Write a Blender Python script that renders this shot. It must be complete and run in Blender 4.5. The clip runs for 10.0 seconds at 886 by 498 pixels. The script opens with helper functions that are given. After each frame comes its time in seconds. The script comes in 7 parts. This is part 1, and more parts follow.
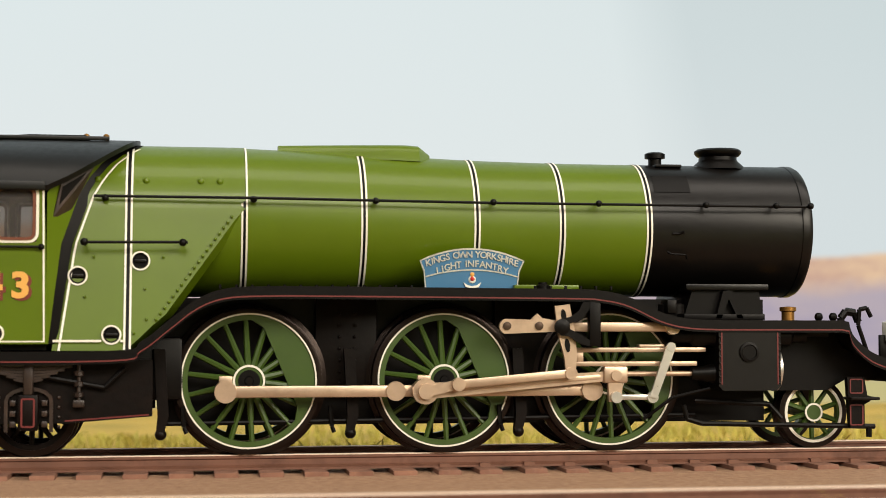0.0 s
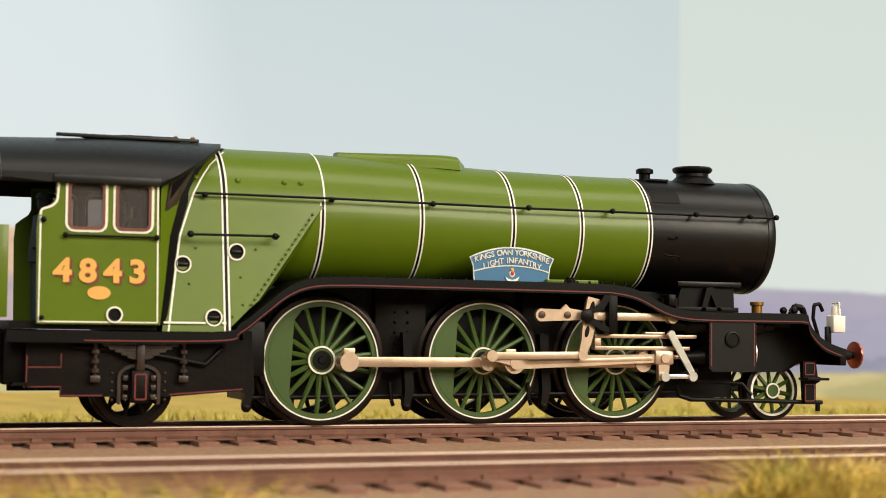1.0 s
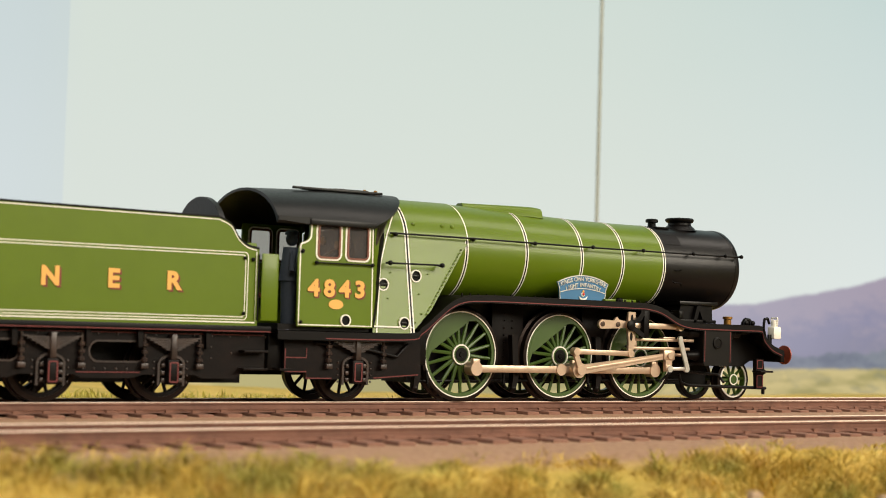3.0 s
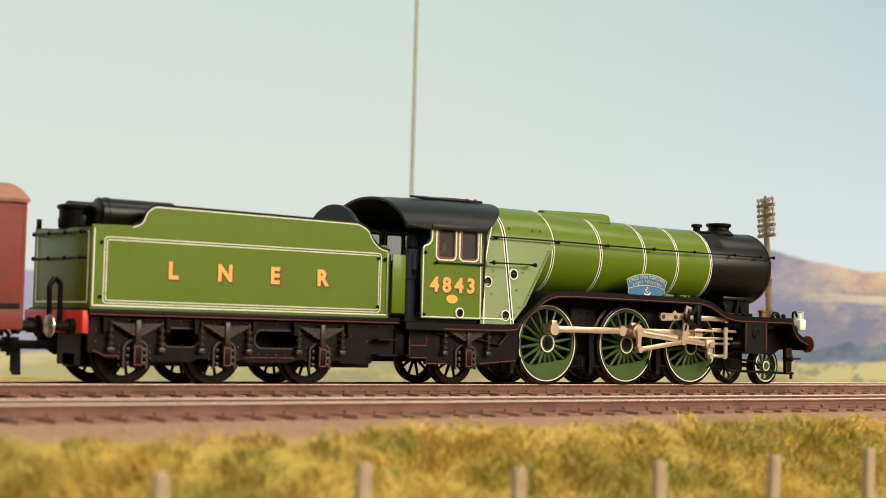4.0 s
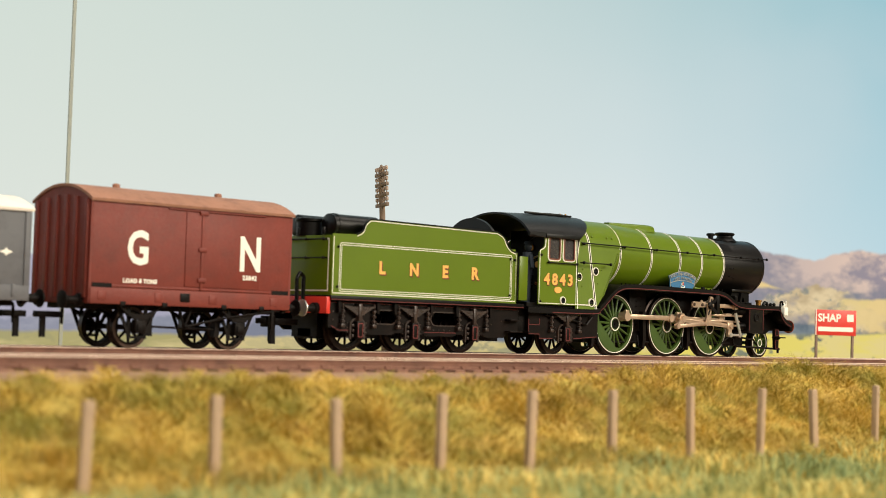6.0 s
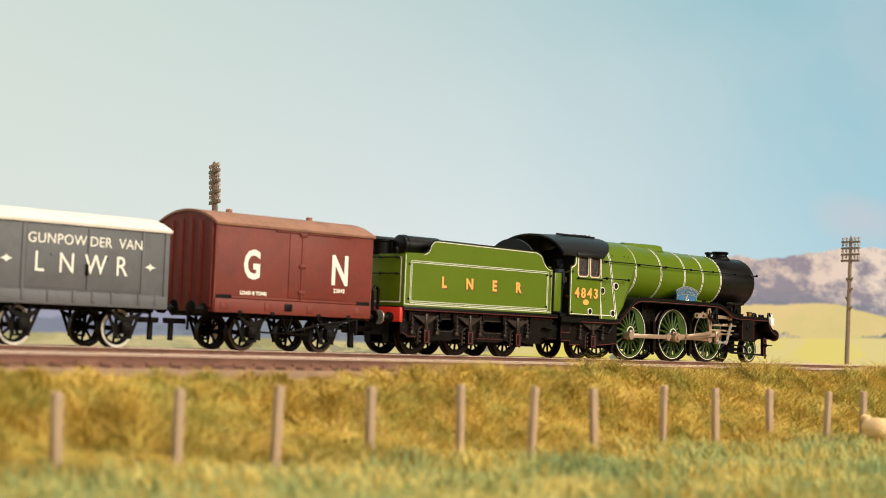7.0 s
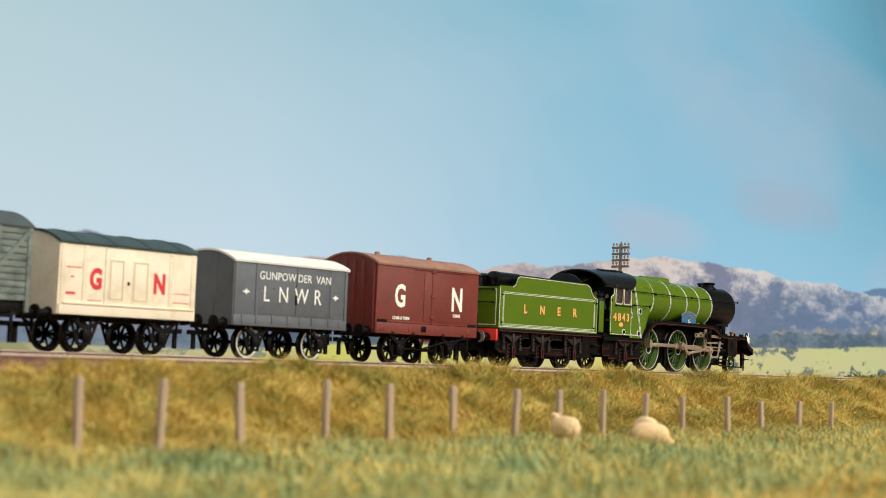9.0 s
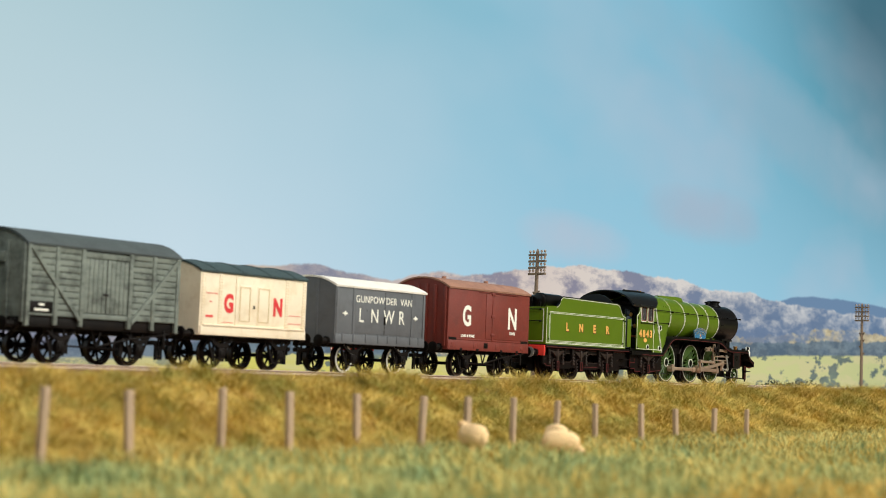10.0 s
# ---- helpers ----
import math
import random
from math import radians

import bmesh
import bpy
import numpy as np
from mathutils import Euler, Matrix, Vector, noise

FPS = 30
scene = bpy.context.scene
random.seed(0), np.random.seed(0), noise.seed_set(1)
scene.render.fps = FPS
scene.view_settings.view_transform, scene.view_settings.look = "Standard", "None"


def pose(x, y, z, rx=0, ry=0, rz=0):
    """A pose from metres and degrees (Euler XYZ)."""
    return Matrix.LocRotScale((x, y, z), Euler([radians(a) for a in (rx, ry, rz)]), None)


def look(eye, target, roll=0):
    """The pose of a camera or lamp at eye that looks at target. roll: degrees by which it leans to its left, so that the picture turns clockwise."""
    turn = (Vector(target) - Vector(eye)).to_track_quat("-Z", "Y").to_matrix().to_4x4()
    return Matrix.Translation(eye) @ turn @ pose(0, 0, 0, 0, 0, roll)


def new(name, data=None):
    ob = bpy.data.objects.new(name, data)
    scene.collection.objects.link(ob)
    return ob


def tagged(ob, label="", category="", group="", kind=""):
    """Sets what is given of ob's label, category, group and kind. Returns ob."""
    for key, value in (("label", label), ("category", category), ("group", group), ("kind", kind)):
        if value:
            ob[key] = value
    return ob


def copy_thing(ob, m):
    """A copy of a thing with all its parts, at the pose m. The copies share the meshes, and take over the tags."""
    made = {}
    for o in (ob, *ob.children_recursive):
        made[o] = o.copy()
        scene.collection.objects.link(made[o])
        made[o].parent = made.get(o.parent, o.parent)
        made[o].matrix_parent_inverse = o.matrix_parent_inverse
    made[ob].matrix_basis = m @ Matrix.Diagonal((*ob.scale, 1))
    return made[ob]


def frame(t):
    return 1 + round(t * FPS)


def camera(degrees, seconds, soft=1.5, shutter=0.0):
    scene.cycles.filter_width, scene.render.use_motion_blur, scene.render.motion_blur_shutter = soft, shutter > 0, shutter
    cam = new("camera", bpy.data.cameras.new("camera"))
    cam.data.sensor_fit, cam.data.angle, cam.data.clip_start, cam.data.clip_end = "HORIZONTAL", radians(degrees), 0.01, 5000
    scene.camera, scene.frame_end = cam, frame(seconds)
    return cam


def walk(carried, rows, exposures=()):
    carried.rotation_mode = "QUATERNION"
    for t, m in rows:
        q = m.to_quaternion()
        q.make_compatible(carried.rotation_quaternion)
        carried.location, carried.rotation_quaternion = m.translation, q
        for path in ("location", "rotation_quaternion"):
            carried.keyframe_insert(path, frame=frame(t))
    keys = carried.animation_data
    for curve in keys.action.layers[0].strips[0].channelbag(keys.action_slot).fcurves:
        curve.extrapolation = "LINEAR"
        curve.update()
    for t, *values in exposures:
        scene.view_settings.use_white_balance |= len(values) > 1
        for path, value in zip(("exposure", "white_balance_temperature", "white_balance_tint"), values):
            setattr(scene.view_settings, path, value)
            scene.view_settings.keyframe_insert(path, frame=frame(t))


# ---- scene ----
# A model railway in 4 mm scale. All sizes below are prototype metres; S turns them into metres of the model.
S = 1 / 76.2
V = 9.29                      # speed of the train, prototype metres per second
WHEEL = 0.94                  # radius of the driving wheels


def P(x, y, z, rx=0, ry=0, rz=0):
    return pose(x * S, y * S, z * S, rx, ry, rz)


# ---- camera and its way ----
cam = camera(30.316, 10.0, soft=0.9)
WAY = (
    (0, -3.344, -21.799, 1.620, 92.749, 0.000, -9.005),
    (0.5, -1.501, -22.808, 1.450, 92.706, -0.372, -14.664),
    (1, -0.030, -23.452, 1.443, 92.719, -0.687, -20.929),
    (1.5, 1.672, -24.409, 1.451, 92.567, -1.097, -25.233),
    (2, 3.290, -25.588, 1.539, 92.345, -1.455, -28.854),
    (3.5, 8.157, -28.221, 1.476, 92.838, -1.632, -36.410),
    (4, 9.692, -28.610, 1.207, 92.787, -1.574, -38.223),
    (4.5, 11.182, -29.383, 0.926, 92.617, -1.627, -39.914),
    (5, 12.558, -30.278, 0.818, 92.519, -1.704, -41.478),
    (5.5, 13.988, -31.209, 0.783, 92.547, -1.728, -42.993),
    (7, 17.325, -34.004, 0.738, 92.858, -2.327, -47.154),
    (7.5, 18.372, -34.630, 0.666, 93.002, -2.531, -48.542),
    (8, 19.323, -35.068, 0.574, 93.197, -2.518, -49.912),
    (8.5, 20.351, -35.463, 0.629, 93.376, -2.492, -51.229),
    (9, 21.125, -35.606, 0.452, 93.590, -2.454, -52.721),
    (9.5, 21.846, -35.444, 0.266, 93.875, -2.373, -54.149),
    (10, 22.322, -35.222, 0.361, 94.089, -2.245, -55.416),
)
walk(cam, [(t, P(*p)) for t, *p in WAY], exposures=((0, 0.0, 6500, 10), (6.8, 0.0, 6500, 9), (7.6, -0.03, 6420, 8), (8.4, -0.17, 5790, 6), (9, -0.20, 5650, 5), (10, -0.18, 5700, 4)))

# ---- light: a big soft window on the viewer's side, lamps over the layout, the room's own light ----
world = bpy.data.worlds.new("room_light")
scene.world = world
world.use_nodes = True
world.node_tree.nodes["Background"].inputs[0].default_value = (1.0, 0.94, 0.86, 1)
world.node_tree.nodes["Background"].inputs[1].default_value = 0.05


def area_lamp(name, eye, target, sx, sy, watts, colour):
    data = bpy.data.lights.new(name, "AREA")
    data.shape, data.size, data.size_y, data.energy, data.color = "RECTANGLE", sx, sy, watts, colour
    ob = new(name, data)
    ob.matrix_world = look(eye, target)
    return ob


area_lamp("window_light", (-0.16, -1.40, 0.95), (-0.08, 0, 0.05), 1.0, 0.5, 16.8, (1.0, 0.91, 0.80))
area_lamp("window_light_bright", (1.38, -1.70, 0.88), (1.30, 0, 0.1), 1.5, 0.85, 49, (1.0, 0.90, 0.74))
area_lamp("ceiling_light", (0.7, -0.35, 1.6), (0.7, 0, 0), 3.0, 0.5, 22, (1.0, 0.91, 0.80))


# ---- materials ----
def lin(r, g, b):
    return tuple(((c / 255 + 0.055) / 1.055) ** 2.4 if c > 10 else c / 255 / 12.92 for c in (r, g, b)) + (1,)


class Nodes:
    def __init__(self, name):
        self.m = bpy.data.materials.new(name)
        self.m.use_nodes = True
        self.t = self.m.node_tree
        self.bsdf = self.t.nodes["Principled BSDF"]
        self.out = self.t.nodes["Material Output"]

    def n(self, kind):
        return self.t.nodes.new(kind)

    def link(self, a, b):
        self.t.links.new(a, b)

    def set(self, sock, v):
        if isinstance(v, bpy.types.NodeSocket):
            self.link(v, sock)
        else:
            sock.default_value = v

    def math(self, op, a, b=0.0, clamp=False):
        node = self.n("ShaderNodeMath")
        node.operation, node.use_clamp = op, clamp
        self.set(node.inputs[0], a)
        self.set(node.inputs[1], b)
        return node.outputs[0]

    def mix(self, f, a, b, how="MIX"):
        node = self.n("ShaderNodeMix")
        node.data_type, node.blend_type = "RGBA", how
        self.set(node.inputs[0], f)
        self.set(node.inputs[6], a)
        self.set(node.inputs[7], b)
        return node.outputs[2]

    def ramp(self, f, stops, how="LINEAR"):
        node = self.n("ShaderNodeValToRGB")
        node.color_ramp.interpolation = how
        e = node.color_ramp.elements
        for i, (p, c) in enumerate(stops):
            el = e[i] if i < 2 else e.new(p)
            el.position, el.color = p, c if len(c) == 4 else (*c, 1)
        self.set(node.inputs[0], f)
        return node.outputs[0]

    def coords(self, kind="Object"):
        return self.n("ShaderNodeTexCoord").outputs[kind]

    def noise(self, per_metre, detail=4.0, rough=0.55, vec=None, stretch=None):
        v = vec or self.coords()
        if stretch:
            mp = self.n("ShaderNodeMapping")
            self.link(v, mp.inputs[0])
            mp.inputs[3].default_value = stretch
            v = mp.outputs[0]
        node = self.n("ShaderNodeTexNoise")
        node.inputs["Scale"].default_value = per_metre / S
        node.inputs["Detail"].default_value = detail
        node.inputs["Roughness"].default_value = rough
        self.link(v, node.inputs["Vector"])
        return node.outputs[0]

    def span(self, v, a, b, c=0.0, d=1.0):
        node = self.n("ShaderNodeMapRange")
        self.set(node.inputs[0], v)
        for i, x in enumerate((a, b, c, d)):
            node.inputs[i + 1].default_value = x
        return node.outputs[0]


def surface(name, colour, rough=0.5, metal=0.0, vary=0.25, grain=1.2, fine=14.0, bump=0.15, coat=0.0, dirt=None, dirt_amount=0.0, spec=0.5, stretch=None):
    """Paint, metal or plastic with broad and fine variation, a little dirt and fine relief."""
    k = Nodes(name)
    a, b = k.noise(grain, 4, 0.6, stretch=stretch), k.noise(fine, 3, 0.6, stretch=stretch)
    dark = tuple(c * (1 - vary) for c in colour[:3]) + (1,)
    light = tuple(min(1, c * (1 + vary * 0.7)) for c in colour[:3]) + (1,)
    col = k.mix(k.span(a, 0.3, 0.7), dark, light)
    col = k.mix(k.math("MULTIPLY", k.span(b, 0.35, 0.75), 0.25), col, colour)
    if dirt:
        d = k.math("MULTIPLY", k.span(k.noise(2.2, 6, 0.7), 0.48, 0.7), dirt_amount)
        col = k.mix(d, col, dirt)
    k.link(col, k.bsdf.inputs["Base Color"])
    k.link(k.span(b, 0.2, 0.8, rough * 0.85, min(1, rough * 1.2)), k.bsdf.inputs["Roughness"])
    k.bsdf.inputs["Metallic"].default_value = metal
    k.bsdf.inputs["Specular IOR Level"].default_value = spec
    k.bsdf.inputs["Coat Weight"].default_value = coat
    k.bsdf.inputs["Coat Roughness"].default_value = 0.09
    if bump:
        bm = k.n("ShaderNodeBump")
        bm.inputs["Strength"].default_value = bump
        bm.inputs["Distance"].default_value = 0.02 * S
        k.link(b, bm.inputs["Height"])
        k.link(bm.outputs[0], k.bsdf.inputs["Normal"])
    return k.m


M = dict(
    green=surface("green_paint", lin(86, 107, 9), 0.36, vary=0.06, bump=0.02, coat=0.14, spec=0.33),
    green_dull=surface("green_wheel", lin(56, 80, 22), 0.42, vary=0.12, bump=0.05),
    black=surface("black_paint", lin(9, 7, 6), 0.42, spec=0.16, vary=0.3, bump=0.05),
    satin=surface("smokebox_black", lin(10, 8, 7), 0.34, vary=0.12, bump=0.05, spec=0.32),
    roof=surface("cab_roof_black", lin(14, 15, 15), 0.40, vary=0.15, bump=0.06, spec=0.3),
    frame=surface("frame_brown_black", lin(13, 8, 6), 0.45, spec=0.14, vary=0.4, bump=0.15, dirt=lin(36, 22, 17), dirt_amount=0.3),
    # lighter copy of the frame brown: highlights of raised parts put into the colour
    relief=surface("frame_brown_lightened", lin(42, 31, 26), 0.38, spec=0.55, vary=0.3, bump=0.15, dirt=lin(86, 64, 51), dirt_amount=0.35),
    steel=surface("bright_rods", lin(205, 180, 155), 0.38, 0.75, vary=0.12, bump=0.06, dirt=lin(120, 90, 70), dirt_amount=0.25),
    silver=surface("silver_link", lin(225, 222, 215), 0.3, 0.85, vary=0.08, bump=0.03),
    tyre=surface("tyre_metal", lin(92, 76, 66), 0.34, 0.8, vary=0.2, bump=0.05),
    tyreblack=surface("tyre_black", lin(40, 31, 27), 0.32, 0.75, vary=0.2, bump=0.05),
    white=surface("white_lining", lin(236, 232, 218), 0.5, vary=0.04, bump=0),
    red=surface("red_lining", lin(104, 34, 31), 0.5, vary=0.06, bump=0),
    beam=surface("buffer_beam_red", lin(206, 52, 40), 0.42, vary=0.1, bump=0.03),
    copper=surface("copper_buffer", lin(176, 96, 74), 0.3, 0.8, vary=0.15, bump=0.03),
    brass=surface("brass", lin(176, 128, 66), 0.35, 0.85, vary=0.15, bump=0.03),
    gold=surface("gold_letter", lin(224, 168, 82), 0.5, vary=0.06, bump=0),
    shade=surface("letter_shade", lin(112, 46, 28), 0.55, vary=0.06, bump=0),
    plateblue=surface("nameplate_blue", lin(60, 112, 150), 0.35, vary=0.06, bump=0),
    window=surface("window_frame_brown", lin(112, 62, 42), 0.4, vary=0.1, bump=0.03),
    bauxite=surface("van_brown_paint", lin(112, 40, 26), 0.6, vary=0.18, bump=0.2, dirt=lin(84, 38, 29), dirt_amount=0.45),
    bauxroof=surface("van_roof_tan", lin(156, 112, 90), 0.8, vary=0.16, bump=0.3, dirt=lin(104, 72, 60), dirt_amount=0.6),
    vangrey=surface("van_grey_paint", lin(92, 93, 96), 0.58, vary=0.12, bump=0.2, dirt=lin(66, 66, 68), dirt_amount=0.4),
    whiteroof=surface("van_roof_white", lin(232, 224, 212), 0.75, vary=0.05, bump=0.15, dirt=lin(196, 184, 166), dirt_amount=0.3),
    cream=surface("van_cream_paint", lin(236, 220, 192), 0.6, vary=0.07, bump=0.15, dirt=lin(196, 166, 118), dirt_amount=0.35),
    rivet=surface("tan_rivets", lin(206, 182, 138), 0.6, vary=0.1, bump=0),
    creamroof=surface("van_roof_dark_green", lin(52, 66, 66), 0.65, vary=0.2, bump=0.25),
    plank=surface("van_weathered_grey", lin(116, 122, 113), 0.8, vary=0.34, bump=0.6, dirt=lin(50, 54, 50), dirt_amount=0.8, stretch=(0.5, 1, 3)),
    plankroof=surface("van_roof_grey", lin(70, 76, 76), 0.8, vary=0.2, bump=0.3),
    under=surface("underframe_black", lin(15, 11, 9), 0.55, spec=0.14, vary=0.35, bump=0.2, dirt=lin(40, 29, 22), dirt_amount=0.35),
    redletter=surface("red_letter", lin(206, 42, 44), 0.55, vary=0.05, bump=0),
    rail=surface("rusty_rail", lin(118, 80, 63), 0.6, 0.1, vary=0.25, bump=0.2, dirt=lin(70, 42, 31), dirt_amount=0.6),
    # rail tops: the bright glint is put into a near-white, non-metal colour
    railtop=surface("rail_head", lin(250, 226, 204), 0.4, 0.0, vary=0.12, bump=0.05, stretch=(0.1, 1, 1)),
    sleeper=surface("sleeper_brown", lin(134, 95, 77), 0.85, vary=0.3, bump=0.5, grain=2, dirt=lin(168, 126, 102), dirt_amount=0.5),
    post=surface("fence_post_wood", lin(178, 151, 122), 0.85, vary=0.22, bump=0.5, stretch=(1, 1, 0.2), dirt=lin(104, 84, 74), dirt_amount=0.5),
    pole=surface("telegraph_pole_wood", lin(128, 108, 92), 0.8, vary=0.25, bump=0.4, stretch=(1, 1, 0.15)),
    insulator=surface("insulator_white", lin(150, 128, 112), 0.4, vary=0.06, bump=0),
    wool=surface("sheep_wool", lin(238, 200, 146), 0.95, vary=0.12, bump=0.9, grain=6, fine=30),
    coal=surface("coal_black", lin(28, 27, 27), 0.5, vary=0.4, bump=0.8, grain=5, fine=18),
    doll=surface("figure_blue_grey", lin(48, 57, 68), 0.7, vary=0.15, bump=0.05),
)
GLASS = Nodes("pane_glass")
GLASS.bsdf.inputs["Base Color"].default_value = (0.46, 0.43, 0.41, 1)
GLASS.bsdf.inputs["Roughness"].default_value = 0.04
GLASS.bsdf.inputs["Transmission Weight"].default_value = 0.9
GLASS.bsdf.inputs["IOR"].default_value = 1.15
M["glass"] = GLASS.m


# ---- mesh helpers, all in prototype metres ----
def B():
    return bmesh.new()


def box(bm, x0, x1, y0, y1, z0, z1, bevel=0.0):
    vs = [bm.verts.new((x, y, z)) for x in (x0, x1) for y in (y0, y1) for z in (z0, z1)]
    fs = [bm.faces.new([vs[i] for i in q]) for q in ((0, 1, 3, 2), (4, 6, 7, 5), (0, 4, 5, 1), (2, 3, 7, 6), (0, 2, 6, 4), (1, 5, 7, 3))]
    if bevel:
        es = {e for f in fs for e in f.edges}
        bmesh.ops.bevel(bm, geom=list(es), offset=bevel, segments=2, affect="EDGES", profile=0.5)
    return bm


def rod(bm, a, b, r, seg=10, r2=None):
    a, b = Vector(a), Vector(b)
    q = (b - a).to_track_quat("Z", "Y")
    ring = lambda c, rr: [bm.verts.new(c + q @ Vector((rr * math.cos(2 * math.pi * i / seg), rr * math.sin(2 * math.pi * i / seg), 0))) for i in range(seg)]
    u, w = ring(a, r), ring(b, r if r2 is None else r2)
    for i in range(seg):
        j = (i + 1) % seg
        bm.faces.new((u[i], u[j], w[j], w[i]))
    bm.faces.new(u[::-1])
    bm.faces.new(w)
    return bm


def tube(bm, pts, r, seg=8):
    for a, b in zip(pts, pts[1:]):
        rod(bm, a, b, r, seg)
    return bm


def prism(bm, pts, y0, y1):
    """A plate with the outline pts (x, z), between y0 and y1."""
    u = [bm.verts.new((x, y0, z)) for x, z in pts]
    w = [bm.verts.new((x, y1, z)) for x, z in pts]
    n = len(pts)
    for i in range(n):
        j = (i + 1) % n
        bm.faces.new((u[i], w[i], w[j], u[j]))
    bm.faces.new(u)
    bm.faces.new(w[::-1])
    return bm


def slab(bm, pts, x0, x1):
    """A plate with the outline pts (y, z), between x0 and x1."""
    u = [bm.verts.new((x0, y, z)) for y, z in pts]
    w = [bm.verts.new((x1, y, z)) for y, z in pts]
    n = len(pts)
    for i in range(n):
        j = (i + 1) % n
        bm.faces.new((u[i], u[j], w[j], w[i]))
    bm.faces.new(u[::-1])
    bm.faces.new(w)
    return bm


def lathe(bm, prof, axis="x", centre=(0, 0, 0), seg=48, cap=True):
    """Turned round an axis through centre; prof holds (along, radius) or (along, radius, rise of the centre)."""
    rings = []
    for row in prof:
        a, r = row[0], row[1]
        dz = row[2] if len(row) > 2 else 0
        ring = []
        for i in range(seg):
            c, s = r * math.cos(2 * math.pi * i / seg), r * math.sin(2 * math.pi * i / seg)
            p = {"x": (a, c, s + dz), "y": (c, a, s + dz), "z": (c, s, a)}[axis]
            ring.append(bm.verts.new((p[0] + centre[0], p[1] + centre[1], p[2] + centre[2])))
        rings.append(ring)
    for u, w in zip(rings, rings[1:]):
        for i in range(seg):
            j = (i + 1) % seg
            bm.faces.new((u[i], u[j], w[j], w[i]))
    if cap:
        bm.faces.new(rings[0][::-1])
        bm.faces.new(rings[-1])
    return bm


def ball(bm, c, r, seg=12, squash=(1, 1, 1)):
    prof = [(-r * math.cos(math.pi * i / 8), max(1e-4, r * math.sin(math.pi * i / 8))) for i in range(1, 8)]
    rings = [[bm.verts.new((c[0] + squash[0] * q * math.cos(2 * math.pi * i / seg), c[1] + squash[1] * q * math.sin(2 * math.pi * i / seg), c[2] + squash[2] * a)) for i in range(seg)] for a, q in prof]
    for u, w in zip(rings, rings[1:]):
        for i in range(seg):
            j = (i + 1) % seg
            bm.faces.new((u[i], u[j], w[j], w[i]))
    bm.faces.new(rings[0][::-1])
    bm.faces.new(rings[-1])
    return bm


def smooth_line(pts, n=6):
    out = []
    for i in range(len(pts) - 1):
        p0, p1, p2, p3 = (Vector(pts[max(0, i - 1)]), Vector(pts[i]), Vector(pts[i + 1]), Vector(pts[min(len(pts) - 1, i + 2)]))
        for k in range(n):
            t = k / n
            out.append(tuple(0.5 * (2 * p1 + (p2 - p0) * t + (2 * p0 - 5 * p1 + 4 * p2 - p3) * t * t + (3 * p1 - p0 - 3 * p2 + p3) * t ** 3)))
    return out + [tuple(pts[-1])]


def finish(bm, name, mat, smooth=38):
    bmesh.ops.recalc_face_normals(bm, faces=bm.faces)
    me = bpy.data.meshes.new(name)
    bm.to_mesh(me)
    bm.free()
    me.transform(Matrix.Scale(S, 4))
    for m in mat if isinstance(mat, (list, tuple)) else (mat,):
        me.materials.append(m)
    me.polygons.foreach_set("use_smooth", [True] * len(me.polygons))
    me.set_sharp_from_angle(angle=radians(smooth))
    return me


def part(name, bm, mat, parent=None, label="", at=None):
    ob = new(name, finish(bm, name, mat))
    if parent:
        ob.parent = parent
    if at is not None:
        ob.matrix_basis = at
    return tagged(ob, label) if label else ob


def thing(name, label, category, at=None, group="", kind=""):
    ob = new(name)
    ob.empty_display_size = 0.01
    if at is not None:
        ob.matrix_basis = at
    return tagged(ob, label, category, group, kind)


def text(name, words, size, mat, parent, at, depth=0.012, bold=0.0, spacing=1.0, label="", shear=0.0, wide=1.0, align="CENTER"):
    """Lettering standing in the xz plane, read from the -y side."""
    c = bpy.data.curves.new(name, "FONT")
    c.body, c.size, c.extrude, c.offset, c.space_character, c.align_x, c.resolution_u = words, size, depth / 2, bold, spacing, align, 3
    ob = bpy.data.objects.new(name, c)
    scene.collection.objects.link(ob)
    bpy.context.view_layer.update()
    me = bpy.data.meshes.new_from_object(ob.evaluated_get(bpy.context.evaluated_depsgraph_get()))
    bpy.data.objects.remove(ob)
    me.transform(Matrix.Diagonal((wide, 1, 1, 1)))
    me.transform(Matrix.Rotation(radians(90), 4, "X"))
    me.transform(Matrix.Scale(S, 4))
    me.materials.clear()
    me.materials.append(mat)
    ob = new(name, me)
    ob.parent = parent
    ob.matrix_basis = at
    return tagged(ob, label) if label else ob


# ---- the setting: ground, backdrop, tracks ----
def ground_height(x, y):
    """The lie of the land: track bed, bank towards the viewer, field below, strip of grass behind."""
    bump = 0.10 * math.sin(0.31 * x + 1.3 * math.sin(0.13 * y)) + 0.06 * math.sin(0.83 * x + 0.7 * y)
    if y > 1.9:
        f = min(1, max(0, (x - 22) / 24))
        return -0.245 - min(1, (y - 1.9) / 2) * (0.36 + 0.55 * f * f * (3 - 2 * f)) + 0.3 * bump
    if y > -9.0:
        return -0.245
    if y > -14.6:
        f = (-9.0 - y) / 5.6
        return -0.245 - 1.355 * (3 * f * f - 2 * f ** 3) + bump * math.sin(math.pi * f)
    return -1.60 + 0.6 * bump * min(1, (-14.6 - y) / 3)


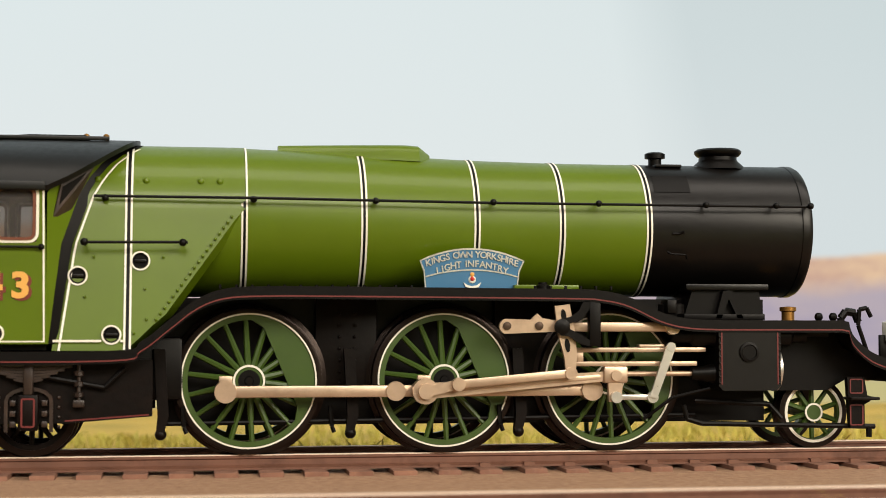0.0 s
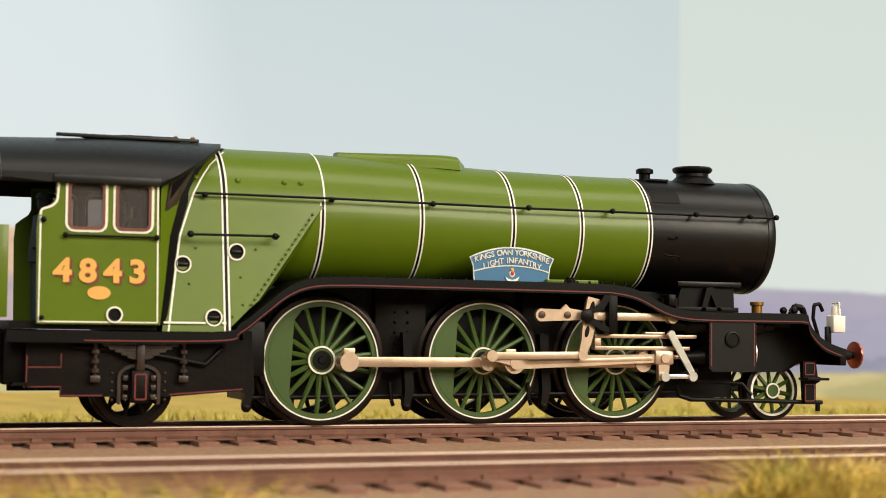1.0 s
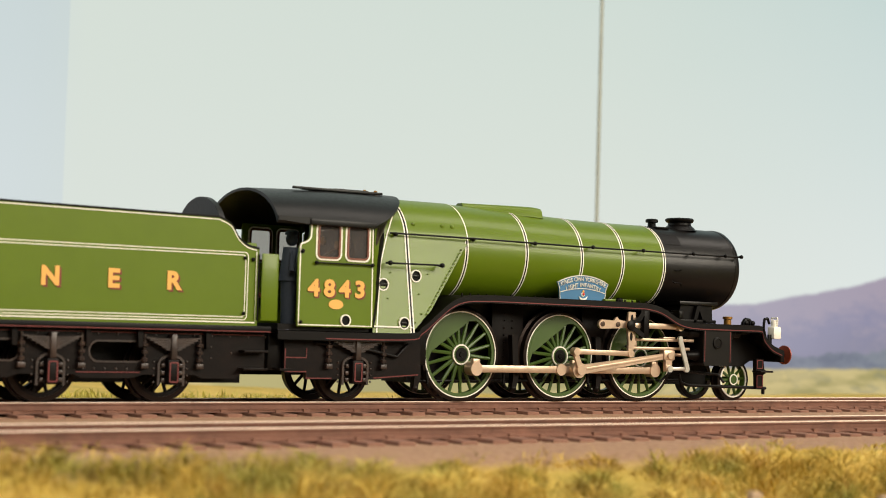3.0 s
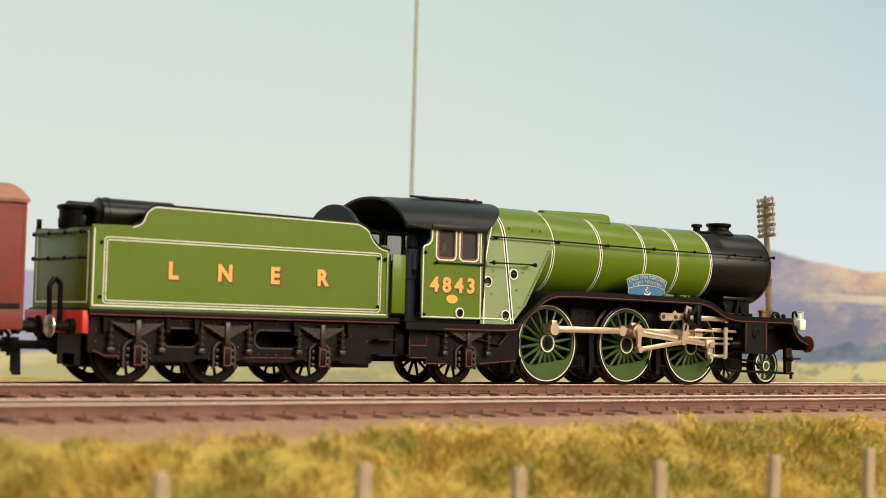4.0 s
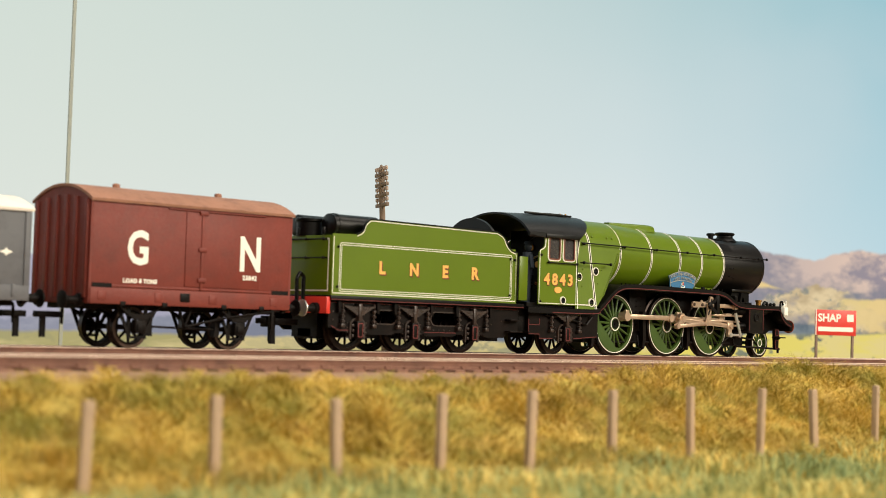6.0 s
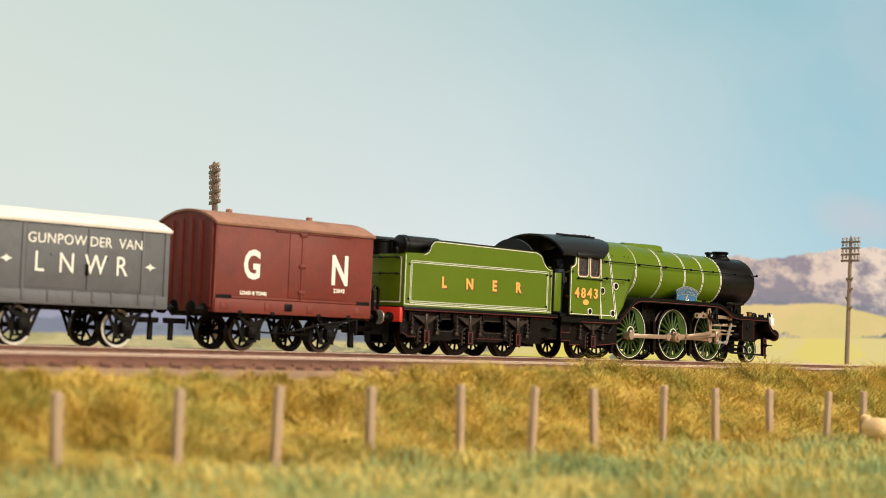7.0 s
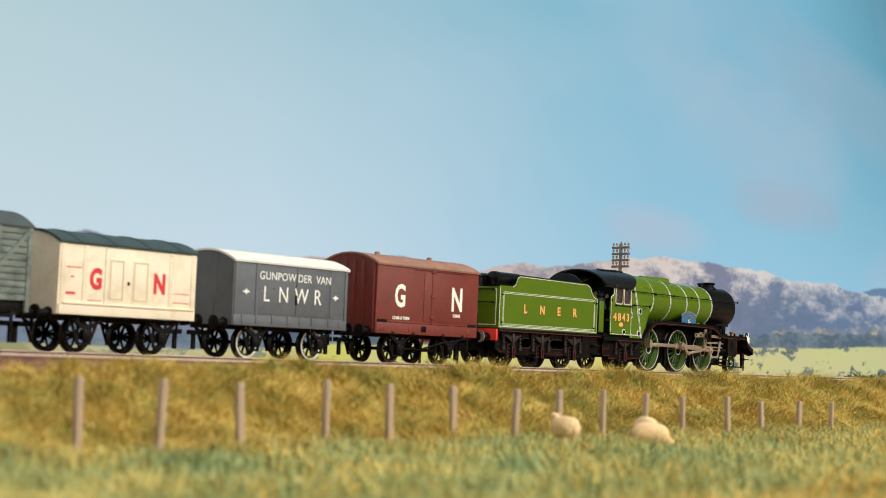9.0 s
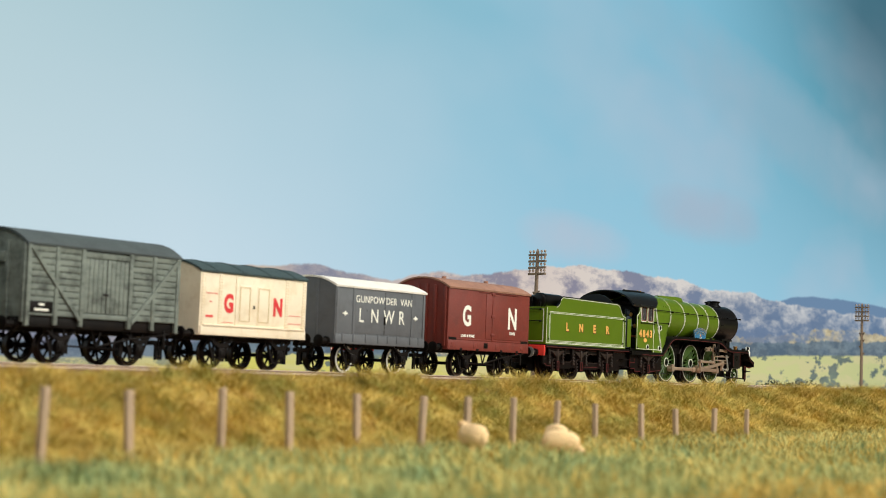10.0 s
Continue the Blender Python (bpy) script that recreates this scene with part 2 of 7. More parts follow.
def make_ground():
    xs = [-60 + 2.0 * i for i in range(146)]
    ys = [24.9, 20, 15, 11, 8, 6, 4.6, 3.6, 2.8, 1.9, 1.0, -1, -4, -7, -9.0] + [-9.0 - 0.4 * i for i in range(1, 16)] + [-16, -17.5, -19, -21, -24, -28, -33, -40, -55, -80]
    verts = [(x * S, y * S, ground_height(x, y) * S) for x in xs for y in ys]
    n = len(ys)
    faces = [(i * n + j, i * n + j + 1, (i + 1) * n + j + 1, (i + 1) * n + j) for i in range(len(xs) - 1) for j in range(n - 1)]
    me = bpy.data.meshes.new("ground")
    me.from_pydata(verts, [], faces)
    me.polygons.foreach_set("use_smooth", [True] * len(me.polygons))
    k = Nodes("ground_scatter")
    geo = k.n("ShaderNodeNewGeometry")
    sep = k.n("ShaderNodeSeparateXYZ")
    k.link(geo.outputs["Position"], sep.inputs[0])
    a, b = k.noise(0.5, 5, 0.65, geo.outputs["Position"]), k.noise(9, 5, 0.7, geo.outputs["Position"])
    grass = k.mix(k.span(a, 0.35, 0.65), lin(164, 146, 64), lin(204, 172, 82))
    field = k.mix(k.span(a, 0.35, 0.65), lin(146, 156, 104), lin(190, 176, 104))
    earth = k.mix(k.span(b, 0.3, 0.7), lin(136, 102, 78), lin(174, 139, 109))
    f = k.span(sep.outputs[1], -15.6 * S, -14.2 * S, 1, 0)
    col = k.mix(f, grass, field)
    bed = k.math("MULTIPLY", k.span(sep.outputs[1], -10.1 * S, -9.6 * S), k.span(sep.outputs[1], 2.0 * S, 2.6 * S, 1, 0))
    col = k.mix(bed, col, earth)
    k.link(col, k.bsdf.inputs["Base Color"])
    k.bsdf.inputs["Roughness"].default_value = 0.95
    bp = k.n("ShaderNodeBump")
    bp.inputs["Strength"].default_value = 0.8
    bp.inputs["Distance"].default_value = 0.06 * S
    k.link(b, bp.inputs["Height"])
    k.link(bp.outputs[0], k.bsdf.inputs["Normal"])
    me.materials.append(k.m)
    return tagged(new("ground", me), "grass-scattered layout ground with a brown track bed and bank", "ground", kind="structure")


RIDGE = ((0, 4.4), (8, 4), (15.07, 3.72), (17.4, 3.87), (22, 3.6), (29, 3), (33, 2.9), (44, 2.48), (45.7, 2.95), (46.9, 3.34), (48.6, 2.94), (50.5, 3.05), (58, 2.8), (64.7, 3.76), (68.8, 4.73), (71.8, 5.38), (79, 4.87), (84.7, 4.95), (88.2, 5.33), (95.4, 5.95), (100, 5.8), (103.5, 5.5), (106, 6.2), (114.3, 6.5), (118.7, 7.3), (121, 7.75), (130, 8.2), (136, 8.05), (142, 8.09), (148.4, 7.55), (156.5, 7.94), (165.4, 7.26))
FAR_RIDGE = ((0, 0), (150, 3), (160, 7.0), (166, 8.0), (171, 8.35), (180, 8.45), (191, 8.3), (200, 8.2))


def backdrop_paint():
    """A self-lit printed scene: pale sky that turns blue along the wall, a ridge of hills, fields and woods."""
    k = Nodes("self_lit_backdrop_print")
    geo = k.n("ShaderNodeNewGeometry").outputs["Position"]
    sep = k.n("ShaderNodeSeparateXYZ")
    k.link(geo, sep.inputs[0])
    X, Z = k.math("DIVIDE", sep.outputs[0], S), k.math("DIVIDE", sep.outputs[2], S)
    v = k.math("DIVIDE", X, 200.0, True)
    u = k.math("DIVIDE", k.math("ADD", k.math("MULTIPLY", X, 1.009), -0.95), 200.0, True)
    # sky, low and high
    low = k.ramp(u, [(0.0, lin(226, 234, 234)), (0.12, lin(222, 231, 230)), (0.13, lin(218, 226, 218)), (0.25, lin(222, 228, 220)), (0.42, lin(222, 231, 232)), (0.5, lin(204, 222, 228)), (0.62, lin(178, 212, 224)), (0.75, lin(176, 212, 224)), (1.0, lin(166, 204, 218))])
    # the last two stops of high carry a corner vignette, painted into the sky
    high = k.ramp(u, [(0.0, lin(214, 228, 230)), (0.09, lin(206, 220, 222)), (0.127, lin(196, 208, 208)), (0.13, lin(208, 219, 210)), (0.25, lin(196, 214, 206)), (0.40, lin(178, 203, 204)), (0.5, lin(160, 198, 206)), (0.6, lin(152, 196, 209)), (0.72, lin(146, 194, 209)), (0.85, lin(124, 176, 190)), (1.0, lin(104, 152, 164))])
    sky = k.mix(k.span(Z, 4, 24), low, high)
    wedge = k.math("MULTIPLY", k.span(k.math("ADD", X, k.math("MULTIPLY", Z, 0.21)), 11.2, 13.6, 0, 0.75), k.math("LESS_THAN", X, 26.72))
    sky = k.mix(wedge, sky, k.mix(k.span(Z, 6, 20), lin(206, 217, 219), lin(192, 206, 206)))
    cloud = k.math("MULTIPLY", k.span(k.noise(0.035, 3, 0.5, geo, (1, 1, 2.2)), 0.45, 0.72), k.span(u, 0.5, 0.75, 0.16, 0.5))
    sky = k.mix(cloud, sky, k.mix(k.span(u, 0.5, 0.7), lin(226, 226, 226), lin(204, 200, 206)))
    rough = k.math("MULTIPLY", k.math("SUBTRACT", k.noise(0.22, 5, 0.6, geo), 0.5), k.span(u, 0.3, 0.6, 0.5, 1.3))
    ridge = k.math("MULTIPLY", k.ramp(v, [(x / 200, (z / 10,) * 3) for x, z in RIDGE]), 10)
    ridge = k.math("ADD", ridge, rough)
    depth = k.math("SUBTRACT", ridge, Z)
    hill_mask = k.span(depth, -0.05, 0.10)
    soft = k.noise(0.26, 7, 0.62, geo, (0.55, 1, 1.2))
    rock = k.noise(0.6, 6, 0.72, geo, (0.5, 1, 1.3))
    wave = k.math("SUBTRACT", k.noise(0.35, 5, 0.65, geo), 0.5)

    def layer(points):
        return k.math("MULTIPLY", k.ramp(u, [(x / 200, (z / 10,) * 3) for x, z in points], "B_SPLINE"), 10)

    def below(top, ragged=1.0, edge=0.08):
        return k.span(k.math("SUBTRACT", k.math("ADD", top, k.math("MULTIPLY", wave, ragged)), Z), -edge, edge)

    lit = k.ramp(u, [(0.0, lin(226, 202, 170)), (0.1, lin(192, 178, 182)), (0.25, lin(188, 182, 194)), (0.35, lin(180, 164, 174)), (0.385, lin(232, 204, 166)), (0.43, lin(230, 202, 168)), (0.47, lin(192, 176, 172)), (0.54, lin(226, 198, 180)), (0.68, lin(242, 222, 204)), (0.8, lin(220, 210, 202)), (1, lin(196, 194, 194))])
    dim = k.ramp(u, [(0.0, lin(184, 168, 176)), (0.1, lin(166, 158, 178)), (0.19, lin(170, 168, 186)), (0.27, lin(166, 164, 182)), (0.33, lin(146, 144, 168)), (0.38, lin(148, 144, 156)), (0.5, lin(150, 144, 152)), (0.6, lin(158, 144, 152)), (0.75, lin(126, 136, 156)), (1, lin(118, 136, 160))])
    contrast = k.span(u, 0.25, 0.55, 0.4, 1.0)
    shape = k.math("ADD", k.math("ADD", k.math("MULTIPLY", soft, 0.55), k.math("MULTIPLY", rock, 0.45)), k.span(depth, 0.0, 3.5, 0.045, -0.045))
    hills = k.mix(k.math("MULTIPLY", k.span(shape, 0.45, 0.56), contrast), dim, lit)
    # sunlit sandstone on the tops at two places
    sandy = k.math("MAXIMUM", k.math("MULTIPLY", k.span(X, 20, 25, 1, 0), k.span(k.math("ADD", Z, wave), 2.5, 3.1)),
                   k.math("MULTIPLY", k.math("MULTIPLY", k.span(X, 75, 80), k.span(X, 89, 94, 1, 0)), k.span(k.math("ADD", Z, wave), 3.4, 3.7)))
    hills = k.mix(k.math("MULTIPLY", sandy, 0.85), hills, k.mix(k.span(rock, 0.42, 0.58), lin(206, 166, 142), lin(236, 200, 158)))
    ledge = k.math("MULTIPLY", k.math("MULTIPLY", k.span(X, 74, 80), k.span(X, 88, 92, 1, 0)), k.math("MULTIPLY", k.span(k.math("ADD", Z, k.math("MULTIPLY", wave, 0.4)), 3.05, 3.15), k.span(k.math("ADD", Z, k.math("MULTIPLY", wave, 0.4)), 3.45, 3.55, 1, 0)))
    hills = k.mix(k.math("MULTIPLY", ledge, 0.85), hills, lin(238, 216, 172))
    # wooded flanks under the tops
    flank = layer(((0, 0), (60, 1.2), (76, 2.6), (88, 3.8), (98, 3.9), (106, 4.0), (116, 4.2), (126, 3.8), (136, 4.8), (146, 6.6), (156, 7.4), (166, 6.4), (178, 6.2), (200, 6.6)))
    patch = k.span(k.noise(0.5, 6, 0.7, geo, (0.5, 1, 1.5)), 0.40, 0.56, 0.25, 0.95)
    woods = k.ramp(u, [(0.0, lin(150, 146, 158)), (0.42, lin(134, 134, 146)), (0.52, lin(126, 130, 140)), (0.66, lin(126, 132, 142)), (0.78, lin(116, 128, 150)), (1, lin(110, 128, 152))])
    hills = k.mix(k.math("MULTIPLY", k.math("MULTIPLY", below(flank, 2.4, 0.5), patch), k.span(u, 0.28, 0.42)), hills, woods)
    # a bright meadow among the woods
    band = k.math("MULTIPLY", below(layer(((0, 0), (84, 3.4), (88, 4.4), (96, 4.2), (99, 3.6), (104, 3.2), (112, 3.2), (120, 3.9), (125, 3.4), (134, 2.7), (144, 2.6), (200, 2))), 0.5), k.math("SUBTRACT", 1.0, below(layer(((0, 5), (84, 3.6), (92, 3.6), (99, 3.6), (104, 3.6), (110, 0.2), (118, 0.0), (124, 0.2), (127, 1.2), (140, 2.2), (148, 2.6), (200, 3))), 0.4)))
    yellow = k.mix(k.span(soft, 0.4, 0.6), lin(240, 210, 142), lin(228, 206, 132))
    hills = k.mix(k.math("MULTIPLY", band, k.span(u, 0.40, 0.44, 0, 0.9)), hills, yellow)
    # tan pastures with hedges
    pasture = layer(((0, 0), (86, 0.2), (92, 1.1), (97, 2.9), (102, 4.0), (107, 4.0), (111, 2.0), (118, 0.8), (134, 1.2), (142, 2.4), (147, 3.3), (155, 3.9), (166, 4.5), (178, 5.6), (190, 5.4), (200, 5)))
    tan = k.mix(k.span(rock, 0.40, 0.60), lin(186, 164, 128), lin(226, 204, 162))
    grazed = k.span(k.noise(0.17, 5, 0.6, geo, (1, 1, 2.0)), 0.42, 0.52, 0.15, 1.0)
    hedge = k.span(k.noise(0.55, 5, 0.7, geo, (1, 1, 2.6)), 0.56, 0.61, 0, 0.8)
    tan = k.mix(hedge, tan, lin(120, 130, 130))
    hills = k.mix(k.math("MULTIPLY", k.math("MULTIPLY", below(pasture, 1.8), grazed), k.span(u, 0.43, 0.46)), hills, tan)
    # a belt of trees, then the lime fields with single trees
    belt = layer(((0, 0.1), (60, 0.7), (88, 1.2), (100, 1.6), (108, 1.4), (118, 0.6), (128, 1.6), (132, 2.5), (142, 2.7), (150, 3.3), (166, 3.7), (190, 4.8), (200, 4.8)))
    hills = k.mix(k.math("MULTIPLY", below(belt, 1.5), k.span(u, 0.2, 0.44, 0.3, 0.95)), hills, k.mix(k.span(rock, 0.42, 0.58), lin(96, 108, 118), lin(128, 138, 142)))
    lime = layer(((0, 0.3), (20, 0.05), (30, 0.0), (76, 0.0), (84, 0.2), (90, 0.7), (104, 0.85), (125, 1.4), (150, 2.0), (166, 2.5), (190, 3.3), (200, 3.3)))
    fields = k.ramp(u, [(0.0, lin(206, 196, 140)), (0.3, lin(168, 158, 108)), (0.37, lin(172, 162, 108)), (0.45, lin(228, 212, 104)), (0.62, lin(232, 212, 124)), (0.8, lin(222, 212, 142)), (1, lin(206, 200, 138))])
    fields = k.mix(k.span(k.noise(0.14, 4, 0.6, geo, (1, 1, 5)), 0.46, 0.56, 0, 0.6), fields, lin(226, 206, 150))
    trees = k.math("MULTIPLY", k.span(k.noise(0.55, 5, 0.6, geo, (0.55, 1, 1.4)), 0.545, 0.575), k.math("MULTIPLY", k.span(u, 0.3, 0.46, 0.15, 0.9), k.span(k.math("ABSOLUTE", k.math("SUBTRACT", X, 121.0)), 9, 11)))
    fields = k.mix(trees, fields, k.mix(k.span(rock, 0.4, 0.6), lin(92, 104, 104), lin(124, 132, 120)))
    hills = k.mix(below(lime, 0.4), hills, fields)
    far = k.math("MULTIPLY", k.ramp(v, [(x / 200, (z / 10,) * 3) for x, z in FAR_RIDGE]), 10)
    behind = below(far, 0.4)

    def bank_of_cloud(x0, z0, slope, long, high, amount):
        along = k.math("DIVIDE", k.math("SUBTRACT", X, x0), long)
        up = k.math("DIVIDE", k.math("SUBTRACT", k.math("SUBTRACT", Z, z0), k.math("MULTIPLY", k.math("SUBTRACT", X, x0), slope)), high)
        far_off = k.math("ADD", k.math("MULTIPLY", along, along), k.math("MULTIPLY", up, up))
        far_off = k.math("ADD", far_off, k.math("MULTIPLY", k.math("SUBTRACT", k.noise(0.09, 5, 0.6, geo), 0.5), 1.6))
        return k.span(far_off, 0.1, 1.1, amount, 0)

    # sky turns dark teal towards the upper right end
    dark_corner = k.math("MULTIPLY", k.span(k.math("ADD", Z, k.math("MULTIPLY", X, 0.20)), 58, 74), k.span(X, 140, 182, 0, 0.85))
    sky = k.mix(dark_corner, sky, lin(64, 104, 116))
    sky = k.mix(bank_of_cloud(166, 23.4, -0.17, 34, 4.6, 0.42), sky, lin(176, 186, 194))
    sky = k.mix(bank_of_cloud(147, 13.8, 0.0, 12, 2.6, 0.40), sky, lin(190, 180, 188))
    sky = k.mix(bank_of_cloud(125, 10.0, 0.0, 8, 2.2, 0.45), sky, lin(214, 200, 204))
    sky = k.mix(behind, sky, lin(122, 142, 166))
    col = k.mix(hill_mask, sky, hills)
    # the print emits its own colour at full strength; no lamp lights it
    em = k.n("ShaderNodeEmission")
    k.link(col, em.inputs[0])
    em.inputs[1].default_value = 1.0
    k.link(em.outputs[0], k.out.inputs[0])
    return k.m


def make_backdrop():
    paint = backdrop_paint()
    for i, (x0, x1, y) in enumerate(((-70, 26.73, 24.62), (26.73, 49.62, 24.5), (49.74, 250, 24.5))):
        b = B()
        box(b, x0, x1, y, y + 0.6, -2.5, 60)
        tagged(part("backdrop_board", b, paint), "self-lit printed scenic board with pale sky and distant hills", "backdrop", kind="structure")
    b = B()
    box(b, 49.60, 49.76, 24.44, 24.8, -2.5, 60, 0.02)
    tagged(part("backdrop_joint_strip", b, surface("joint_grey", lin(150, 156, 152), 0.7, vary=0.06)), "thin pale grey strip covering a backdrop joint", "trim", kind="structure")


def make_track(name, yc, label):
    t = thing(name, label, "railway track", kind="structure")
    for side in (-1, 1):
        y = yc + side * 0.66
        prof = ((-0.10, -0.19), (0.10, -0.19), (0.10, -0.165), (0.022, -0.13), (0.022, -0.06), (0.045, -0.045), (0.045, -0.004), (-0.045, -0.004), (-0.045, -0.045), (-0.022, -0.06), (-0.022, -0.13), (-0.10, -0.165))
        rl = part("rail", slab(B(), [(y + a, b) for a, b in prof], -60, 230), M["rail"], t)
        part("rail_head", box(B(), -60, 230, y - 0.05, y + 0.05, -0.012, 0.0), M["railtop"], rl, "worn rail top with its shine painted near-white")
    return t


def make_sleepers(track, yc):
    """Sleepers with rail chairs: those passed nearest are single pieces, the rest one joined part."""
    pitch, half = 0.56, 1.22
    b = B()
    box(b, -0.15, 0.15, -half, half, -0.40, -0.19, 0.015)
    for side in (-1, 1):
        for s2 in (-1, 1):
            box(b, -0.07, 0.07, side * 0.66 + s2 * 0.085 - 0.045, side * 0.66 + s2 * 0.085 + 0.045, -0.19, -0.14)
    me = finish(b, "sleeper", M["sleeper"])
    rest = []
    for i in range(-100, 410):
        x = i * pitch
        if 0 <= i < 140:
            ob = new("sleeper", me)
            ob.parent = track
            ob.matrix_basis = P(x + random.uniform(-0.02, 0.02), yc, random.uniform(-0.01, 0.01), 0, 0, random.uniform(-0.8, 0.8))
        else:
            rest.append(x)
    b = B()
    for x in rest:
        box(b, x - 0.15, x + 0.15, yc - half, yc + half, -0.40, -0.19)
    tagged(part("sleeper_row", b, M["sleeper"], track), kind="stuff")


def make_fence_posts():
    b = B()
    box(b, -0.075, 0.075, -0.06, 0.06, -0.3, 1.20, 0.022)
    for z in (0.35, 0.7, 1.02):
        rod(b, (0.02, -0.066, z), (0.02, -0.05, z), 0.022, 6)
    first = None
    rows = ((15.3, -14.35, -0.28), (17.5, -14.35, -0.26), (19.84, -14.35, -0.24), (22.07, -14.35, -0.36), (24.6, -14.13, -0.37), (26.48, -14.35, -0.33), (28.51, -14.35, -0.28), (30.51, -14.54, -0.33),
            (32.75, -14.35, -0.29), (34.53, -14.56, -0.23), (36.82, -14.35, -0.25), (39.42, -14.04, -0.22), (40.67, -14.69, -0.22), (42.98, -14.37, -0.27), (45.61, -14.13, -0.21), (47.74, -14.04, -0.27), (49.90, -14.07, -0.29),
            (51.48, -14.61, -0.31), (53.6, -14.4, -0.32), (55.54, -14.41, -0.32), (57.31, -14.56, -0.38), (59.67, -14.35, -0.46), (61.99, -14.48, -0.45), (64.34, -14.35, -0.59), (66.76, -14.35, -0.57), (69.1, -14.35, -0.6))
    for x, y, top in rows:
        m = P(x, y, top - 1.20, random.uniform(-3, 3), random.uniform(-3, 2), random.uniform(-12, 12))
        if first is None:
            first = tagged(part("fence_post", b, M["post"]), "weathered wooden fence post standing in grass", "fence post", "fence posts along the bank")
            first.matrix_basis = m
        else:
            copy_thing(first, m)


def make_poles():
    t = thing("telegraph_pole", "weathered wooden telegraph pole with four crossarms", "telegraph pole", group="telegraph poles beside the line")
    part("pole", rod(B(), (0, 0, -1.5), (0, 0, 6.1), 0.13, 12, 0.085), M["pole"], t)
    part("cap", rod(B(), (0, 0, 6.1), (0, 0, 6.26), 0.12, 4, 0.02), M["pole"], t)
    for i in range(4):
        z = 5.95 - i * 0.315
        arm = part("crossarm", box(B(), -0.05, 0.05, -0.64, 0.64, z - 0.055, z + 0.055, 0.012), M["pole"], t)
        for y in (-0.56, -0.30, 0.30, 0.56):
            q = B()
            rod(q, (0, y, z + 0.06), (0, y, z + 0.14), 0.02, 6)
            lathe(q, [(z + 0.12, 0.055), (z + 0.2, 0.06), (z + 0.24, 0.035)], "z", (0, y, 0), 8)
            part("insulator", q, M["insulator"], arm)
    for z, side in ((4.10, -1), (4.06, 1), (3.58, -1), (3.12, 1), (2.64, -1)):
        q = B()
        slab(q, [(side * 0.08, z), (side * 0.08, z - 0.20), (side * 0.24, z + 0.02), (side * 0.24, z + 0.08)], -0.035, 0.035)
        part("step_iron", q, M["pole"], t)
    t.matrix_basis = P(49.39, 5.14, -0.61, 0, -3.2, -27)
    copy_thing(t, P(91.43, 7.03, 0.08, 0, 0.4, -18))
    copy_thing(t, P(136.62, 7.0, -0.20, 0, -0.6, -20))
    return t


def make_sheep():
    def one(label, m, grazing):
        def small(bm):
            for v in bm.verts:
                v.co *= 0.84
            return bm

        t = thing("sheep", label, "sheep", m, "sheep in the field")
        b = B()
        lathe(b, [(-0.50, 0.03), (-0.485, 0.13), (-0.43, 0.23), (-0.32, 0.285), (-0.15, 0.305), (0.02, 0.305), (0.18, 0.29), (0.32, 0.255), (0.42, 0.19), (0.47, 0.10), (0.485, 0.03)], "x", (0, 0, 0.46), 22)
        for v in b.verts:
            v.co += Vector((random.uniform(-1, 1), random.uniform(-1, 1), random.uniform(-1, 1))) * 0.014
        part("body", small(b), M["wool"], t)
        h = B()
        if grazing:
            ball(h, (0.50, 0.0, 0.24), 0.12, 10, (1.3, 0.8, 0.9))
            rod(h, (0.34, 0, 0.44), (0.50, 0, 0.26), 0.13, 10, 0.09)
        else:
            ball(h, (0.50, 0.0, 0.72), 0.125, 10, (1.35, 0.8, 0.85))
            rod(h, (0.28, 0, 0.56), (0.46, 0, 0.72), 0.15, 10, 0.10)
        hd = part("head", small(h), M["wool"], t)
        for y in (-0.1, 0.1):
            part("ear", small(ball(B(), (0.44, y, 0.30 if grazing else 0.78), 0.05, 8, (0.6, 1.3, 0.5))), M["wool"], hd)
        for x in (-0.26, 0.26):
            for y in (-0.12, 0.12):
                part("leg", small(rod(B(), (x, y, 0.0), (x, y, 0.34), 0.045, 8, 0.06)), M["wool"], t)
        part("tail", small(rod(B(), (-0.46, 0, 0.52), (-0.52, 0, 0.32), 0.05, 8, 0.03)), M["wool"], t)
    one("cream-coloured model sheep standing with raised head in grass", P(51.97, -15.63, -1.50, 0, 0, 66), False)
    one("cream-coloured model sheep grazing with lowered head in grass", P(53.76, -16.80, -1.60, 0, 0, -58), True)
    one("cream-coloured model sheep grazing close behind another", P(54.8, -16.05, -1.50, 0, 0, 48), True)


def grass_material(name, stops, greens=None):
    k = Nodes(name)
    geo = k.n("ShaderNodeNewGeometry")
    patch = k.noise(0.55, 4, 0.6, geo.outputs["Position"])
    f = k.math("ADD", k.math("MULTIPLY", geo.outputs["Random Per Island"], 0.5), k.math("MULTIPLY", k.span(patch, 0.34, 0.66), 0.5))
    col = k.ramp(f, stops)
    if greens:
        tint = k.math("MULTIPLY", k.span(k.noise(0.85, 6, 0.7, geo.outputs["Position"]), 0.48, 0.62), 0.75)
        col = k.mix(tint, col, k.ramp(geo.outputs["Random Per Island"], greens))
        brown = k.math("MULTIPLY", k.span(k.noise(1.3, 5, 0.7, geo.outputs["Position"], (1.3, 1, 1)), 0.53, 0.66), 0.5)
        col = k.mix(brown, col, lin(172, 126, 72))
    k.link(col, k.bsdf.inputs["Base Color"])
    k.bsdf.inputs["Roughness"].default_value = 0.8
    k.bsdf.inputs["Specular IOR Level"].default_value = 0.2
    return k.m


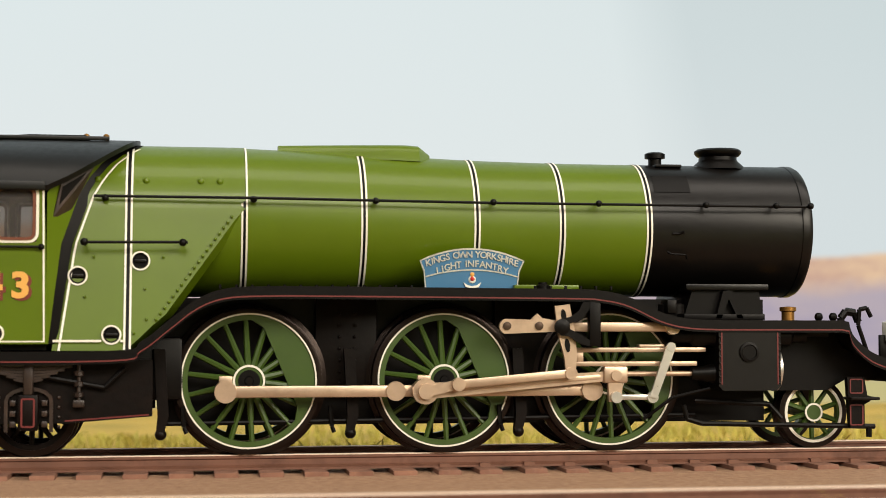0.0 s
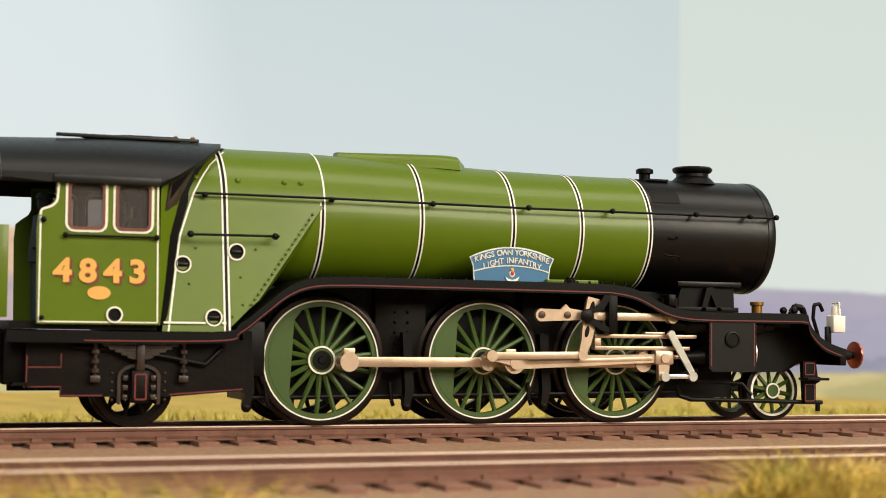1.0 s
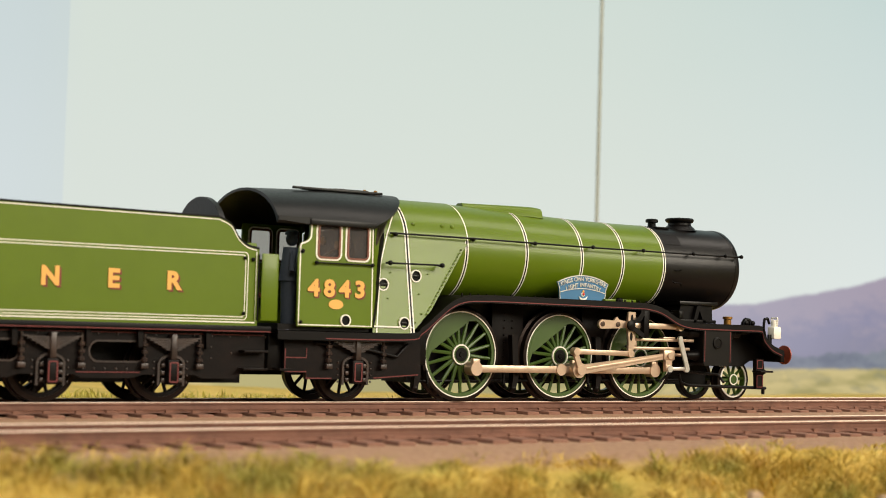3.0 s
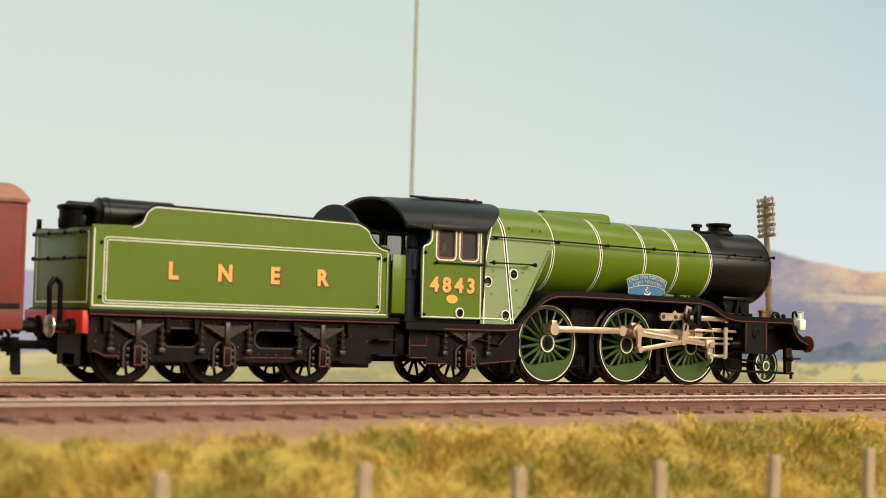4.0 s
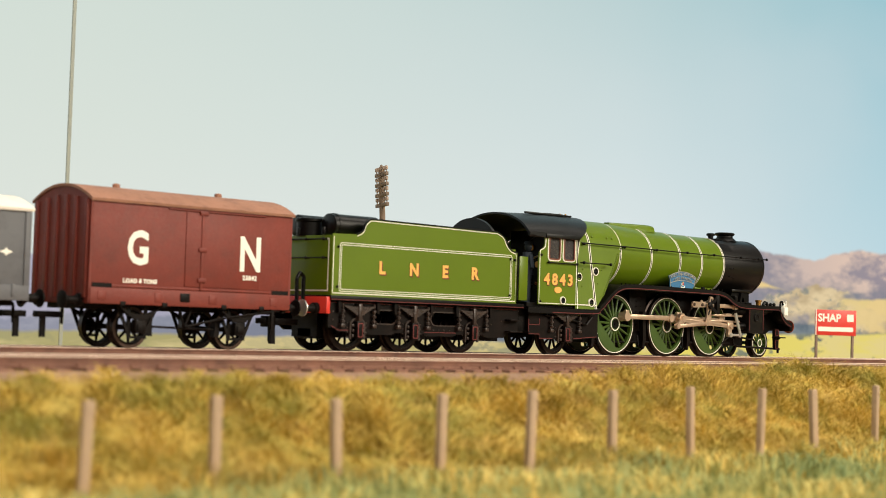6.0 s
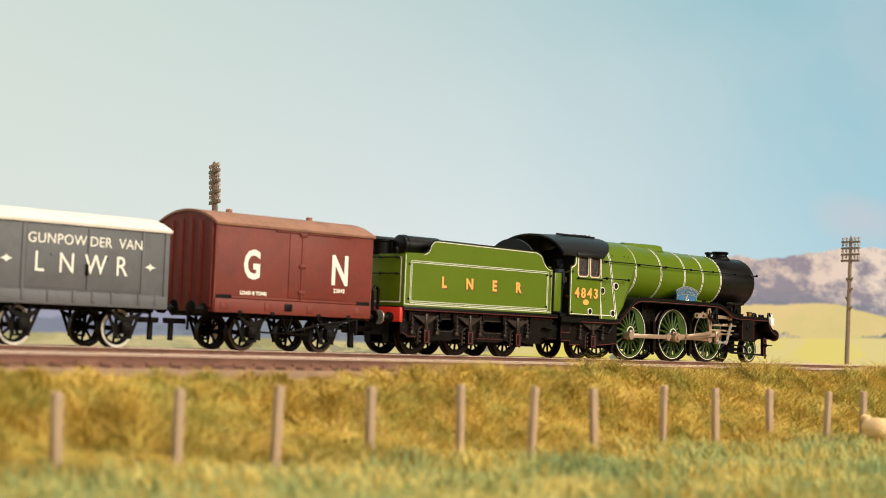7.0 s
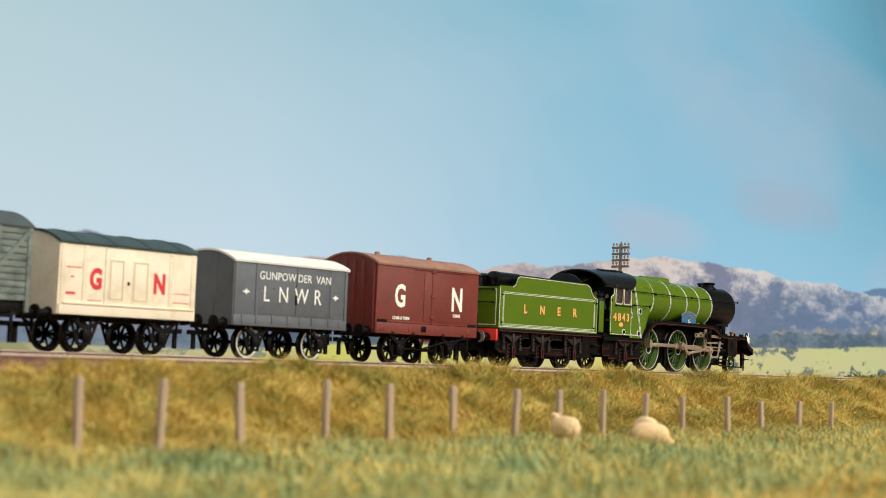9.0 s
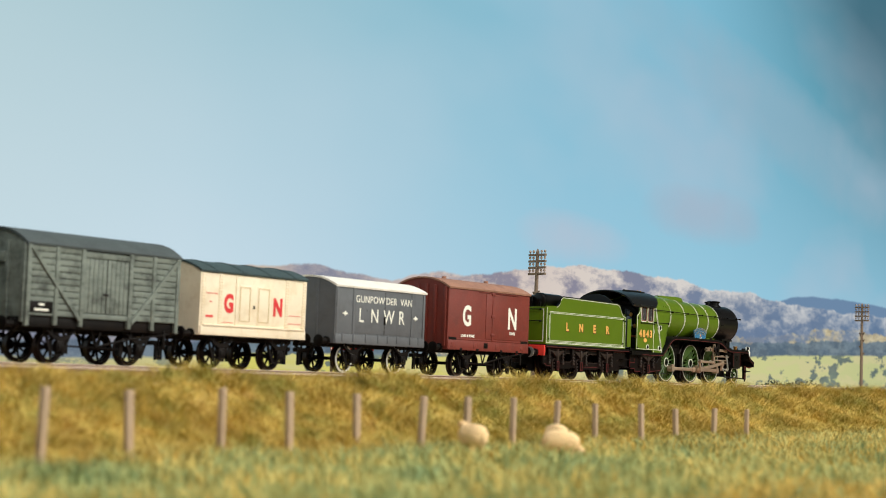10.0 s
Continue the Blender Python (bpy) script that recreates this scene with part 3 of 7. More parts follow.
def blades(name, label, count, xr, yr, tall, wide, lean, mat, seed, clump=0.0, mound=0.0):
    """Static grass: bent single fibres planted on the ground, joined into one object."""
    g = np.random.default_rng(seed)
    x, y = g.uniform(*xr, count), g.uniform(*yr, count)
    if clump:
        keep = (np.sin(1.7 * x + 2 * np.sin(0.9 * y)) + np.sin(0.63 * x - 1.1 * y) + g.normal(0, 0.7, count)) > clump
        x, y = x[keep], y[keep]
    verge = np.interp(x, [-5, 2.5, 4, 5.5, 8, 9.3, 12, 16, 27, 40, 46], [-9.5, -9.5, -10.3, -10.0, -9.8, -8.8, -8.9, -9.6, -9.8, -9.7, -9.0])   # where the grass begins beside the track bed
    keep = (y < verge + g.normal(0, 0.12, len(x))) | (y > 0)
    x, y = x[keep], y[keep]
    n = len(x)
    tuft = np.sin(2.9 * x + 1.7 * np.sin(1.9 * y)) * np.sin(3.3 * y + 1.5 * np.sin(1.4 * x)) + 0.7 * np.sin(6.1 * x - 4.3 * y + 2 * np.sin(0.8 * x))
    z = np.array([ground_height(a, b) for a, b in zip(x, y)]) - 0.03 + mound * tuft
    h = tall * g.uniform(0.45, 1.15, n) * (0.8 + 0.25 * np.sin(0.9 * x + 1.3 * y))
    lush = np.interp(x, [-5, 3, 5, 8, 9.3, 11.5, 13.5, 16, 38, 46, 58], [1.5, 1.5, 0.8, 0.9, 1.6, 1.5, 1.1, 0.6, 0.6, 1.15, 1.5])   # taller and shorter stretches beside the ballast
    h *= np.where(y < 0, np.interp(verge[keep] - y, [0, 0.3, 1.4], [0.75, 1.0, 0.0]) * lush + np.interp(verge[keep] - y, [0, 0.3, 1.4], [0.0, 0.0, 1.0]), 1.0)
    d = 2.2 * np.sin(0.8 * x + 1.1 * np.sin(1.3 * y)) + 1.6 * np.sin(2.1 * x - 1.7 * y) + g.normal(0, 1.7, n)   # combed into swirls
    q = g.uniform(0, 2 * np.pi, n)
    l = h * lean * g.uniform(0.2, 1.3, n)
    w = wide * g.uniform(0.6, 1.3, n) / 2
    wx, wy, lx, ly = np.cos(q) * w, np.sin(q) * w, np.cos(d) * l, np.sin(d) * l
    co = np.empty((n, 5, 3))
    co[:, 0] = np.stack([x - wx, y - wy, z], 1)
    co[:, 1] = np.stack([x + wx, y + wy, z], 1)
    co[:, 2] = np.stack([x - wx * 0.8 + lx * 0.3, y - wy * 0.8 + ly * 0.3, z + h * 0.62], 1)
    co[:, 3] = np.stack([x + wx * 0.8 + lx * 0.3, y + wy * 0.8 + ly * 0.3, z + h * 0.62], 1)
    co[:, 4] = np.stack([x + lx, y + ly, z + h], 1)
    i = np.arange(n)[:, None] * 5
    tri = np.concatenate([i + [0, 1, 3], i + [0, 3, 2], i + [2, 3, 4]], 1).reshape(-1)
    me = bpy.data.meshes.new(name)
    me.vertices.add(n * 5)
    me.vertices.foreach_set("co", (co * S).reshape(-1))
    me.loops.add(len(tri))
    me.loops.foreach_set("vertex_index", tri.astype(np.int32))
    me.polygons.add(len(tri) // 3)
    me.polygons.foreach_set("loop_start", np.arange(0, len(tri), 3, dtype=np.int32))
    me.update(calc_edges=True)
    me.materials.append(mat)
    return tagged(new(name, me), label, "grass", kind="stuff")


def make_grass():
    straw = grass_material("bank_grass_straw", [(0.0, lin(92, 90, 40)), (0.22, lin(144, 126, 54)), (0.45, lin(194, 164, 74)), (0.7, lin(226, 194, 98)), (1.0, lin(244, 222, 146))],
                           [(0.0, lin(98, 110, 50)), (0.5, lin(142, 148, 68)), (1.0, lin(190, 182, 98))])
    meadow = grass_material("field_grass_green", [(0.0, lin(114, 134, 92)), (0.35, lin(152, 162, 108)), (0.65, lin(192, 180, 108)), (0.85, lin(222, 194, 110)), (1.0, lin(238, 210, 128))])
    gold = grass_material("dry_grass_gold", [(0.0, lin(186, 148, 66)), (0.5, lin(220, 182, 88)), (1.0, lin(240, 208, 126))])
    far = grass_material("strip_grass", [(0.0, lin(140, 138, 62)), (0.5, lin(178, 168, 80)), (1.0, lin(206, 190, 104))])
    blades("bank_grass", "tangled straw-yellow and olive grass on the bank", 360000, (-5, 112), (-14.8, -8.7), 0.36, 0.020, 2.3, straw, 1, 0.0, 0.10)
    blades("crest_grass", "tall dry grass tufts along the top of the bank", 70000, (-5, 120), (-11.2, -8.7), 0.46, 0.020, 1.0, straw, 2, 0.6)
    blades("field_grass", "soft blue-green field grass below the bank", 150000, (12, 100), (-31, -14.3), 0.40, 0.035, 0.8, meadow, 3, 0.0, 0.05)
    blades("field_tufts", "dry golden tufts in the field grass", 30000, (14, 110), (-29, -14.6), 0.44, 0.034, 0.8, gold, 4, 0.75)
    blades("near_tufts", "long golden grass in the nearest part of the field", 26000, (20, 70), (-31, -25), 0.46, 0.036, 0.8, gold, 6, 0.0)
    blades("far_field_grass", "pale golden grass in the far part of the field", 30000, (57, 112), (-24, -14.6), 0.38, 0.03, 0.8, gold, 7)
    blades("trackside_grass", "short yellow-green grass strip behind the track", 60000, (-20, 190), (1.9, 12), 0.32, 0.05, 0.8, far, 5)


# ---- the locomotive ----
FOOT = ((-7.0, 1.33), (-4.26, 1.33), (-3.86, 1.45), (-3.52, 1.71), (-3.18, 1.97), (-2.83, 2.10), (-2.3, 2.13), (-1.43, 2.13), (1.44, 2.11), (1.95, 2.09), (2.32, 2.01), (2.76, 1.81), (3.13, 1.73), (3.6, 1.71), (5.28, 1.71), (5.37, 1.50), (5.62, 1.29), (5.95, 1.17))


def foot_curve():
    p = smooth_line(FOOT[:14], 5) + [(5.2, 1.71)] + smooth_line(((5.30, 1.69), (5.37, 1.50), (5.62, 1.29), (5.98, 1.16)), 5)
    return p


def strip(bm, pts, y0, y1, up, down):
    """A band that follows the line pts (x, z), from z - down to z + up."""
    u = [(bm.verts.new((x, y0, z + up)), bm.verts.new((x, y0, z - down)), bm.verts.new((x, y1, z - down)), bm.verts.new((x, y1, z + up))) for x, z in pts]
    for a, b in zip(u, u[1:]):
        for i in range(4):
            j = (i + 1) % 4
            bm.faces.new((a[i], a[j], b[j], b[i]))
    bm.faces.new(u[0][::-1])
    bm.faces.new(u[-1])
    return bm


def frame_line(bm, x0, x1, z0, z1, y, w=0.028, rnd=0.08, depth=0.006):
    """A thin rounded rectangle of paint on the side at y."""
    pts = []
    for cx, cz, a0 in ((x1 - rnd, z1 - rnd, 0), (x0 + rnd, z1 - rnd, 90), (x0 + rnd, z0 + rnd, 180), (x1 - rnd, z0 + rnd, 270)):
        for i in range(5):
            a = radians(a0 + i * 22.5)
            pts.append((cx, cz, math.cos(a), math.sin(a)))
    rows = []
    for cx, cz, c, s in pts:
        o, n = (cx + rnd * c, cz + rnd * s), (cx + (rnd - w) * c, cz + (rnd - w) * s)
        rows.append([bm.verts.new((p[0], yy, p[1])) for p, yy in ((o, y), (o, y - depth), (n, y - depth), (n, y))])
    for a, b in zip(rows, rows[1:] + rows[:1]):
        for i in range(4):
            bm.faces.new((a[i], a[(i + 1) % 4], b[(i + 1) % 4], b[i]))
    return bm


def line_on(bm, pts, y, w=0.028, depth=0.006):
    """A painted line along pts (x, z) on the side at y."""
    return strip_path(bm, [(x, y, z) for x, z in pts], w, depth)


def strip_path(bm, pts, w, depth):
    rows = []
    for i, p in enumerate(pts):
        a, b = Vector(pts[max(0, i - 1)]), Vector(pts[min(len(pts) - 1, i + 1)])
        t = (b - a).normalized()
        n = Vector((-t.z, 0, t.x)) * (w / 2)
        p = Vector(p)
        rows.append([bm.verts.new(q) for q in (p + n, p - n, p - n + Vector((0, -depth, 0)), p + n + Vector((0, -depth, 0)))])
    for a, b in zip(rows, rows[1:]):
        for i in range(4):
            bm.faces.new((a[i], a[(i + 1) % 4], b[(i + 1) % 4], b[i]))
    bm.faces.new(rows[0][::-1])
    bm.faces.new(rows[-1])
    return bm


def boiler_at(x):
    """Radius and height of the centre of the boiler at x."""
    rows = ((-4.1, 0.99, 3.01), (-2.6, 0.985, 3.005), (-1.07, 0.955, 2.985), (0.55, 0.92, 2.955), (1.7, 0.905, 2.95), (5.3, 0.90, 2.95))
    for a, b in zip(rows, rows[1:]):
        if x <= b[0]:
            f = max(0, (x - a[0]) / (b[0] - a[0]))
            return a[1] + f * (b[1] - a[1]), a[2] + f * (b[2] - a[2])
    return rows[-1][1:]


def rear_edge(z):
    """Where the firebox meets the cab front, by height."""
    rows = ((1.30, -4.94), (2.64, -4.76), (3.27, -4.55), (3.50, -4.42), (3.70, -4.27), (3.88, -4.06), (4.01, -3.88))
    for a, b in zip(rows, rows[1:]):
        if z <= b[0]:
            return a[1] + (z - a[0]) / (b[0] - a[0]) * (b[1] - a[1])
    return rows[-1][1]


def firebox_side(v):
    """Half section of the firebox: v runs from the top (0) to the foot (1)."""
    if v < 0.5:
        a = radians(75) * v / 0.5
        return -0.995 * math.sin(a), 3.005 + 0.995 * math.cos(a)
    f = (v - 0.5) / 0.5
    z = 3.262 + f * (1.335 - 3.262)
    y = -0.961 - 0.335 * f
    return y, z


SHARED = {}


def make_driving_wheel(parent, x, y):
    """Spoked wheel with balance weight, lined rim and hub; it turns about its own centre."""
    R = WHEEL
    b = B()
    lathe(b, [(0.10, 0.775), (0.10, 0.86), (-0.012, 0.86), (-0.012, 0.775), (0.10, 0.775)], "y", (0, 0, 0), 56, False)
    lathe(b, [(0.12, 0.02), (0.12, 0.20), (-0.02, 0.20), (-0.05, 0.165), (-0.05, 0.02)], "y", (0, 0, 0), 28)
    ball(b, (0, 0.02, 0.28), 0.14, 12, (1, 0.5, 1.2))
    w = part("driving_wheel", b, M["green_dull"], parent, "green spoked driving wheel", P(x, y, R))
    if "spoke" not in SHARED:
        SHARED["spoke"] = finish(rod(B(), (0, 0.03, 0.15), (0, 0.045, 0.80), 0.046, 7, 0.033), "spoke", M["green_dull"])
    for i in range(18):
        sp = new("spoke", SHARED["spoke"])
        sp.parent = w
        sp.matrix_basis = pose(0, 0, 0, 0, 20 * (i + 0.5), 0)
    seg = [radians(205 + i * 130 / 16) for i in range(17)]
    pts = [(0.785 * math.cos(a), 0.785 * math.sin(a)) for a in seg] + [(0.60 * math.cos(a) * 1.0, min(-0.44, 0.64 * math.sin(a))) for a in (seg[-1], seg[0])]
    part("balance_weight", prism(B(), pts, -0.018, 0.09), M["green_dull"], w)
    part("tyre", lathe(B(), [(0.17, 0.80), (0.17, 1.0), (0.12, 1.0), (0.10, 0.945), (-0.02, 0.935), (-0.03, 0.90), (-0.02, 0.845), (0.17, 0.80)], "y", (0, 0, 0), 64, False), [M["tyreblack"]], w, "black tyre")
    part("rim_line", lathe(B(), [(-0.018, 0.845), (-0.036, 0.845), (-0.036, 0.866), (-0.018, 0.866), (-0.018, 0.845)], "y", (0, 0, 0), 64, False), M["white"], w, "thin white lining ring")
    part("hub_line", lathe(B(), [(-0.02, 0.178), (-0.056, 0.178), (-0.056, 0.205), (-0.02, 0.205), (-0.02, 0.178)], "y", (0, 0, 0), 32, False), M["white"], w, "white lining ring round the hub")
    part("axle_end", lathe(B(), [(0.0, 0.14), (-0.062, 0.14), (-0.062, 0.06), (-0.08, 0.05), (-0.08, 0.005)], "y", (0, 0, 0), 20), M["black"], w, "black axle end")
    return w


def make_wheelset(parent, x, radius, spokes, paint, ring=None, hub=True, y=0.70, z=None):
    """Two small wheels on an axle, turning together."""
    b = B()
    for s in (-1, 1):
        lathe(b, [(s * (y - 0.14), radius * 0.74), (s * (y - 0.14), radius * 0.88), (s * (y - 0.01), radius * 0.88), (s * (y - 0.01), radius * 0.74), (s * (y - 0.14), radius * 0.74)], "y", (0, 0, 0), 32, False)
        lathe(b, [(s * (y - 0.14), 0.01), (s * (y - 0.14), 0.11), (s * (y + 0.02), 0.10), (s * (y + 0.02), 0.01)], "y", (0, 0, 0), 16)
    rod(b, (0, -y, 0), (0, y, 0), 0.06, 10)
    w = part("wheelset", b, M[paint], parent, at=P(x, 0, radius if z is None else z))
    key = ("spoke", radius, paint)
    if key not in SHARED:
        SHARED[key] = finish(rod(B(), (0, 0, 0.08), (0, 0, radius * 0.78), 0.04, 6, 0.032), "spoke", M[paint])
    for s in (-1, 1):
        for i in range(spokes):
            sp = new("spoke", SHARED[key])
            sp.parent = w
            sp.matrix_basis = P(0, s * (y - 0.06), 0, 0, 360 * i / spokes, 0)
    for s in (-1, 1):
        t = B()
        lathe(t, [(s * (y - 0.20), radius * 0.85), (s * (y - 0.20), radius * 1.06), (s * (y - 0.15), radius * 1.05), (s * (y - 0.13), radius), (s * y, radius * 0.99), (s * (y + 0.005), radius * 0.85), (s * (y - 0.20), radius * 0.85)], "y", (0, 0, 0), 36, False)
        part("tyre", t, M["tyreblack"], w, "dark metal tyre")
    if ring:
        q = B()
        low, high = (0.77, 0.845) if ring == "white" else (0.86, 1.0)
        lathe(q, [(-y - 0.002, radius * low), (-y - 0.018, radius * low), (-y - 0.018, radius * high), (-y - 0.002, radius * high), (-y - 0.002, radius * low)], "y", (0, 0, 0), 40, False)
        part("rim_line", q, M["tyre"] if ring == "rim_part" else M["white"], w, "painted wheel rim")
    if hub:
        part("hub_line", lathe(B(), [(-y - 0.01, 0.10), (-y - 0.03, 0.10), (-y - 0.03, 0.125), (-y - 0.01, 0.125), (-y - 0.01, 0.10)], "y", (0, 0, 0), 20, False), M["white"], w)
    return w


def make_buffer(parent, x, y, z, way, mat, r=0.21, length=0.5):
    b = B()
    lathe(b, [(0, 0.15), (way * 0.10, 0.15), (way * 0.12, 0.10), (way * (length - 0.14), 0.085), (way * (length - 0.14), 0.055), (way * (length - 0.05), 0.055)], "x", (x, y, z), 18)
    ob = part("buffer", b, M["under"], parent)
    part("buffer_head", lathe(B(), [(way * (length - 0.06), 0.06), (way * (length - 0.04), r), (way * (length - 0.01), r), (way * length, r * 0.8), (way * (length + 0.01), 0.01)], "x", (x, y, z), 24), mat, ob)
    return ob


def make_loco():
    t = thing("locomotive", "apple-green lined steam locomotive with black smokebox and copper buffers", "steam locomotive")
    # boiler barrel and smokebox
    xs = [-4.0, -3.3, -2.6, -1.8, -1.07, -0.2, 0.55, 1.1, 1.7, 2.2, 2.76]
    barrel = part("boiler", lathe(B(), [(x, *boiler_at(x)) for x in xs], "x", (0, 0, 0), 72), M["green"], t, "smooth apple-green painted boiler barrel")
    sb = part("smokebox", lathe(B(), [(2.76, 0.90), (2.78, 0.905), (4.86, 0.905), (4.87, 0.915), (4.96, 0.915), (5.01, 0.89), (5.04, 0.82), (5.06, 0.70), (5.11, 0.55), (5.15, 0.3), (5.16, 0.01)], "x", (0, 0, 2.95), 72), M["satin"], t, "satin black smokebox")
    part("smokebox_door_ring", lathe(B(), [(5.02, 0.72), (5.07, 0.72), (5.09, 0.66), (5.08, 0.64)], "x", (0, 0, 2.95), 48), M["black"], sb)
    part("door_dart", rod(rod(B(), (5.15, 0, 2.95), (5.26, 0, 2.95), 0.04), (5.23, 0, 2.95), (5.23, -0.03, 2.72), 0.022, 6), M["silver"], sb)
    b = B()
    box(b, 2.84, 3.34, -0.80, -0.55, 3.44, 3.62)
    for v in b.verts:                                     # access panel bent to the barrel
        a, r = math.atan2(v.co.y, v.co.z - 2.95), 0.914
        v.co.y, v.co.z = r * math.sin(a), 2.95 + r * math.cos(a)
    part("access_panel", b, M["black"], sb)
    part("grab_hook", tube(B(), [(3.05, -0.91, 2.86), (3.15, -0.93, 2.86), (3.19, -0.96, 2.88)], 0.018, 6), M["black"], sb)
    part("lower_grab", tube(B(), [(2.98, -0.90, 2.62), (3.02, -0.93, 2.59), (3.22, -0.93, 2.58), (3.25, -0.90, 2.53)], 0.016, 6), M["black"], sb)
    ch = part("chimney", lathe(B(), [(3.80, 0.40), (3.87, 0.33), (3.93, 0.265), (3.98, 0.26), (4.0, 0.30), (4.035, 0.325), (4.065, 0.325), (4.09, 0.29), (4.09, 0.22), (3.9, 0.2)], "z", (3.98, 0, 0), 40), M["black"], t, "short glossy black chimney with rolled lip")
    part("snifting_valve", lathe(B(), [(3.80, 0.09), (3.93, 0.09), (3.94, 0.14), (4.0, 0.14), (4.02, 0.10), (4.02, 0.01)], "z", (3.04, -0.12, 0), 20), M["black"], t)
    part("valve_plate", box(B(), 2.98, 3.35, -0.36, -0.1, 3.80, 3.84, 0.01), M["black"], t)
    # steam collector cover on top
    b = B()
    rows = []
    for i in range(13):
        f = i / 12
        x = -2.12 + 2.02 * f
        w = 0.10 + 0.26 * min(1, f * 1.35) if f < 0.93 else 0.30 - 0.16 * (f - 0.93) / 0.07
        r, zc = boiler_at(x)
        h = 0.06 + 0.09 * f if f < 0.86 else 0.14 * math.sqrt(max(0.02, 1 - ((f - 0.86) / 0.145) ** 2))
        rows.append([b.verts.new((x, yy, zz)) for yy, zz in ((-w - 0.07, zc + r - 0.09), (-w - 0.02, zc + r + h * 0.45), (-w * 0.92, zc + r + h * 0.82), (-w * 0.7, zc + r + h), (w * 0.7, zc + r + h), (w * 0.92, zc + r + h * 0.82), (w + 0.02, zc + r + h * 0.45), (w + 0.07, zc + r - 0.09))])
    for u, w in zip(rows, rows[1:]):
        for i in range(7):
            b.faces.new((u[i], u[i + 1], w[i + 1], w[i]))
    b.faces.new(rows[0])
    b.faces.new(rows[-1][::-1])
    part("steam_collector", b, M["green"], t, "long green steam collector cover")
    # firebox: round top, flat sloping sides, slanting front edge
    b = B()
    grid = []
    nv = 26
    for i in range(nv + 1):
        y, z = firebox_side(i / nv)
        xf = -2.60 if z > 3.05 else -2.66 - (3.05 - z) * 0.715
        if z < 1.72:
            xf = -3.74 - max(0, 1.62 - z) * 1.1
        xr = rear_edge(z)
        grid.append((y, z, xf, xr))
    for s in (1, -1):
        vs = [[b.verts.new((xr + (xf - xr) * k / 4, s * y, z)) for k in range(5)] + [b.verts.new((xf + (0.02 if z > 3.0 else 0.10), s * min(abs(y), 0.93 if z < 3.0 else 2) * (-1), z))] for y, z, xf, xr in grid]
        for u, w in zip(vs, vs[1:]):
            for k in range(5):
                b.faces.new((u[k], u[k + 1], w[k + 1], w[k]))
    fb = part("firebox", b, M["green"], t, "green firebox cladding with flat sloping sides")
    # rivets along the slanting edge and washout plugs
    rv = B()
    for i in range(19):
        f = i / 18
        z = 3.02 - f * 1.30
        y = [g for g in grid if g[1] <= z][0][0]
        ball(rv, (-2.73 - (3.05 - z) * 0.715 - 0.0, y - 0.012, z), 0.020, 6)
    for x, z in ((-4.45, 2.50), (-4.55, 2.0), (-3.6, 2.5), (-4.02 + 0.2, 2.1), (-4.05 + 0.25, 1.72), (-3.95, 1.55)):
        y = [g for g in grid if g[1] <= z][0][0]
        ball(rv, (x, y - 0.008, z), 0.018, 6)
    part("rivets", rv, M["green"], fb)
    for x, z in ((-4.64, 2.26), (-3.88, 2.45), (-4.22, 1.53)):
        y = [g for g in grid if g[1] <= z][0][0]
        pl = part("washout_plug", lathe(B(), [(0.03, 0.10), (-0.02, 0.10), (-0.02, 0.085), (0.0, 0.08), (0.0, 0.01)], "y", (x, y, z), 20), M["black"], fb, "black washout plug")
        part("plug_ring", lathe(B(), [(0.02, 0.10), (-0.028, 0.10), (-0.028, 0.122), (0.02, 0.122), (0.02, 0.10)], "y", (x, y, z), 24, False), M["white"], pl)
        part("plug_bar", box(B(), x - 0.07, x + 0.07, y - 0.03, y, z - 0.018, z + 0.018, 0.006), M["satin"], pl)
    for x, z in ((-4.42, 3.48), (-3.82, 3.47), (-3.14, 3.47), (-2.90, 3.47)):
        a = math.acos((z - 3.005) / 0.995)
        part("mud_plug", ball(B(), (x, -0.995 * math.sin(a), z), 0.045, 10, (1, 0.8, 1)), M["green"], fb)
    # bands: black with a white line on each side
    for x in (-2.59, -1.06, 0.42, 1.56, 2.74):
        r, zc = boiler_at(x)
        bd = part("boiler_band", lathe(B(), [(x - 0.016, r), (x - 0.016, r + 0.008), (x + 0.016, r + 0.008), (x + 0.016, r)], "x", (0, 0, zc), 72, False), M["black"], t, "black boiler band edged in white")
        for s in (-1, 1):
            part("band_line", lathe(B(), [(x + s * 0.029 - 0.012, r), (x + s * 0.029 - 0.012, r + 0.007), (x + s * 0.029 + 0.012, r + 0.007), (x + s * 0.029 + 0.012, r)], "x", (0, 0, zc), 72, False), M["white"], bd)
    bd = part("firebox_band", strip_yz(B(), -4.03, 0.02, [(y, z) for y, z, a, c in grid], 0.008), M["black"], fb)
    for s in (-1, 1):
        part("band_line", strip_yz(B(), -4.03 + s * 0.034, 0.013, [(y, z) for y, z, a, c in grid], 0.007), M["white"], bd)
    edge = B()
    strip3(edge, [(xr + 0.085, y - 0.014, z) for y, z, xf, xr in grid[4:]], 0.028)
    part("firebox_edge_line", edge, M["white"], fb)
    line = B()
    line_on(line, [(-4.92, 1.455), (-4.34, 1.455)], -1.315)
    line_on(line, [(-4.11, 1.455), (-4.05, 1.455)], -1.315)
    part("firebox_foot_line", line, M["white"], fb)
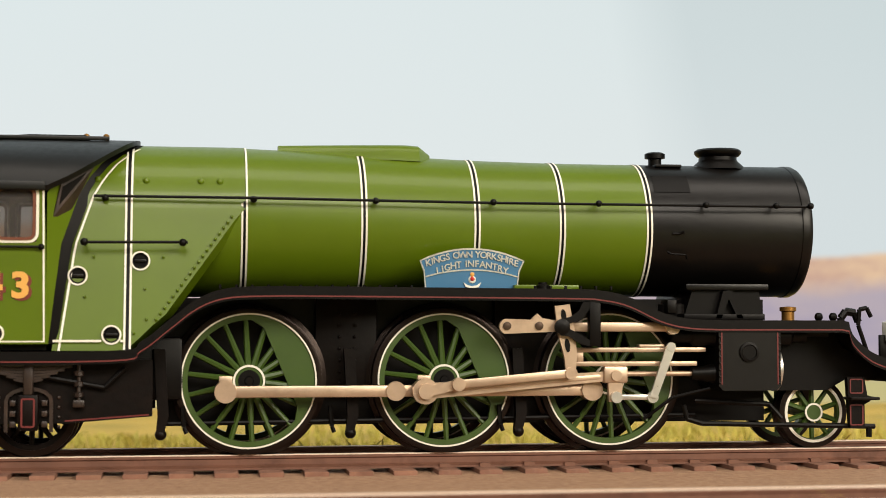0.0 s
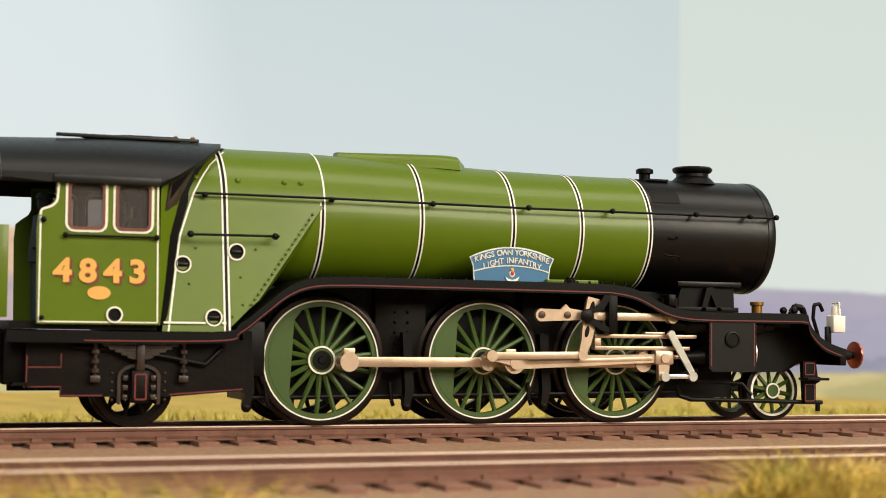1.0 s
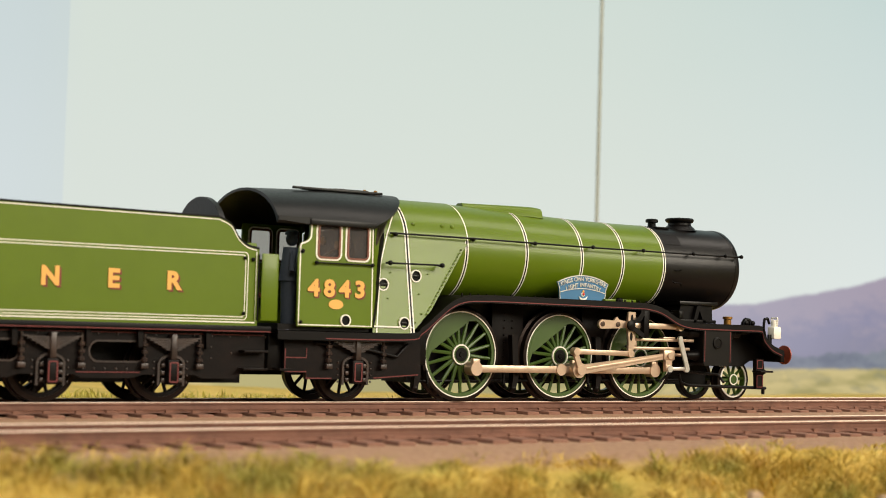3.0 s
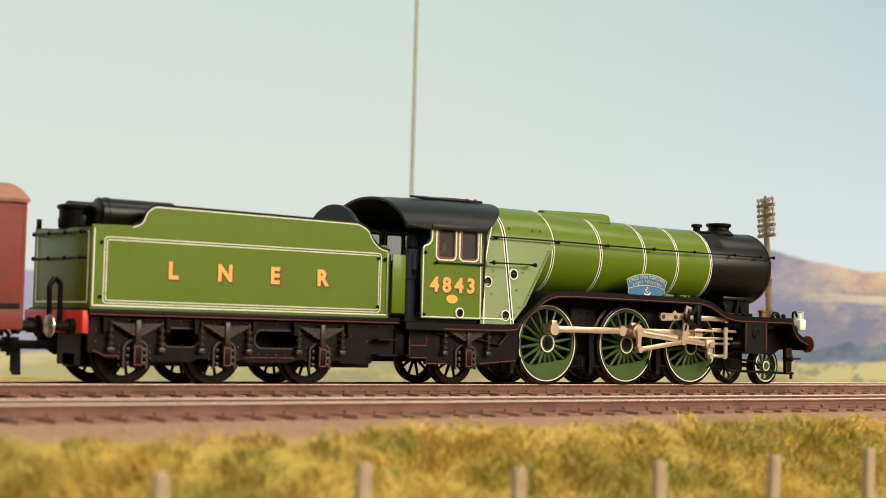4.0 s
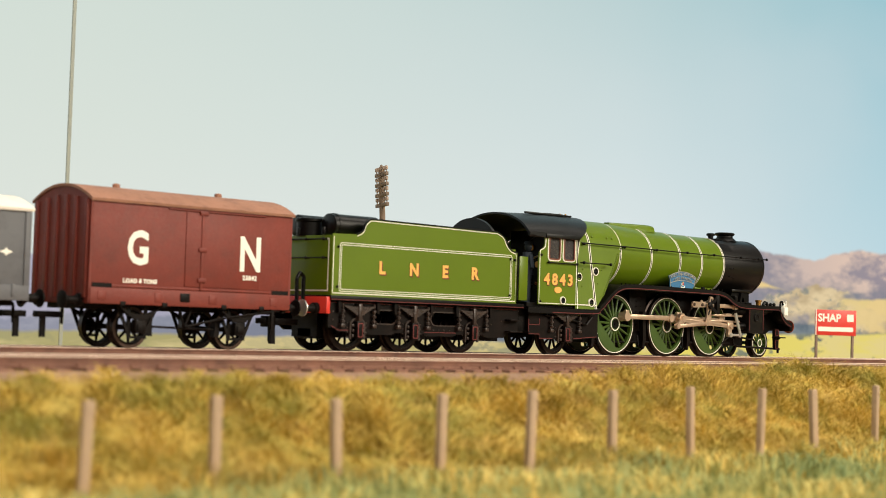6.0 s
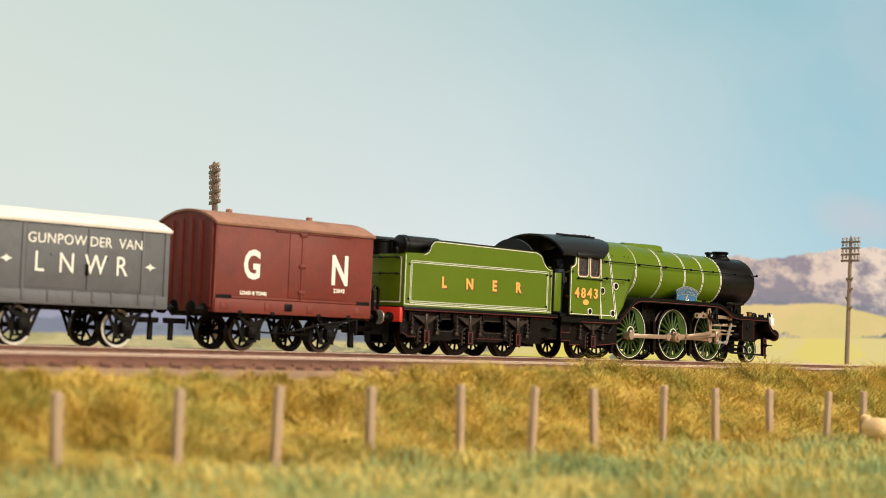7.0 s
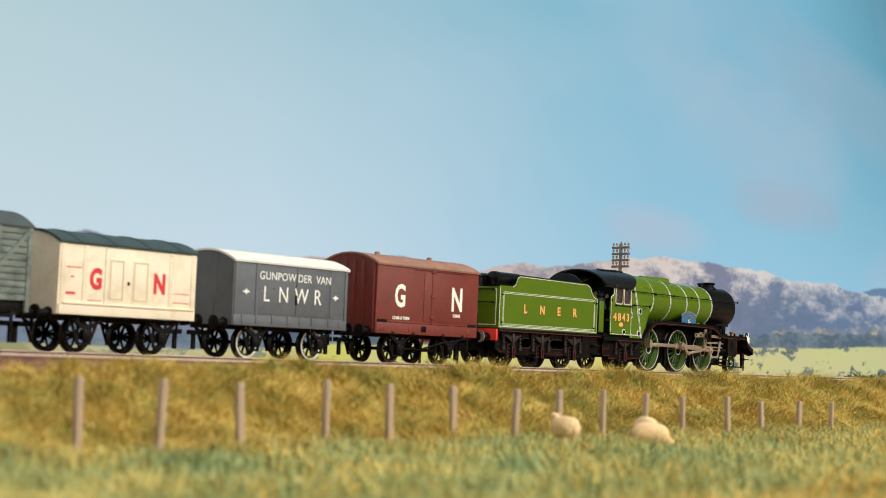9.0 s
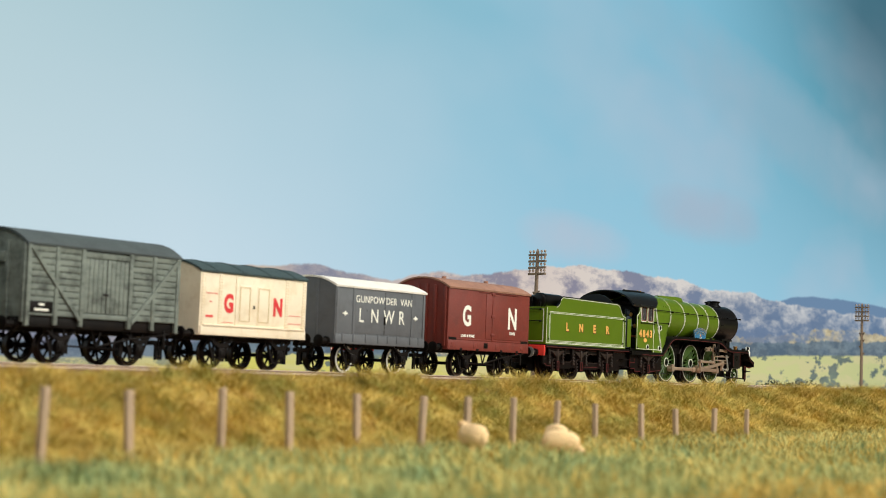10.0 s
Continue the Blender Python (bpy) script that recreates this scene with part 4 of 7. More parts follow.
    # handrails
    hr = part("handrail", tube(B(), [(-4.46, -1.05, 3.26), (-2.47, -1.08, 3.255), (0.61, -1.03, 3.232), (4.92, -1.0, 3.232)], 0.018, 8), M["black"], t, "thin black boiler handrail")
    for x in (-4.32, -2.48, -0.925, 0.607, 2.01, 3.47, 4.44, 4.92):
        r, zc = boiler_at(x)
        part("handrail_knob", ball(rod(B(), (x, -0.90, 3.24), (x, -1.04, 3.24), 0.022, 8), (x, -1.04, 3.24), 0.045, 10), M["black"], hr)
    lo = part("firebox_handrail", rod(B(), (-4.60, -1.27, 2.67), (-3.30, -1.25, 2.68), 0.018, 8), M["black"], t)
    for x in (-4.56, -3.36):
        part("handrail_knob", ball(rod(B(), (x, -1.12, 2.675), (x, -1.26, 2.675), 0.022, 8), (x, -1.26, 2.675), 0.05, 10), M["black"], lo)
    # nameplate with curved top on the footplate edge
    b = B()
    top = [(-0.36 + 1.35 * i / 12, 2.475 + 0.155 * (1 - ((i - 6) / 6) ** 2)) for i in range(13)]
    mid = [(0.92 - 1.21 * i / 12, 2.27 + 0.09 * (1 - ((i - 6) / 6) ** 2)) for i in range(13)]
    body = [(-0.29, 2.12), (0.90, 2.12)]
    prism(b, [(0.93, 2.35), *top[::-1], (-0.31, 2.35), *body], -1.10, -1.06)
    np_ = part("nameplate", b, M["plateblue"], t, "curved blue nameplate with silver letters and a badge")
    rim = B()
    line_on(rim, [(-0.31, 2.35), *top, (0.93, 2.35)], -1.10, 0.022, 0.010)
    line_on(rim, mid, -1.10, 0.018, 0.010)
    line_on(rim, [(-0.31, 2.35), (-0.29, 2.12)], -1.10, 0.016, 0.010)
    line_on(rim, [(0.93, 2.35), (0.90, 2.12)], -1.10, 0.016, 0.010)
    part("plate_rim", rim, M["silver"], np_)
    for words, z0, rise, size, span in (("KINGS OWN YORKSHIRE", 2.405, 0.125, 0.118, 1.20), ("LIGHT INFANTRY", 2.305, 0.105, 0.118, 0.94)):
        room = [{" ": 0.55, "I": 0.5, "W": 1.35, "O": 1.15, "G": 1.12, "N": 1.08, "Y": 1.0, "A": 1.02, "K": 1.0}.get(c, 0.9) for c in words]
        for i, chx in enumerate(words):
            f = (sum(room[:i]) + room[i] / 2) / sum(room) * 2 - 1
            if chx != " ":
                text("letter", chx, size, M["silver"], np_, P(0.315 + f * span / 2, -1.112, z0 - 0.01 + rise * (1 - f * f) - (0.0), 0, f * 9, 0), 0.012, 0.002)
    bd = part("badge", lathe(B(), [(-1.10, 0.05), (-1.12, 0.04), (-1.125, 0.01)], "y", (0.315, 0, 2.235), 16), M["white"], np_)
    part("badge_crest", ball(B(), (0.315, -1.122, 2.245), 0.030, 10), M["beam"], bd)
    part("badge_crown", ball(B(), (0.315, -1.118, 2.30), 0.028, 10, (1, 0.5, 1.1)), M["gold"], bd)
    part("badge_ribbon", prism(B(), [(0.20, 2.20), (0.25, 2.165), (0.315, 2.15), (0.38, 2.165), (0.43, 2.20), (0.40, 2.14), (0.315, 2.12), (0.23, 2.14)], -1.122, -1.10), M["white"], bd)
    # running plate
    fc = foot_curve()
    rp = part("running_plate", strip(B(), fc, -1.36, 1.36, 0.0, 0.045), M["black"], t, "black running plate with red edge line")
    part("valance", strip(B(), fc, -1.37, -1.33, 0.004, 0.155), M["black"], rp)
    part("valance_far", strip(B(), fc, 1.33, 1.37, 0.004, 0.155), M["black"], rp)
    part("edge_line", strip(B(), [(x, z - 0.12) for x, z in fc[2:-1]], -1.377, -1.368, 0.009, 0.009), M["red"], rp)
    dots = B()
    for i in range(26):
        x = -2.9 + i * 0.2
        if -0.4 < x < 1.05:
            continue
        rod(dots, (x, -1.30, 2.10), (x, -1.30, 2.155), 0.02, 6)
    tagged(part("plate_bolts", dots, M["black"], rp), kind="stuff")
    part("sand_filler", lathe(B(), [(2.10, 0.09), (2.16, 0.09), (2.18, 0.06), (2.20, 0.06)], "z", (1.22, -1.2, 0), 14), M["black"], rp)
    part("oil_box", box(B(), 0.85, 1.7, -1.2, -1.0, 2.11, 2.17, 0.01), M["green"], rp)
    part("step_front", box(B(), 2.85, 2.98, -1.30, -1.0, 1.80, 1.98, 0.02), M["black"], rp)
    # saddle and front end
    sd = part("saddle", prism(B(), [(3.28, 2.20), (4.36, 2.20), (4.36, 2.12), (4.28, 2.10), (4.30, 1.72), (3.22, 1.72), (3.34, 2.10), (3.28, 2.12)], -0.80, 0.80), M["black"], t)
    part("saddle_flange", box(B(), 3.20, 4.32, -0.90, -0.78, 1.72, 1.80, 0.01), M["black"], sd)
    part("saddle_cap", box(B(), 3.24, 4.38, -0.88, -0.78, 2.12, 2.20, 0.01), M["satin"], sd)
    part("saddle_bracket", prism(B(), [(3.64, 1.74), (3.74, 2.1), (3.86, 2.12), (4.02, 1.74), (3.94, 1.74), (3.82, 2.0), (3.72, 1.74)], -0.90, -0.80), M["black"], sd)
    for x in (2.9, 3.05):
        part("sand_cap", lathe(B(), [(1.80, 0.10), (1.92, 0.10), (1.94, 0.05)], "z", (x, -1.05, 0), 14), M["black"], t)
    part("lubricator", lathe(B(), [(1.71, 0.085), (1.83, 0.085), (1.84, 0.11), (1.89, 0.11), (1.90, 0.02)], "z", (4.62, -0.95, 0), 16), M["brass"], t, "brass-topped lubricator")
    for x in (4.95, 5.15):
        part("oil_pot", ball(B(), (x, -1.2, 1.76), 0.06, 8), M["black"], t)
    fr = part("frames", box(B(), -3.6, 4.45, -0.46, 0.46, 0.36, 2.0), M["black"], t, "black locomotive frames")
    for x in (-1.26, 1.1):
        part("frame_stay", box(B(), x - 0.40, x + 0.40, -0.62, -0.46, 0.75, 2.0, 0.02), M["frame"], fr)
    rvt = B()
    for x in (-1.35, -1.15):
        for k in range(7):
            ball(rvt, (x, -0.635, 0.9 + k * 0.15), 0.022, 6)
    part("frame_rivets", rvt, M["frame"], fr)
    part("front_frame", prism(B(), [(4.35, 1.66), (5.25, 1.66), (5.42, 1.35), (5.95, 1.12), (5.95, 0.92), (5.45, 0.92), (5.2, 0.78), (4.35, 0.78)], -0.85, 0.85), M["black"], t)
    beam = part("buffer_beam", box(B(), 5.90, 6.02, -1.36, 1.36, 0.90, 1.17, 0.012), M["frame"], t, "dark buffer beam with a red front plate")
    part("beam_plate", box(B(), 6.02, 6.028, -1.33, 1.33, 0.92, 1.15), M["beam"], beam, "red painted beam face")
    for y in (-0.87, 0.87):
        make_buffer(t, 6.02, y, 1.06, 1, M["copper"], 0.22, 0.52)
    part("coupling_hook", tube(B(), [(6.0, 0, 1.05), (6.25, 0, 1.05), (6.33, 0, 1.13), (6.27, 0, 1.2)], 0.04, 8), M["black"], t)
    for y in (-0.95, 0.95):
        lm = part("lamp_bracket", box(B(), 5.9, 6.0, y - 0.03, y + 0.03, 1.17, 1.52, 0.01), M["black"], t)
        if y < 0:
            q = B()
            box(q, 5.98, 6.22, y - 0.11, y + 0.11, 1.42, 1.70, 0.03)
            lathe(q, [(1.70, 0.08), (1.80, 0.08), (1.86, 0.05)], "z", (6.10, y, 0), 14)
            tube(q, [(6.10, y - 0.09, 1.72), (6.10, y - 0.09, 1.9), (6.10, y + 0.09, 1.9), (6.10, y + 0.09, 1.72)], 0.018, 6)
            part("headlamp", q, M["white"], lm, "white headlamp")
    hp = part("vacuum_hose", tube(B(), [(5.55, -0.5, 1.3), (5.55, -0.5, 1.75), (5.62, -0.5, 1.84), (5.75, -0.5, 1.82), (5.80, -0.5, 1.7)], 0.055, 8), M["black"], t)
    part("front_post", tube(B(), [(5.62, -1.2, 1.3), (5.50, -1.2, 1.65), (5.52, -1.2, 1.86), (5.62, -1.2, 1.88), (5.68, -1.2, 1.76)], 0.03, 8), M["black"], t)
    gi = B()
    prism(gi, [(5.38, 0.96), (5.62, 0.96), (5.66, 0.72), (5.72, 0.70), (5.70, 0.64), (5.62, 0.60), (5.62, 0.28), (5.42, 0.28), (5.40, 0.6)], -1.1, -1.0)
    g = part("front_step", gi, M["frame"], t, "brown footstep edged in red")
    part("step_tread", box(B(), 5.36, 5.76, -1.28, -1.0, 0.66, 0.70, 0.008), M["frame"], g)
    q = B()
    frame_line(q, 5.41, 5.60, 0.32, 0.60, -1.105, 0.018, 0.03)
    frame_line(q, 5.41, 5.60, 0.74, 0.94, -1.105, 0.018, 0.03)
    part("step_line", q, M["red"], g)
    part("guard_iron", tube(B(), [(3.15, -1.0, 0.6), (3.2, -1.0, 0.42), (3.4, -1.0, 0.36), (5.8, -1.0, 0.30)], 0.035, 8), M["black"], t)
    part("guard_stay", tube(B(), [(3.3, -1.0, 0.66), (4.35, -0.95, 0.60), (4.5, -1.0, 0.42)], 0.03, 8), M["black"], t)
    part("guard_tip", rod(B(), (5.72, -1.0, 0.30), (5.72, -1.0, 0.16), 0.04, 8), M["black"], t)
    # cylinders and valve chest
    cy = B()
    prism(cy, [(3.52, 1.62), (4.36, 1.62), (4.36, 0.86), (4.30, 0.80), (3.58, 0.80), (3.52, 0.86)], -1.36, -0.5)
    c = part("cylinder", cy, M["satin"], t, "black cylinder block lined in red")
    part("cylinder_far", prism(B(), [(3.52, 1.62), (4.36, 1.62), (4.36, 0.86), (4.30, 0.80), (3.58, 0.80), (3.52, 0.86)], 0.5, 1.36), M["satin"], t)
    q = B()
    for x in (3.56, 4.32):
        line_on(q, [(x, 1.60), (x, 0.88)], -1.36, 0.016, 0.006)
    part("cylinder_line", q, M["red"], c)
    for x in (3.535, 4.345):
        rr = B()
        for k in range(9):
            ball(rr, (x, -1.362, 0.9 + k * 0.085), 0.016, 6)
        part("cylinder_rivets", rr, M["satin"], c)
    part("cylinder_boss", lathe(B(), [(-1.35, 0.13), (-1.385, 0.13), (-1.39, 0.10), (-1.375, 0.09), (-1.375, 0.01)], "y", (3.93, 0, 1.30), 24), M["black"], c)
    part("cylinder_cover", lathe(B(), [(4.36, 0.30), (4.42, 0.30), (4.45, 0.2), (4.45, 0.01)], "x", (0, -1.0, 1.08), 24), M["silver"], c, "bright cylinder end cover")
    part("valve_chest", lathe(B(), [(2.95, 0.07), (3.05, 0.10), (3.2, 0.10), (3.25, 0.14), (4.55, 0.15), (4.6, 0.10), (4.78, 0.10)], "x", (0, -1.12, 1.52), 18), M["black"], c)
    part("lubricator_pipe", box(B(), 4.75, 5.1, -1.2, -1.0, 1.50, 1.62, 0.02), M["black"], t)
    part("piston_gland", lathe(B(), [(3.22, 0.08), (3.4, 0.10), (3.52, 0.13)], "x", (0, -1.12, 1.02), 16), M["black"], c)
    # slide bars, motion bracket, reversing gear
    part("slide_bar", box(B(), 1.65, 3.40, -1.19, -1.05, 1.30, 1.36, 0.008), M["steel"], t, "bright steel slide bar")
    part("slide_bar", box(B(), 1.65, 3.28, -1.19, -1.05, 1.12, 1.18, 0.008), M["steel"], t, "bright steel slide bar")
    part("slide_bar_end", box(B(), 1.65, 1.76, -1.185, -1.055, 1.18, 1.30, 0.008), M["steel"], t)
    part("slide_bar_pad", box(B(), 2.50, 2.84, -1.20, -1.06, 1.36, 1.40, 0.008), M["steel"], t)
    br = B()
    box(br, 1.80, 1.95, -1.36, -1.22, 1.38, 2.0, 0.015)
    prism(br, [(1.80, 1.96), (1.80, 1.86), (1.70, 1.72), (1.50, 1.66), (1.42, 1.66), (1.42, 1.73), (1.56, 1.76), (1.66, 1.84), (1.72, 1.96)], -1.37, -1.33)
    prism(br, [(1.42, 1.58), (1.54, 1.60), (1.70, 1.52), (1.80, 1.46), (1.80, 1.38), (1.66, 1.42), (1.54, 1.50), (1.42, 1.52)], -1.37, -1.33)
    gb = part("gear_bracket", br, M["black"], t, "black valve gear bracket")
    part("trunnion_boss", lathe(B(), [(-1.33, 0.10), (-1.38, 0.10), (-1.39, 0.075), (-1.40, 0.04), (-1.40, 0.01)], "y", (1.44, 0, 1.63), 20), M["black"], gb)
    rb = B()
    box(rb, 1.45, 2.92, -1.24, -1.17, 1.565, 1.69, 0.02)
    rod(rb, (2.94, -1.27, 1.63), (2.94, -1.15, 1.63), 0.10, 18)
    part("radius_rod", rb, M["steel"], t, "bright radius rod")
    la = B()
    prism(la, [(0.74, 1.73), (1.06, 1.72), (1.08, 1.75), (1.14, 1.80), (1.20, 1.74), (1.46, 1.70), (1.46, 1.57), (0.74, 1.54)], -1.25, -1.20)
    rod(la, (0.74, -1.255, 1.635), (0.74, -1.195, 1.635), 0.097, 20)
    ll = part("lifting_link", la, M["steel"], t, "bright flat lifting link")
    for x in (0.74, 1.16):
        part("link_pin", lathe(B(), [(-1.25, 0.055), (-1.27, 0.055), (-1.275, 0.01)], "y", (x, 0, 1.64), 14), M["tyre"], ll)
    # brake hangers and rigging
    for x in (-3.62, -1.22, 0.98):
        hb = B()
        prism(hb, [(x - 0.09, 1.35), (x + 0.05, 1.35), (x + 0.10, 0.5), (x + 0.04, 0.28), (x - 0.06, 0.28), (x - 0.04, 0.5)], -0.86, -0.72)
        ball(hb, (x, -0.80, 0.27), 0.075, 10, (1, 1, 1))
        part("brake_hanger", hb, M["frame"], t, "dark brake hanger")
    part("brake_rod", rod(B(), (-3.6, -0.7, 0.40), (3.4, -0.7, 0.46), 0.03, 8), M["black"], t)
    for x in (-3.35, -1.48, 0.72):
        part("sand_pipe", tube(B(), [(x, -0.80, 0.62), (x + 0.02, -0.82, 0.36), (x + 0.05, -0.82, 0.28)], 0.03, 6), M["black"], t)
    part("drain_pipe", tube(B(), [(3.5, -1.05, 0.82), (3.0, -1.0, 0.70), (2.62, -0.95, 0.42)], 0.025, 6), M["black"], t)
    # trailing truck frame
    tf = B()
    prism(tf, [(-6.72, 1.22), (-3.72, 1.22), (-3.72, 0.52), (-4.75, 0.44), (-6.25, 0.44), (-6.25, 0.56), (-6.72, 0.56)], -1.12, -1.02)
    tr = part("trailing_frame", tf, M["frame"], t, "dark trailing truck frame edged in red")
    part("trailing_frame_far", prism(B(), [(-6.72, 1.22), (-3.72, 1.22), (-3.72, 0.52), (-4.75, 0.44), (-6.72, 0.44)], 1.02, 1.12), M["frame"], t)
    make_axlebox(tr, -5.21, 0.56, -1.12, 1.0, True)
    q = B()
    line_on(q, [(-4.78, 0.47), (-3.76, 0.54)], -1.12, 0.018)
    line_on(q, [(-6.70, 1.0), (-6.70, 0.58), (-6.25, 0.58), (-6.25, 0.46), (-5.7, 0.46)], -1.12, 0.018)
    line_on(q, [(-6.25, 1.02), (-6.25, 0.84), (-6.68, 0.84)], -1.12, 0.018)
    part("truck_line", q, M["red"], tr)
    part("ash_rod", tube(B(), [(-6.1, -1.18, 1.12), (-5.2, -1.18, 1.05), (-4.3, -1.18, 0.88), (-4.05, -1.18, 1.12)], 0.032, 8), M["black"], tr)
    part("ash_pan", box(B(), -5.6, -3.35, -0.8, 0.8, 0.7, 1.50, 0.05), M["black"], t)
    part("drag_box", box(B(), -7.0, -6.4, -1.0, 1.0, 0.6, 1.3, 0.03), M["black"], t)
    # cab
    make_cab(t)
    return t


def strip_yz(bm, x, w, pts, lift):
    """A band of half width w round the section pts (y, z) at x, raised by lift, on both sides."""
    full = [(y - lift, z + (lift if abs(y) < 0.9 else 0)) for y, z in pts]
    full = [(-y, z) for y, z in full[::-1]] + full[1:]
    rows = [[bm.verts.new((x - w, y, z)), bm.verts.new((x + w, y, z))] for y, z in full]
    for a, b in zip(rows, rows[1:]):
        bm.faces.new((a[0], a[1], b[1], b[0]))
    return bm


def strip3(bm, pts, w):
    rows = [[bm.verts.new((x - w / 2, y, z)), bm.verts.new((x + w / 2, y, z))] for x, y, z in pts]
    for a, b in zip(rows, rows[1:]):
        bm.faces.new((a[0], a[1], b[1], b[0]))
    return bm


def make_axlebox(parent, x, z, y, k, red):
    """Axlebox between horn guides, under a leaf spring with its buckle and hangers, on a frame whose face is at y."""
    b = B()
    box(b, x - 0.12 * k, x + 0.12 * k, y - 0.16, y, z - 0.20, z + 0.24, 0.02)
    ab = part("axlebox", b, M["frame"], parent, "dark axlebox with leaf spring")
    sp = B()
    for i in range(6):
        w = (0.60 - i * 0.085) * k
        top = z + 0.62 - i * 0.038
        strip(sp, [(x - w + 2 * w * j / 8, top - 0.03 * (1 - ((j - 4) / 4) ** 2)) for j in range(9)], y - 0.13, y - 0.02, 0.015, 0.015)
    box(sp, x - 0.055, x + 0.055, y - 0.16, y - 0.01, z + 0.24, z + 0.68, 0.012)
    part("leaf_spring", sp, M["relief"], ab)
    hg = B()
    for s in (-1, 1):
        xe = x + s * 0.60 * k
        rod(hg, (xe, y - 0.07, z + 0.68), (xe, y - 0.07, z + 0.16), 0.026, 8)
        for j in range(3):
            lathe(hg, [(z + 0.20 + j * 0.13, 0.03), (z + 0.21 + j * 0.13, 0.06), (z + 0.26 + j * 0.13, 0.06), (z + 0.27 + j * 0.13, 0.03)], "z", (xe, y - 0.07, 0), 8)
        box(hg, xe - 0.07, xe + 0.07, y - 0.11, y, z + 0.08, z + 0.17, 0.012)
    part("spring_hanger", hg, M["relief"], ab)
    gd = B()
    arch = [(x - 0.27 * k, z - 0.22), (x - 0.27 * k, z + 0.16)] + [(x - 0.27 * k * math.cos(math.pi * i / 8), z + 0.16 + 0.15 * math.sin(math.pi * i / 8)) for i in range(1, 8)] + [(x + 0.27 * k, z + 0.16), (x + 0.27 * k, z - 0.22)]
    line_on(gd, arch, y, 0.045, 0.05)
    for s in (-1, 1):
        for j in range(3):
            box(gd, x + s * 0.19 * k - 0.035, x + s * 0.19 * k + 0.035, y - 0.08, y, z - 0.16 + j * 0.13, z - 0.09 + j * 0.13, 0.008)
        for j in range(4):
            ball(gd, (x + s * 0.36 * k, y - 0.005, z - 0.16 + j * 0.12), 0.022, 6)
    part("horn_guide", gd, M["relief"], ab)
    if red:
        q = B()
        frame_line(q, x - 0.085, x + 0.085, z - 0.16, z + 0.20, y - 0.162, 0.022, 0.03)
        part("cover_line", q, M["red"], ab)
    return ab


